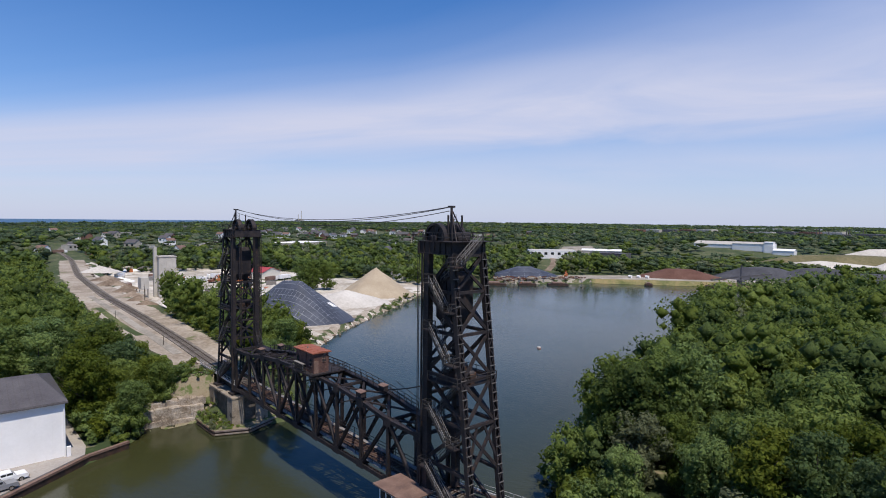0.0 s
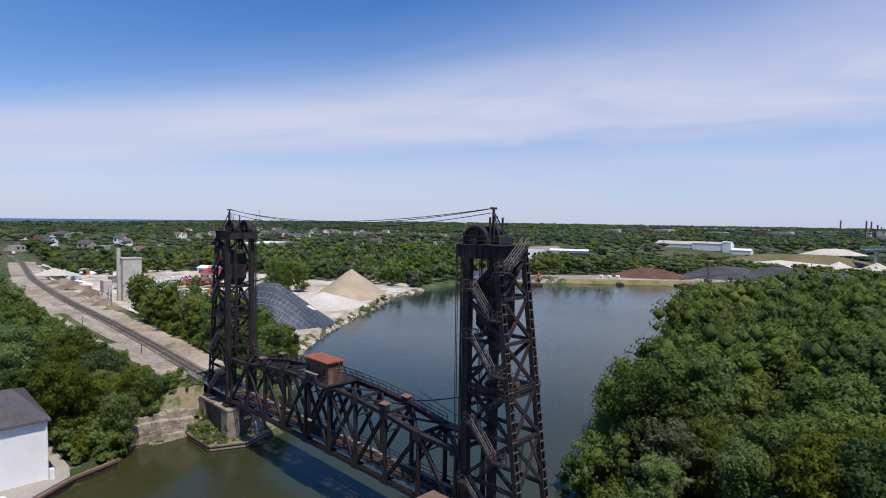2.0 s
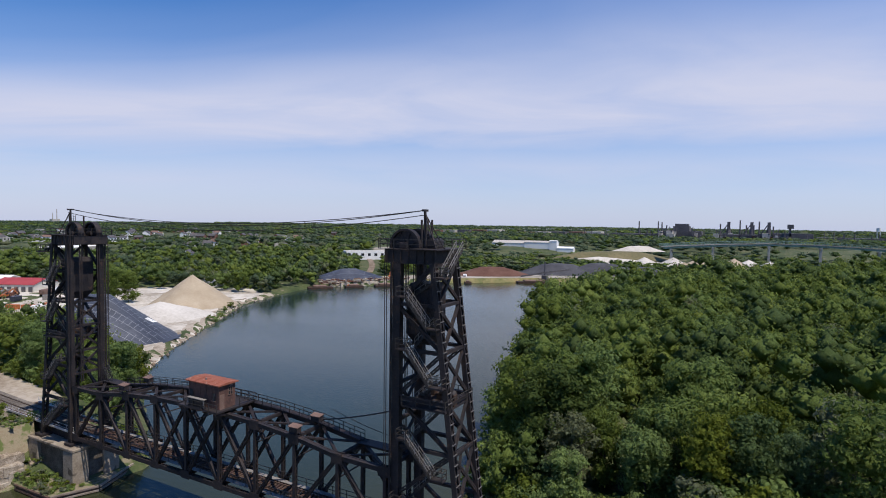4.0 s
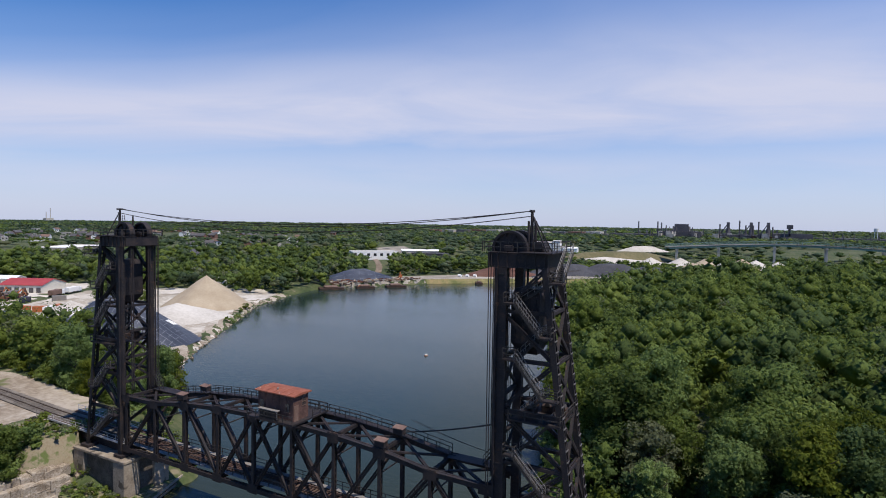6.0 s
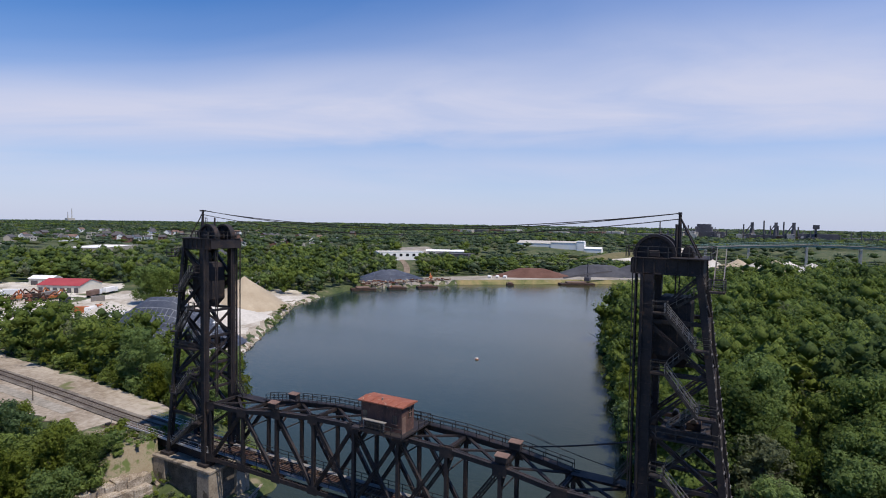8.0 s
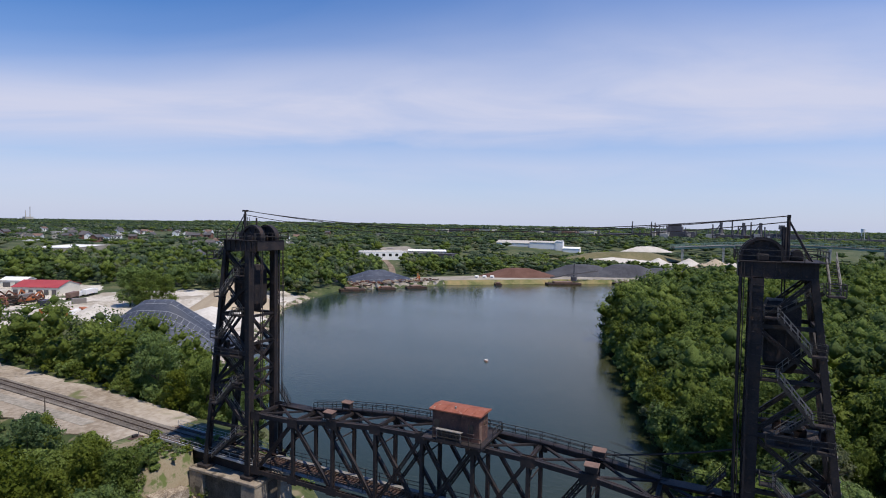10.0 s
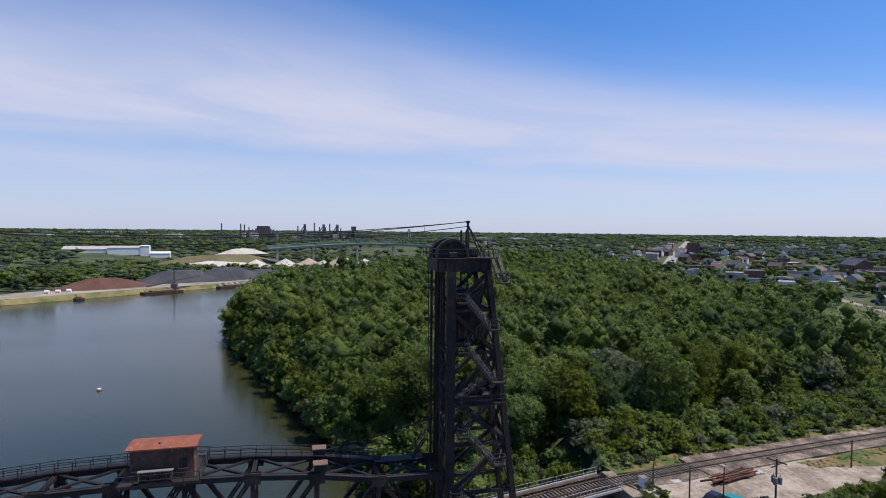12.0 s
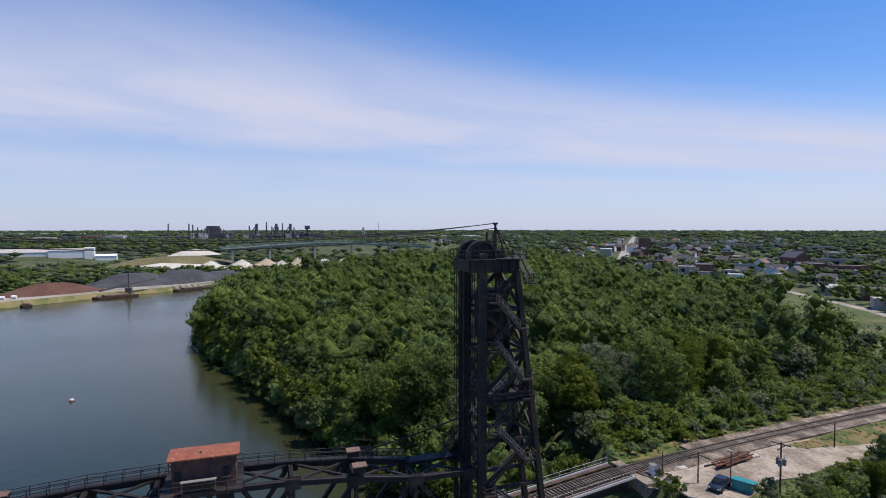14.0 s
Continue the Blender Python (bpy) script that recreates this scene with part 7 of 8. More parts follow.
building("warehouse", "long low warehouse with a white roof and tan wall", 310, 608, 32, 68, 36, 7.0, 7.0, TAN_WALL, WHITE_WALL, category="warehouse")
building("factory_hall", "white flat roofed works building among trees", 470, 372, -44, 46, 22, 7.5, 7.5, WHITE_WALL, PALE_CONCRETE, category="factory", windows=7)
building("factory_hall", "grey flat roofed works building among trees", 506, 326, -82, 34, 20, 6.5, 6.5, GREY_ROOF, GREY_ROOF, category="factory")
building("factory_hall", "pale long shed beside the works", 530, 352, -60, 40, 14, 5.5, 7.0, PALE_CONCRETE, WHITE_WALL, category="factory")
building("white_factory", "long low white factory hall with pitched roofs", 780, 330, 96, 66, 28, 4.5, 8, WHITE_WALL, PALE_CONCRETE, category="factory")
building("white_factory", "tall white factory block beside the long hall", 775, 290, 96, 44, 28, 8, 10, WHITE_WALL, PALE_CONCRETE, category="factory")
building("factory_tower", "white square factory tower block", 768, 270, 96, 10, 11, 12.5, 13.2, WHITE_WALL, WHITE_WALL, category="factory")
building("white_factory", "low white annex of the factory", 766, 252, 96, 22, 16, 5, 7, WHITE_WALL, WHITE_WALL, category="factory")
building("white_house", "small white gabled house by the shore trees", 246, 330, 20, 12, 8, 4.5, 6.5, WHITE_WALL, PALE_CONCRETE, category="house", windows=3)
# south town
building("brick_block", "tall brown brick town block", 612, -404, -37, 15, 15, 19, 19, BRICK, GREY_ROOF, category="building", windows=6)
building("church", "red brick church with a steep grey roof", 400, -412, -20, 24, 15, 9, 14, BRICK, GREY_ROOF, category="church", windows=5)
building("white_block", "white flat roofed shop block", 324, -259, -40, 12, 10, 7, 7, WHITE_WALL, PALE_CONCRETE, category="building", windows=4)
building("low_block", "long low grey commercial row with dark windows", 258, -270, -48, 34, 12, 4.4, 4.4, TAN_WALL, PALE_CONCRETE, category="building", windows=12)
building("low_block", "long low tan commercial row", 292, -262, -48, 20, 12, 5, 5, TAN_WALL, GREY_ROOF, category="building", windows=5)
building("blue_block", "pale blue low workshop", 271, -241, -45, 9, 8, 5, 5, surface("pale_blue_paint", [(0.3, 0.42, 0.5), (0.36, 0.48, 0.56)], 0.5, 3, 0.7), WHITE_WALL, category="building", windows=3)
building("concrete_block", "pale grey concrete store building", 196, -226, -50, 14, 10, 5.5, 5.5, PALE_CONCRETE, PALE_CONCRETE, category="building")
building("concrete_block", "dark brick store building", 226, -264, -50, 24, 12, 6.5, 6.5, BRICK, GREY_ROOF, category="building", windows=5)
mix_rng = random.Random(400)
kinds_ = []
for wl_, rf_, words in ((TAN_WALL, GREY_ROOF, "low tan town building with a dark flat roof"), (BRICK, GREY_ROOF, "low brick town building with a dark flat roof"), (TAN_WALL, PALE_CONCRETE, "low tan town building with a pale flat roof"), (PALE_CONCRETE, GREY_ROOF, "low grey town building with a dark flat roof"), (BRICK, PALE_CONCRETE, "low brick town building with a pale flat roof")):
    kinds_.append((wl_, rf_, words))
made_t = {}
spot = 0
while spot < 85:
    f, g = mix_rng.random() ** 1.3, mix_rng.uniform(-1, 1)
    x, y = 330 + f * 620 + g * 105 - 20, -285 - f * 490 - g * (-105) * 0.9
    if not inside(np.array([x]), np.array([y]), TOWN)[0] or dist_line(np.array([x]), np.array([y]), STREETS[0])[0] < 22:
        spot += 1
        continue
    k = spot % 5
    if k not in made_t:
        made_t[k] = building("town_building", kinds_[k][2], x, y, -38, 18, 12, 6.5, 6.5, kinds_[k][0], kinds_[k][1], category="building", group="town buildings", windows=2)
    else:
        o = copy_thing(made_t[k], pose(x, y, height1(x, y), 0, 0, mix_rng.choice((-38, 52))))
        o.scale = (mix_rng.uniform(0.7, 1.7), mix_rng.uniform(0.7, 1.3), mix_rng.uniform(0.8, 1.4))
    HOUSE_SPOTS.append((x, y))
    spot += 1
for i in range(20):
    f = (i // 2 + 1) / 11
    s = 1 if i % 2 else -1
    x, y = 530 + f * 620 + s * 13, -309 - f * 483 + s * 17
    building("shop", "two storey brick shop on the main street" if i % 3 == 0 else "pale flat roofed shop on the main street", x, y, -37.7, rng.uniform(14, 24), 14, 8.0, 8.0, (BRICK, TAN_WALL, WHITE_WALL)[i % 3], (GREY_ROOF, WHITE_WALL, PALE_CONCRETE)[i % 3], category="shop", group="main street shops", windows=5)
for nm, line, w, m, words in (("main_street", STREETS[0], 6.0, QUAY_PAVE, "straight pale main street running to the horizon"), ("side_street", STREETS[1], 5, ASPHALT, "town street between low buildings"), ("shore_road", STREETS[2], 2.6, SOIL, "gravel lane down to the far shore"), ("north_street", STREETS[3], 5, ASPHALT, "street through the northern suburb")):
    fine = [tuple(p) for p, d in smooth_line(line, 40)]
    sheet(nm, ribbon(fine, w), 0.35, m, words, "road", grid=60)
sheet("field", [(128, -96), (175, -122), (206, -152), (256, -234), (215, -228), (160, -182), (114, -130)], 0.06, GRASS, "open mown grass field by the town", "grass", grid=8)
sheet("field_lane", ribbon([(100, -128), (150, -185), (195, -214), (262, -246), (330, -285)], 3.2), 0.12, GRAVEL, "pale lane along the field", "road", grid=12)
sheet("south_yard", [(445, -185), (480, -215), (420, -262), (385, -225)], 0.15, GRAVEL, "bare pale yard in the town", "gravel", grid=20)
sheet("works_yard", [(455, 330), (472, 306), (560, 372), (640, 440), (600, 455), (530, 410)], 0.2, GRAVEL, "pale gravel yard beside the works", "gravel", grid=20, rag=2.0)
sheet("town_lot", [(437, -196), (446, -224), (364, -198), (330, -205), (292, -160), (338, -160)], 0.2, SOIL, "bare brown lot with rubble at the edge of the town", "gravel", grid=16, rag=2.0)
sheet("far_field", [(520, 250), (600, 190), (690, 240), (600, 310)], 0.2, DRY_GRASS, "yellow green field before the factory", "grass", grid=20)
LANDFILL = surface("brown_green_slope", [(0.08, 0.085, 0.035), (0.13, 0.115, 0.055), (0.20, 0.165, 0.09)], 0.03, 0.4, 0.95, 0, 0.4, 1.0)
heap("landfill_hill", 668, 170, 4, 92, 30, 17, LANDFILL, "long grassed landfill hill with a flat top", category="hill", turn=-0.75, seed=41, flat=0.45)
heap("stone_scarp", 612, 172, 4, 74, 13, 6.5, LIMESTONE, "pale stone scarp below the landfill", category="stockpile", turn=-0.85, seed=42)
heap("white_mound", 738, 152, 12, 34, 12, 10, LIMESTONE, "white covered stockpile on the hill", turn=-1.0, seed=43, flat=0.35)
for i, (x, y, r, h, m) in enumerate(((632, 128, 13, 6, LIMESTONE), (611, 97, 16, 8, LIMESTONE), (603, 73, 17, 9, SAND), (598, 58, 13, 7, LIMESTONE), (594, 42, 17, 10, SAND), (622, 12, 15, 7, LIMESTONE), (616, -10, 14, 8, LIMESTONE), (640, 30, 14, 7, LIMESTONE), (584, 84, 14, 5, SAND), (570, 20, 13, 5, LIMESTONE), (566, -12, 13, 5, LIMESTONE))):
    heap("aggregate_mound", x, y, 2.4, r * 1.4, r * 1.25, h + 2.5, m, "pale aggregate stockpile by the far channel", seed=50 + i)

# high road bridge
hb = thing("road_bridge", "long pale green high level road bridge on concrete piers", "bridge")
deck = [(684, 118, 20.6), (690, 108, 21.5), (706, 66, 24.0), (722, 11, 26.2), (734, -38, 25.6), (742, -90, 23.0), (748, -150, 19.0)]
for a, b in zip(deck, deck[1:]):
    a, b = Vector(a), Vector(b)
    part("deck_slab", beam(B(), a, b, 12, 0.5), STEEL_GREY, hb)
    n = Vector((-(b - a).y, (b - a).x, 0)).normalized()
    for s in (-1, 1):
        part("girder", beam(B(), a + n * s * 5 - Vector((0, 0, 1.3)), b + n * s * 5 - Vector((0, 0, 1.3)), 0.6, 1.9), GREEN_STEEL, hb)
        bm = B()
        for h in (1.4, 3.2):
            beam(bm, a + n * s * 5.8 + Vector((0, 0, h)), b + n * s * 5.8 + Vector((0, 0, h)), 0.3, 0.3)
        for k in range(12):
            q = a.lerp(b, k / 12) + n * s * 5.8
            beam(bm, q, q + Vector((0, 0, 3.2)), 0.35, 0.35)
        part("fence", bm, GREEN_STEEL, hb)
for i in (1, 2, 3, 4, 5):
    x, y, z = deck[i]
    pr = part("pier", box(B(), x - 5, x + 5, y - 1.5, y + 1.5, -1, 2), PALE_CONCRETE, hb)
    for dx in (-3.6, 3.6):
        part("column", box(B(), x + dx - 1.1, x + dx + 1.1, y - 1.1, y + 1.1, 2, z - 4.2), PALE_CONCRETE, pr)
    part("crosshead", box(B(), x - 6, x + 6, y - 1.3, y + 1.3, z - 4.4, z - 2.8), PALE_CONCRETE, pr)

# steel works on the skyline
mill = thing("steel_works", "dark steel works with furnaces and stacks on the skyline", "steel works", at=(1400, 58, 13))
mill.scale = (1, 1.02, 1.1)


def block(nm, x0, x1, y0, y1, z0, z1, m=None):
    return part(nm, box(B(), x0, x1, y0, y1, z0, z1), m or MILL, mill)


for (x0, x1, y0, y1, z1) in ((-10, 30, 91, 125, 28), (-20, 40, 66, 150, 18), (-5, 40, 95, 150, 14), (-10, 40, -60, 30, 13), (0, 40, -140, -70, 17), (-10, 30, 150, 260, 11), (20, 60, -300, -150, 10)):
    block("hall", x0, x1, y0, y1, 0, z1)
block("upper_hall", 0, 22, 94, 122, 28, 33)
for y in (140, 150, 158, -8, -20, -34, -44, 30, 200, -70):
    part("chimney", tube(B(), (5, y, 0), (5, y, 30 + (y % 7) * 1.9), 1.7, 1.4, 10), MILL, mill)
for y in (14, -30, -62):
    f = part("blast_furnace", tube(B(), (8, y, 0), (8, y, 26), 6.5, 4.0, 12), MILL, mill)
    part("top_gear", box(B(), 4, 12, y - 3, y + 3, 26, 38), MILL, f)
    part("skip_bridge", beam(B(), (8, y, 36), (8, y + 22, 4), 2.0, 2.0), MILL, f)
mr = random.Random(140)
for c0, c1, n_, top in ((62, 152, 26, 20), (-110, 40, 34, 17), (40, 66, 8, 10), (152, 330, 22, 9), (-330, -110, 30, 9)):
    for i in range(n_):
        y, d, w = mr.uniform(c0, c1), mr.uniform(-60, 50), mr.uniform(4, 16)
        h = mr.uniform(0.4, 1.0) * top
        b_ = block("hall", d, d + mr.uniform(8, 24), y, y + w, 0, h, mr.choice((MILL, MILL, MILL, STEEL_RUST, PALE_CONCRETE)))
        if mr.random() < 0.4:
            part("chimney", tube(B(), (d + 3, y + w / 2, h), (d + 3, y + w / 2, h + mr.uniform(5, 16)), 1.0, 0.8, 8), MILL, b_)
        elif mr.random() < 0.5:
            part("gallery", beam(B(), (d, y, h * 0.9), (d + 6, y + mr.uniform(14, 30), h * mr.uniform(0.5, 1.3)), 1.8, 1.8), MILL, b_)
block("water_tower_leg", 0, 3, -102, -99, 0, 26)
block("tank", -4, 7, -106, -95, 26, 34)
for k in range(12):
    y = 250 + k * 45
    part("long_shed", box(B(), 40, 80, y, y + 36, 0, 8 + (k * 5) % 6), (MILL, PALE_CONCRETE, BRICK)[k % 3], mill)
for k in range(9):
    y = -330 - k * 48
    part("long_shed", box(B(), 60, 110, y, y + 38, 0, 7 + (k * 3) % 6), (PALE_CONCRETE, MILL, WHITE_WALL)[k % 3], mill)
building("far_plant", "long white plant buildings on the skyline", 2500, 900, 110, 420, 60, 11, 11, WHITE_WALL, PALE_CONCRETE, category="factory")
building("far_plant", "long white plant buildings on the skyline", 2450, 480, 100, 260, 50, 9, 9, WHITE_WALL, PALE_CONCRETE, category="factory")
for (x, y, h) in ((1900, -330, 52), (2600, -700, 48)):
    m = thing("radio_mast", "thin steel lattice mast on the skyline", "mast", at=(x, y, 10))
    part("lattice", beam(B(), (0, 0, 0), (0, 0, h), 0.9, 0.9), STEEL_GREY, m)
wt2 = thing("water_tower", "pale water tower above the trees", "water tower", at=(1750, -250, 10))
part("tank", tube(B(), (0, 0, 28), (0, 0, 36), 5, 5, 14), WHITE_WALL, wt2)
for dx, dy in ((-3, -3), (3, -3), (3, 3), (-3, 3)):
    part("leg", beam(B(), (dx, dy, 0), (dx, dy, 28), 0.7, 0.7), WHITE_WALL, wt2)
ps = thing("power_station", "distant power station chimney and hall on the lake shore", "power station", at=(1965, 3845, 10))
part("hall", box(B(), -22, 22, -16, 16, 0, 22), PALE_CONCRETE, ps)
for dx in (-12, 12):
    part("chimney", tube(B(), (dx, 0, 10), (dx, 0, 84 if dx > 0 else 60), 2.6, 1.9, 10), PALE_CONCRETE, ps)

LAKE = [(-4900, 1900), (-300, 2250), (300, 2500), (900, 2950), (1500, 3700), (2300, 4890), (-4900, 4890)]
sheet("lake", LAKE, 0.0, surface("lake_blue_water", [(0.055, 0.115, 0.20), (0.07, 0.135, 0.225)], 0.002, 0.02, 0.6, 0, 0.0, spec=0.2), "flat blue lake reaching the horizon", "water", flat=13.0, grid=400)

# far woods, thinning into clumps

rng = random.Random(9)
npr = np.random.default_rng(10)


def far_ring(r0, r1, gap, h, rad, leaf):
    out = []
    for x, y in scatter([(-60 if r1 < 500 else -0.35 * r1, -0.95 * r1), (r1, -0.95 * r1), (r1, 1.05 * r1), (-0.35 * r1, 1.05 * r1)], gap, int(gap * 10)):
        d = math.hypot(x, y - 40)
        if not r0 <= d < r1 or (x < -60 and y < 500):
            continue
        if noise.noise((x / 190, y / 190, 3.3)) < -0.33 and d > 760:
            continue
        out.append((x, y))
    a = np.array(out)
    bad = inside(a[:, 0], a[:, 1], RIVER) | inside(a[:, 0], a[:, 1], WOODS) | inside(a[:, 0], a[:, 1], NW_WOODS) | inside(a[:, 0], a[:, 1], N_WOODS) | inside(a[:, 0], a[:, 1], LAKE) | inside(a[:, 0], a[:, 1], QUAY)
    for c in CLEAR:
        bad |= inside(a[:, 0], a[:, 1], c)
    for cx, cy, r in CLEAR_SPOTS:
        bad |= np.hypot(a[:, 0] - cx, a[:, 1] - cy) < r
    for line, w in [(s, 17 if s is STREETS[0] else 11) for s in STREETS] + [(TRACK_N, 16), (TRACK_S, 14), ([p[:2] for p in deck], 5)]:
        bad |= dist_line(a[:, 0], a[:, 1], line) < w
    bad |= (dist_line(a[:, 0], a[:, 1], RIVER + RIVER[:1]) < 4)
    for hx, hy in HOUSE_SPOTS:
        bad |= ((a[:, 0] - hx) ** 2 + (a[:, 1] - hy) ** 2 < (11 + rad * 0.3) ** 2)
    a = a[~bad]
    z = height(a[:, 0], a[:, 1])
    # beyond 620 m mostly the last leaf colour, tinted blue for haze
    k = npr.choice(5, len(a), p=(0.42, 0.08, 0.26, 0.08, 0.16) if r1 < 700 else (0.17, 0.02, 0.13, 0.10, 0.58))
    town = inside(a[:, 0], a[:, 1], TOWN) | inside(a[:, 0], a[:, 1], SUBURB)
    keep = ~town | (npr.random(len(a)) < 0.58)
    a, z, k, town = a[keep], z[keep], k[keep], town[keep]
    shore = (a[:, 1] > 1100) & (dist_line(a[:, 0], a[:, 1], LAKE + LAKE[:1]) < 1300)
    hh, rr = npr.uniform(0.7, 1.2, len(a)) * h * np.where(town, np.where(a[:, 1] > 0, 0.62, 0.8), 1.0) * np.where(shore, 0.45, 1.0) * np.where(np.hypot(a[:, 0] - 590, a[:, 1] - 90) < 230, 0.6, 1.0), npr.uniform(0.75, 1.25, len(a)) * rad
    return [tuple(r) for r in np.stack([a[:, 0], a[:, 1], z, hh, rr, np.full(len(a), leaf), k, npr.uniform(0.2, 0.7, len(a))], -1)]


woods("near_woods", far_ring(150, 300, 8.0, 11.5, 5.4, 0.6), 10, 230, "mixed green woods round the river", 60, 0.62)
woods("middle_woods", far_ring(300, 450, 8.4, 11.5, 6.2, 0.8), 7, 84, "mixed green woods beyond the river", 64, 0.78)
woods("outer_woods", far_ring(450, 620, 10.5, 11.5, 7.0, 0.95), 6, 56, "mixed green woods beyond the river yards", 61, 0.88)
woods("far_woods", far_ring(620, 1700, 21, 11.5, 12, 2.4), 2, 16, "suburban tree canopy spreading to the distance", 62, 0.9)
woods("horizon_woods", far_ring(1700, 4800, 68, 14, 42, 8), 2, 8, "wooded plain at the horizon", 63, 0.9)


# ---------------------------------------------------------------- south lot
def pole(x, y, h, label, r=0.14, name="utility_pole", group="poles by the south track"):
    th = thing(name, label, "pole", group, at=(x, y, height1(x, y) - 0.3))
    part("shaft", tube(B(), (0, 0, 0), (0, 0, h + 0.3), r, r * 0.7, 9), WOOD_POLE, th)
    return th


tp = pole(44.4, 24.0, 8.2, "brown wooden utility pole with crossarms and transformers")
for z, t_ in ((8.2, 20), (7.7, 110)):
    a = radians(t_)
    part("crossarm", beam(B(), (-1.2 * math.cos(a), -1.2 * math.sin(a), z), (1.2 * math.cos(a), 1.2 * math.sin(a), z), 0.12, 0.14), WOOD_POLE, tp)
for k in range(3):
    a = k * 2.1
    tr = part("transformer", tube(B(), (0.42 * math.cos(a), 0.42 * math.sin(a), 5.4), (0.42 * math.cos(a), 0.42 * math.sin(a), 6.25), 0.26, n=12), STEEL_GREY, tp, "grey transformer can")
    part("bushing", tube(B(), (0.42 * math.cos(a), 0.42 * math.sin(a), 6.25), (0.42 * math.cos(a), 0.42 * math.sin(a), 6.55), 0.06), PALE_CONCRETE, tr)
lp = pole(49.2, 27.4, 5.6, "slim pole with a pale lamp head", 0.1, "lamp_pole")
part("lamp_head", box(B(), -0.1, 0.7, -0.15, 0.15, 5.75, 5.95, 0.05), PALE_CONCRETE, lp)
pole(52.3, 30.1, 4.6, "short brown post beside the track", 0.11)
pole(55.9, 33.2, 3.6, "short brown post beside the track", 0.11)
pole(55.6, -1.0, 4.4, "brown post on the grass beside the track", 0.12)
cab = thing("signal_cabinet", "pale grey signal cabinet beside the abutment", "cabinet", at=(56.5, 34.3, height1(56.5, 34.3)))
part("body", box(B(), -0.5, 0.5, -0.45, 0.45, -1.0, 1.45, 0.04), WHITE_WALL, cab)
part("cap", box(B(), -0.56, 0.56, -0.5, 0.5, 1.45, 1.55), STEEL_GREY, cab)
slab = solid("concrete_slab", box(B(), 56.4, 57.4, 28.0, 29.4, height1(57, 29) - 0.2, height1(57, 29) + 0.25, 0.05), PALE_CONCRETE, "pale concrete slab lying on the ballast edge", "slab")
dm = thing("dumpster", "teal painted steel dumpster on the gravel lot", "dumpster", at=(48.6, 25.6, 9.22))
dm.rotation_euler = (0, 0, radians(28))
dm.scale = (0.78, 0.78, 0.85)
bm = B()
v0 = [bm.verts.new(p) for p in ((-1.6, -1.0, 0.15), (1.6, -1.0, 0.15), (1.6, 1.0, 0.15), (-1.6, 1.0, 0.15))]
v1 = [bm.verts.new(p) for p in ((-1.9, -1.15, 1.5), (1.9, -1.15, 1.5), (1.9, 1.15, 1.75), (-1.9, 1.15, 1.75))]
bm.faces.new(v0[::-1])
bm.faces.new(v1)
for i in range(4):
    bm.faces.new((v0[i], v0[(i + 1) % 4], v1[(i + 1) % 4], v1[i]))
part("bin", bm, TEAL, dm)
for k in (-1.2, 0, 1.2):
    part("rib", box(B(), k - 0.06, k + 0.06, -1.2, -1.02, 0.2, 1.45), TEAL, dm)
part("lid", beam(B(), (-1.95, 0, 1.68), (1.95, 0, 1.68), 2.4, 0.06, (0, -0.11, 1)), TEAL, dm)


def hatchback(x, y, turn, paint, label):
    th = thing("car", label, "car", at=(x, y, height1(x, y) + 0.06))
    th.rotation_euler = (0, 0, radians(turn))
    bm = B()
    prof = [(-2.1, 0.35), (2.1, 0.35), (2.15, 0.7), (1.9, 0.88), (1.0, 0.98), (-1.95, 1.0), (-2.15, 0.75)]
    a = [bm.verts.new((px, -0.88, pz)) for px, pz in prof]
    b = [bm.verts.new((px, 0.88, pz)) for px, pz in prof]
    bm.faces.new(a)
    bm.faces.new(b[::-1])
    for i in range(len(prof)):
        j = (i + 1) % len(prof)
        bm.faces.new((a[i], b[i], b[j], a[j]))
    bmesh.ops.bevel(bm, geom=bm.edges[:], offset=0.13, segments=3, affect="EDGES", profile=0.5)
    part("body", bm, paint, th, smooth=True)
    bm = B()
    prof = [(-1.9, 0.98, 0.85), (1.05, 0.97, 0.85), (0.35, 1.48, 0.7), (-1.3, 1.5, 0.7)]
    a = [bm.verts.new((px, -w, pz)) for px, pz, w in prof]
    b = [bm.verts.new((px, w, pz)) for px, pz, w in prof]
    bm.faces.new(a)
    bm.faces.new(b[::-1])
    for i in range(4):
        j = (i + 1) % 4
        bm.faces.new((a[i], b[i], b[j], a[j]))
    bmesh.ops.bevel(bm, geom=bm.edges[:], offset=0.1, segments=2, affect="EDGES", profile=0.5)
    part("glasshouse", bm, WINDOW, th, smooth=True)
    part("roof", box(B(), -1.2, 0.25, -0.62, 0.62, 1.47, 1.54, 0.04), paint, th)
    for s in (-1, 1):
        part("door_pillar", beam(B(), (-0.35, s * 0.86, 0.97), (-0.35, s * 0.70, 1.48), 0.1, 0.05), paint, th)
        part("headlight", box(B(), 2.0, 2.13, s * 0.62 - 0.16, s * 0.62 + 0.16, 0.62, 0.76, 0.03), WHITE_WALL, th)
        part("tail_light", box(B(), -2.16, -2.05, s * 0.66 - 0.12, s * 0.66 + 0.12, 0.66, 0.82, 0.03), RUST, th)
    for px in (-1.35, 1.35):
        for s in (-1, 1):
            part("wheel", tube(B(), (px, s * 0.7, 0.32), (px, s * 0.9, 0.32), 0.32, n=14), RUBBER, th)
    return th


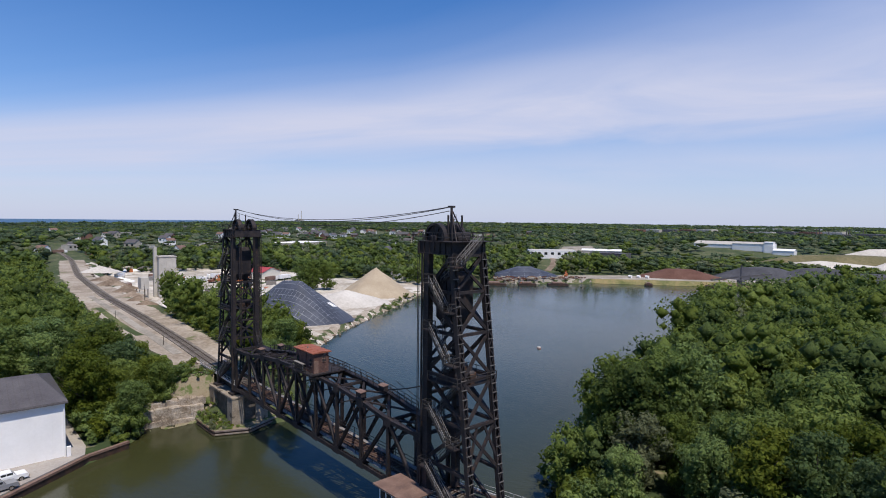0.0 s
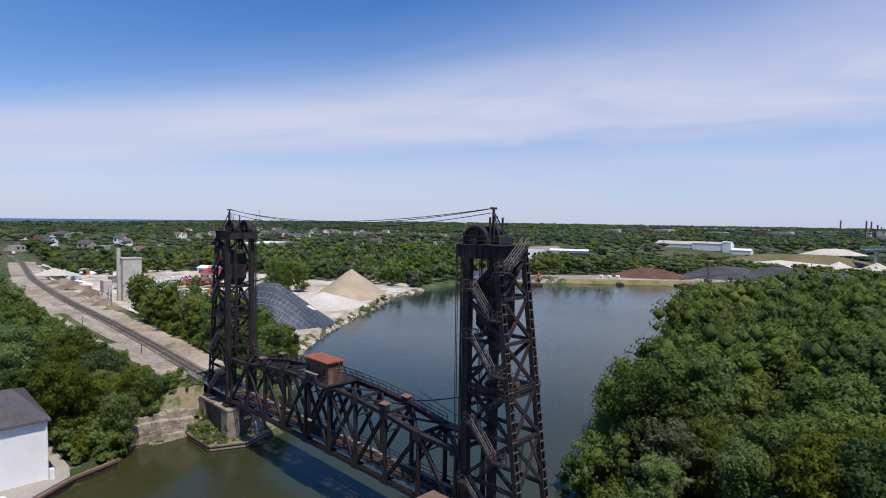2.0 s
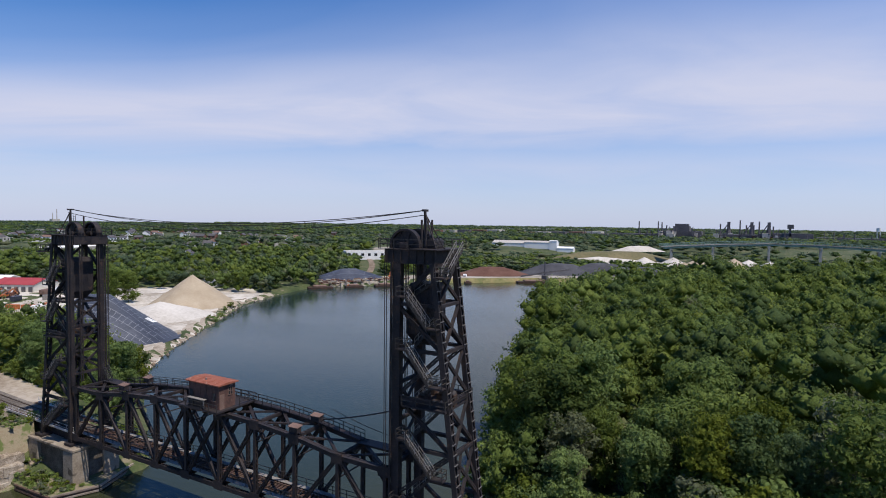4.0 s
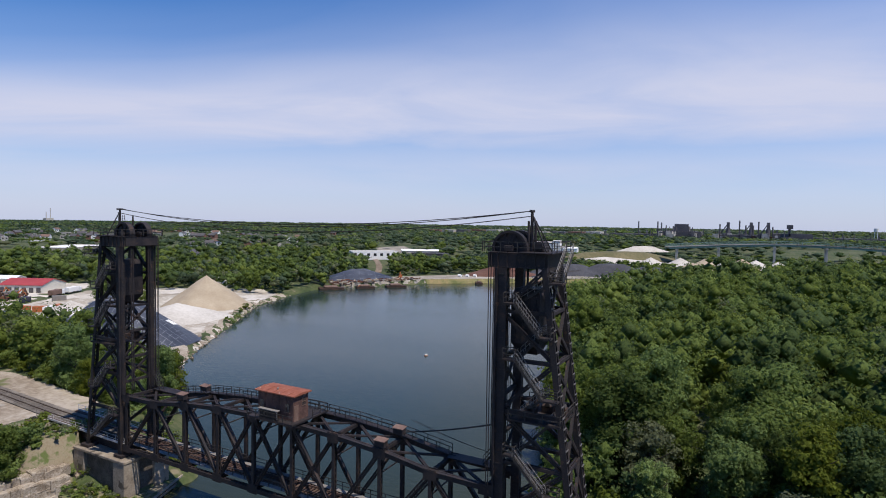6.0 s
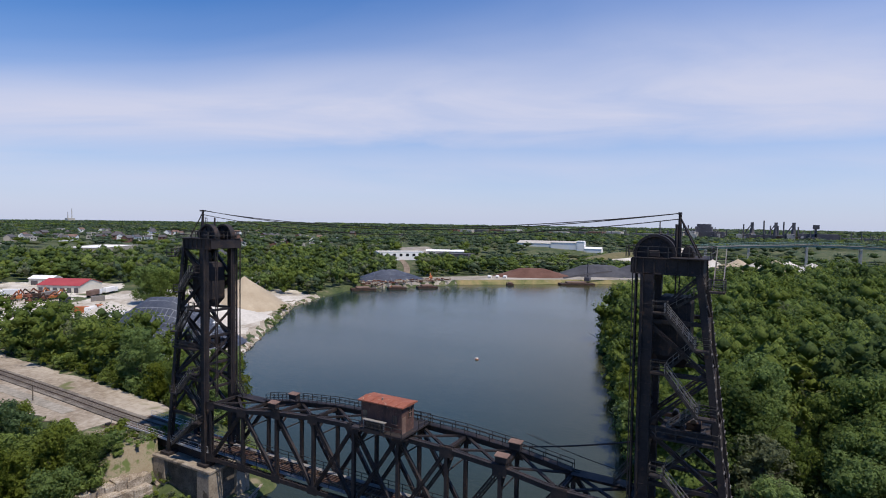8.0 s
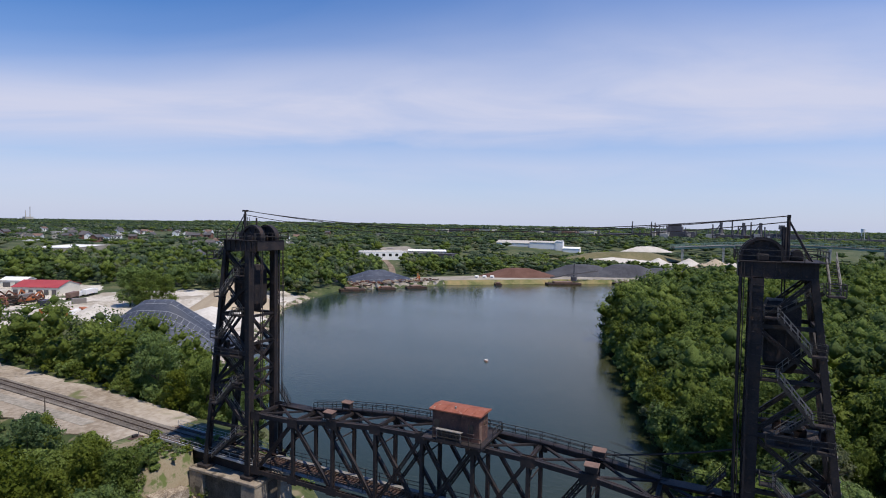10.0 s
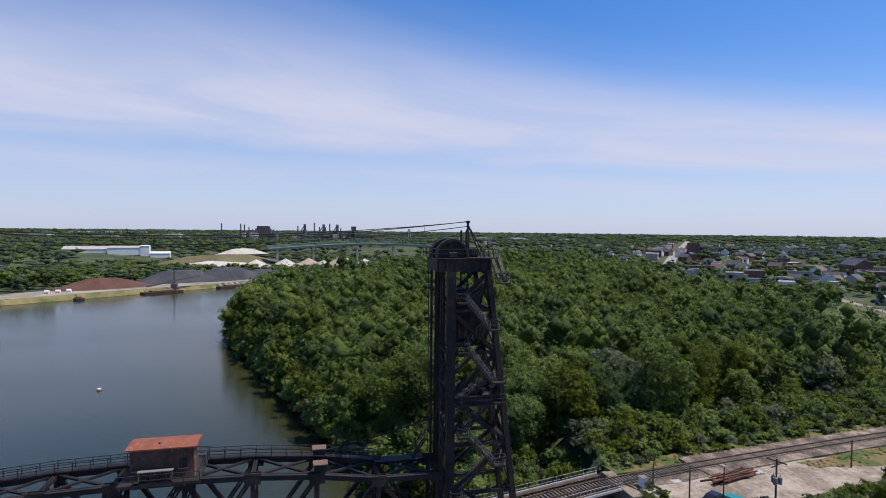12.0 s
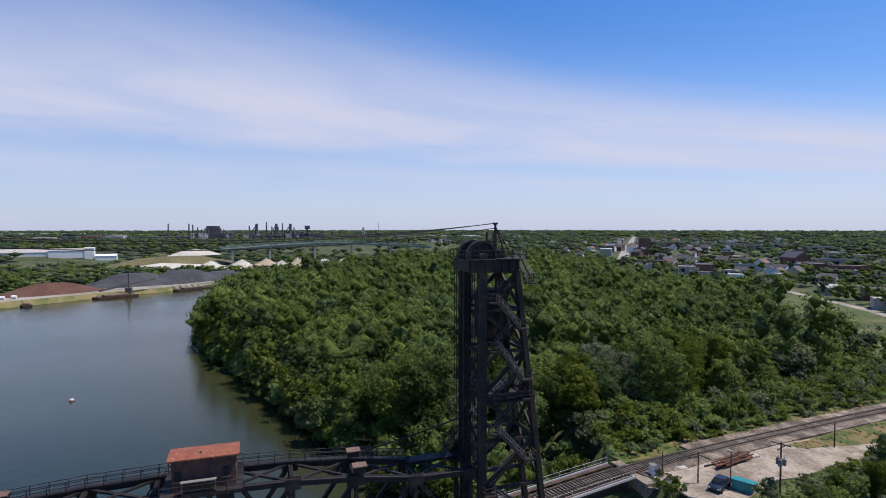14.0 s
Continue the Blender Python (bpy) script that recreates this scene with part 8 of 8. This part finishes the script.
hatchback(50.2, 28.3, 115, CAR_DARK, "dark blue car parked beside the dumpster")
lg = thing("scrap_pile", "pile of rusty rails and beams on the gravel", "scrap pile")
rng = random.Random(12)
for i in range(34):
    a = radians(103 + rng.uniform(-9, 9))
    x, y, z = 56.0 + rng.uniform(-0.7, 0.7), 20.0 + rng.uniform(-1.8, 1.8), 9.36 + 0.024 * i
    l = rng.uniform(2.2, 3.8)
    part("beam", beam(B(), (x - l * math.cos(a), y - l * math.sin(a), z), (x + l * math.cos(a), y + l * math.sin(a), z + rng.uniform(-0.1, 0.15)), 0.17, 0.16), (STEEL_RUST, RUST, RUST)[i % 3], lg)
for i in range(3):
    part("pale_block", box(B(), 56.2, 57.2, 14.2 + i * 0.8, 15.0 + i * 0.8, 9.2, 9.75, 0.08), PALE_CONCRETE, lg)
sheet("lot_grass", [(58.2, 6), (59.8, -4), (61.2, -18), (62, -40), (55, -36), (54.6, -8), (56.6, 4)], 0.17, VERGE, "rough yellow grass beside the gravel lot", "grass", grid=3.0, rag=0.4)
sheet("track_verge", ribbon([(63.0, 36), (64.5, 23), (66.8, 3), (69.0, -23), (70.8, -60), (68.8, -110)], 1.7), 0.05, VERGE, "dry grass verge between track and woods", "grass", grid=3.0, rag=0.4)
sheet("under_bank", [(60, 47), (70, 55), (76, 60), (75, 44), (66, 38), (60, 38)], 0.06, GRASS, "grassy bank beside the south abutment", "grass")
sheet("bank_path", [(66, 41), (70, 43), (71, 52), (68, 54)], 0.12, GRAVEL, "bare sandy path down the bank", "path")
rng = random.Random(31)
for i in range(10):
    bush(rng.choice((0, 1, 2)), rng.uniform(50.5, 56), rng.uniform(33, 37), rng.uniform(0.35, 0.6), "bushes by the lot")
for x, y in scatter([(34, -24), (50.6, -8), (49.4, 8), (48.0, 19), (46.4, 25), (42, 28), (34, 14)], 3.0, 32):
    near = x > 45.5 + 0.1 * (20 - y)
    bush(rng.choice((0, 1, 2)), x, y, rng.uniform(0.3, 0.55) if near else rng.uniform(0.6, 1.1), "bushes by the lot")
tree(6, 174, 305, 1.1, "trees of the stone yard")
tree(0, 167, 309, 1.2, "trees of the stone yard")
tree(6, 165, 318, 1.35, "trees of the stone yard")
tree(0, 172, 320, 1.15, "trees of the stone yard")
for x, y, k, sc in ((45, 3, 2, 0.42), (43.4, -3, 7, 0.5), (43, -14, 0, 0.62), (39, 4, 2, 0.5), (46, -20, 2, 0.55), (42, 9, 6, 0.36)):
    tree(k, x, y, sc, "trees by the lot")
sheet("lot_brush", [(47.2, 25), (49.0, 18), (50.0, 8), (51.2, -4), (52.8, -22), (34, -26), (34, 16), (43, 29)], 0.1, GRASS, "rough green grass below the lot", "grass")

# gatekeeper's cabin by the south tower
gh = thing("control_cabin", "small cabin with a flat brown roof beside the south tower", "cabin")
part("wall", box(B(), 46.9, 50.2, 62.6, 68.2, 6.7, 10.2), WHITE_WALL, gh)
part("roof", box(B(), 46.3, 50.8, 62.0, 68.9, 10.2, 10.42, 0.04), ROOF_BROWN, gh, "sun-bleached brown flat roof")
for k in range(4):
    part("window", box(B(), 46.86, 46.92, 63.0 + k * 1.3, 64.0 + k * 1.3, 8.4, 9.7), WINDOW, gh)
    part("window", box(B(), 47.15 + k * 0.78, 47.75 + k * 0.78, 68.18, 68.24, 8.4, 9.7), WINDOW, gh)
part("deck", box(B(), 46.2, 51.0, 61.8, 69.0, 6.5, 6.7), STEEL_GREY, gh)
for dx in (46.6, 50.4):
    for yy in (62.3, 68.5):
        part("post", box(B(), dx - 0.15, dx + 0.15, yy - 0.15, yy + 0.15, -2, 6.5), STEEL, gh)
# small trackside pieces on the north side
sw = thing("switch_stand", "dark switch machine on a timber base by the track", "switch machine", at=(50.3, 152.2, height1(50.3, 152.2)))
part("base", box(B(), -1.1, 1.1, -0.6, 0.6, -0.2, 0.25), TIMBER, sw)
part("motor", box(B(), -0.5, 0.4, -0.25, 0.25, 0.25, 0.7, 0.06), STEEL, sw)
part("mast", tube(B(), (0.6, 0, 0.2), (0.6, 0, 1.9), 0.06), STEEL_GREY, sw)
for x, y in ((50.6, 178), (49.5, 232), (66, 262), (75, 300)):
    pole(x, y, 7.5 if y > 240 else 3.0, "slender wooden line pole by the track", 0.11, "line_pole", "line poles")
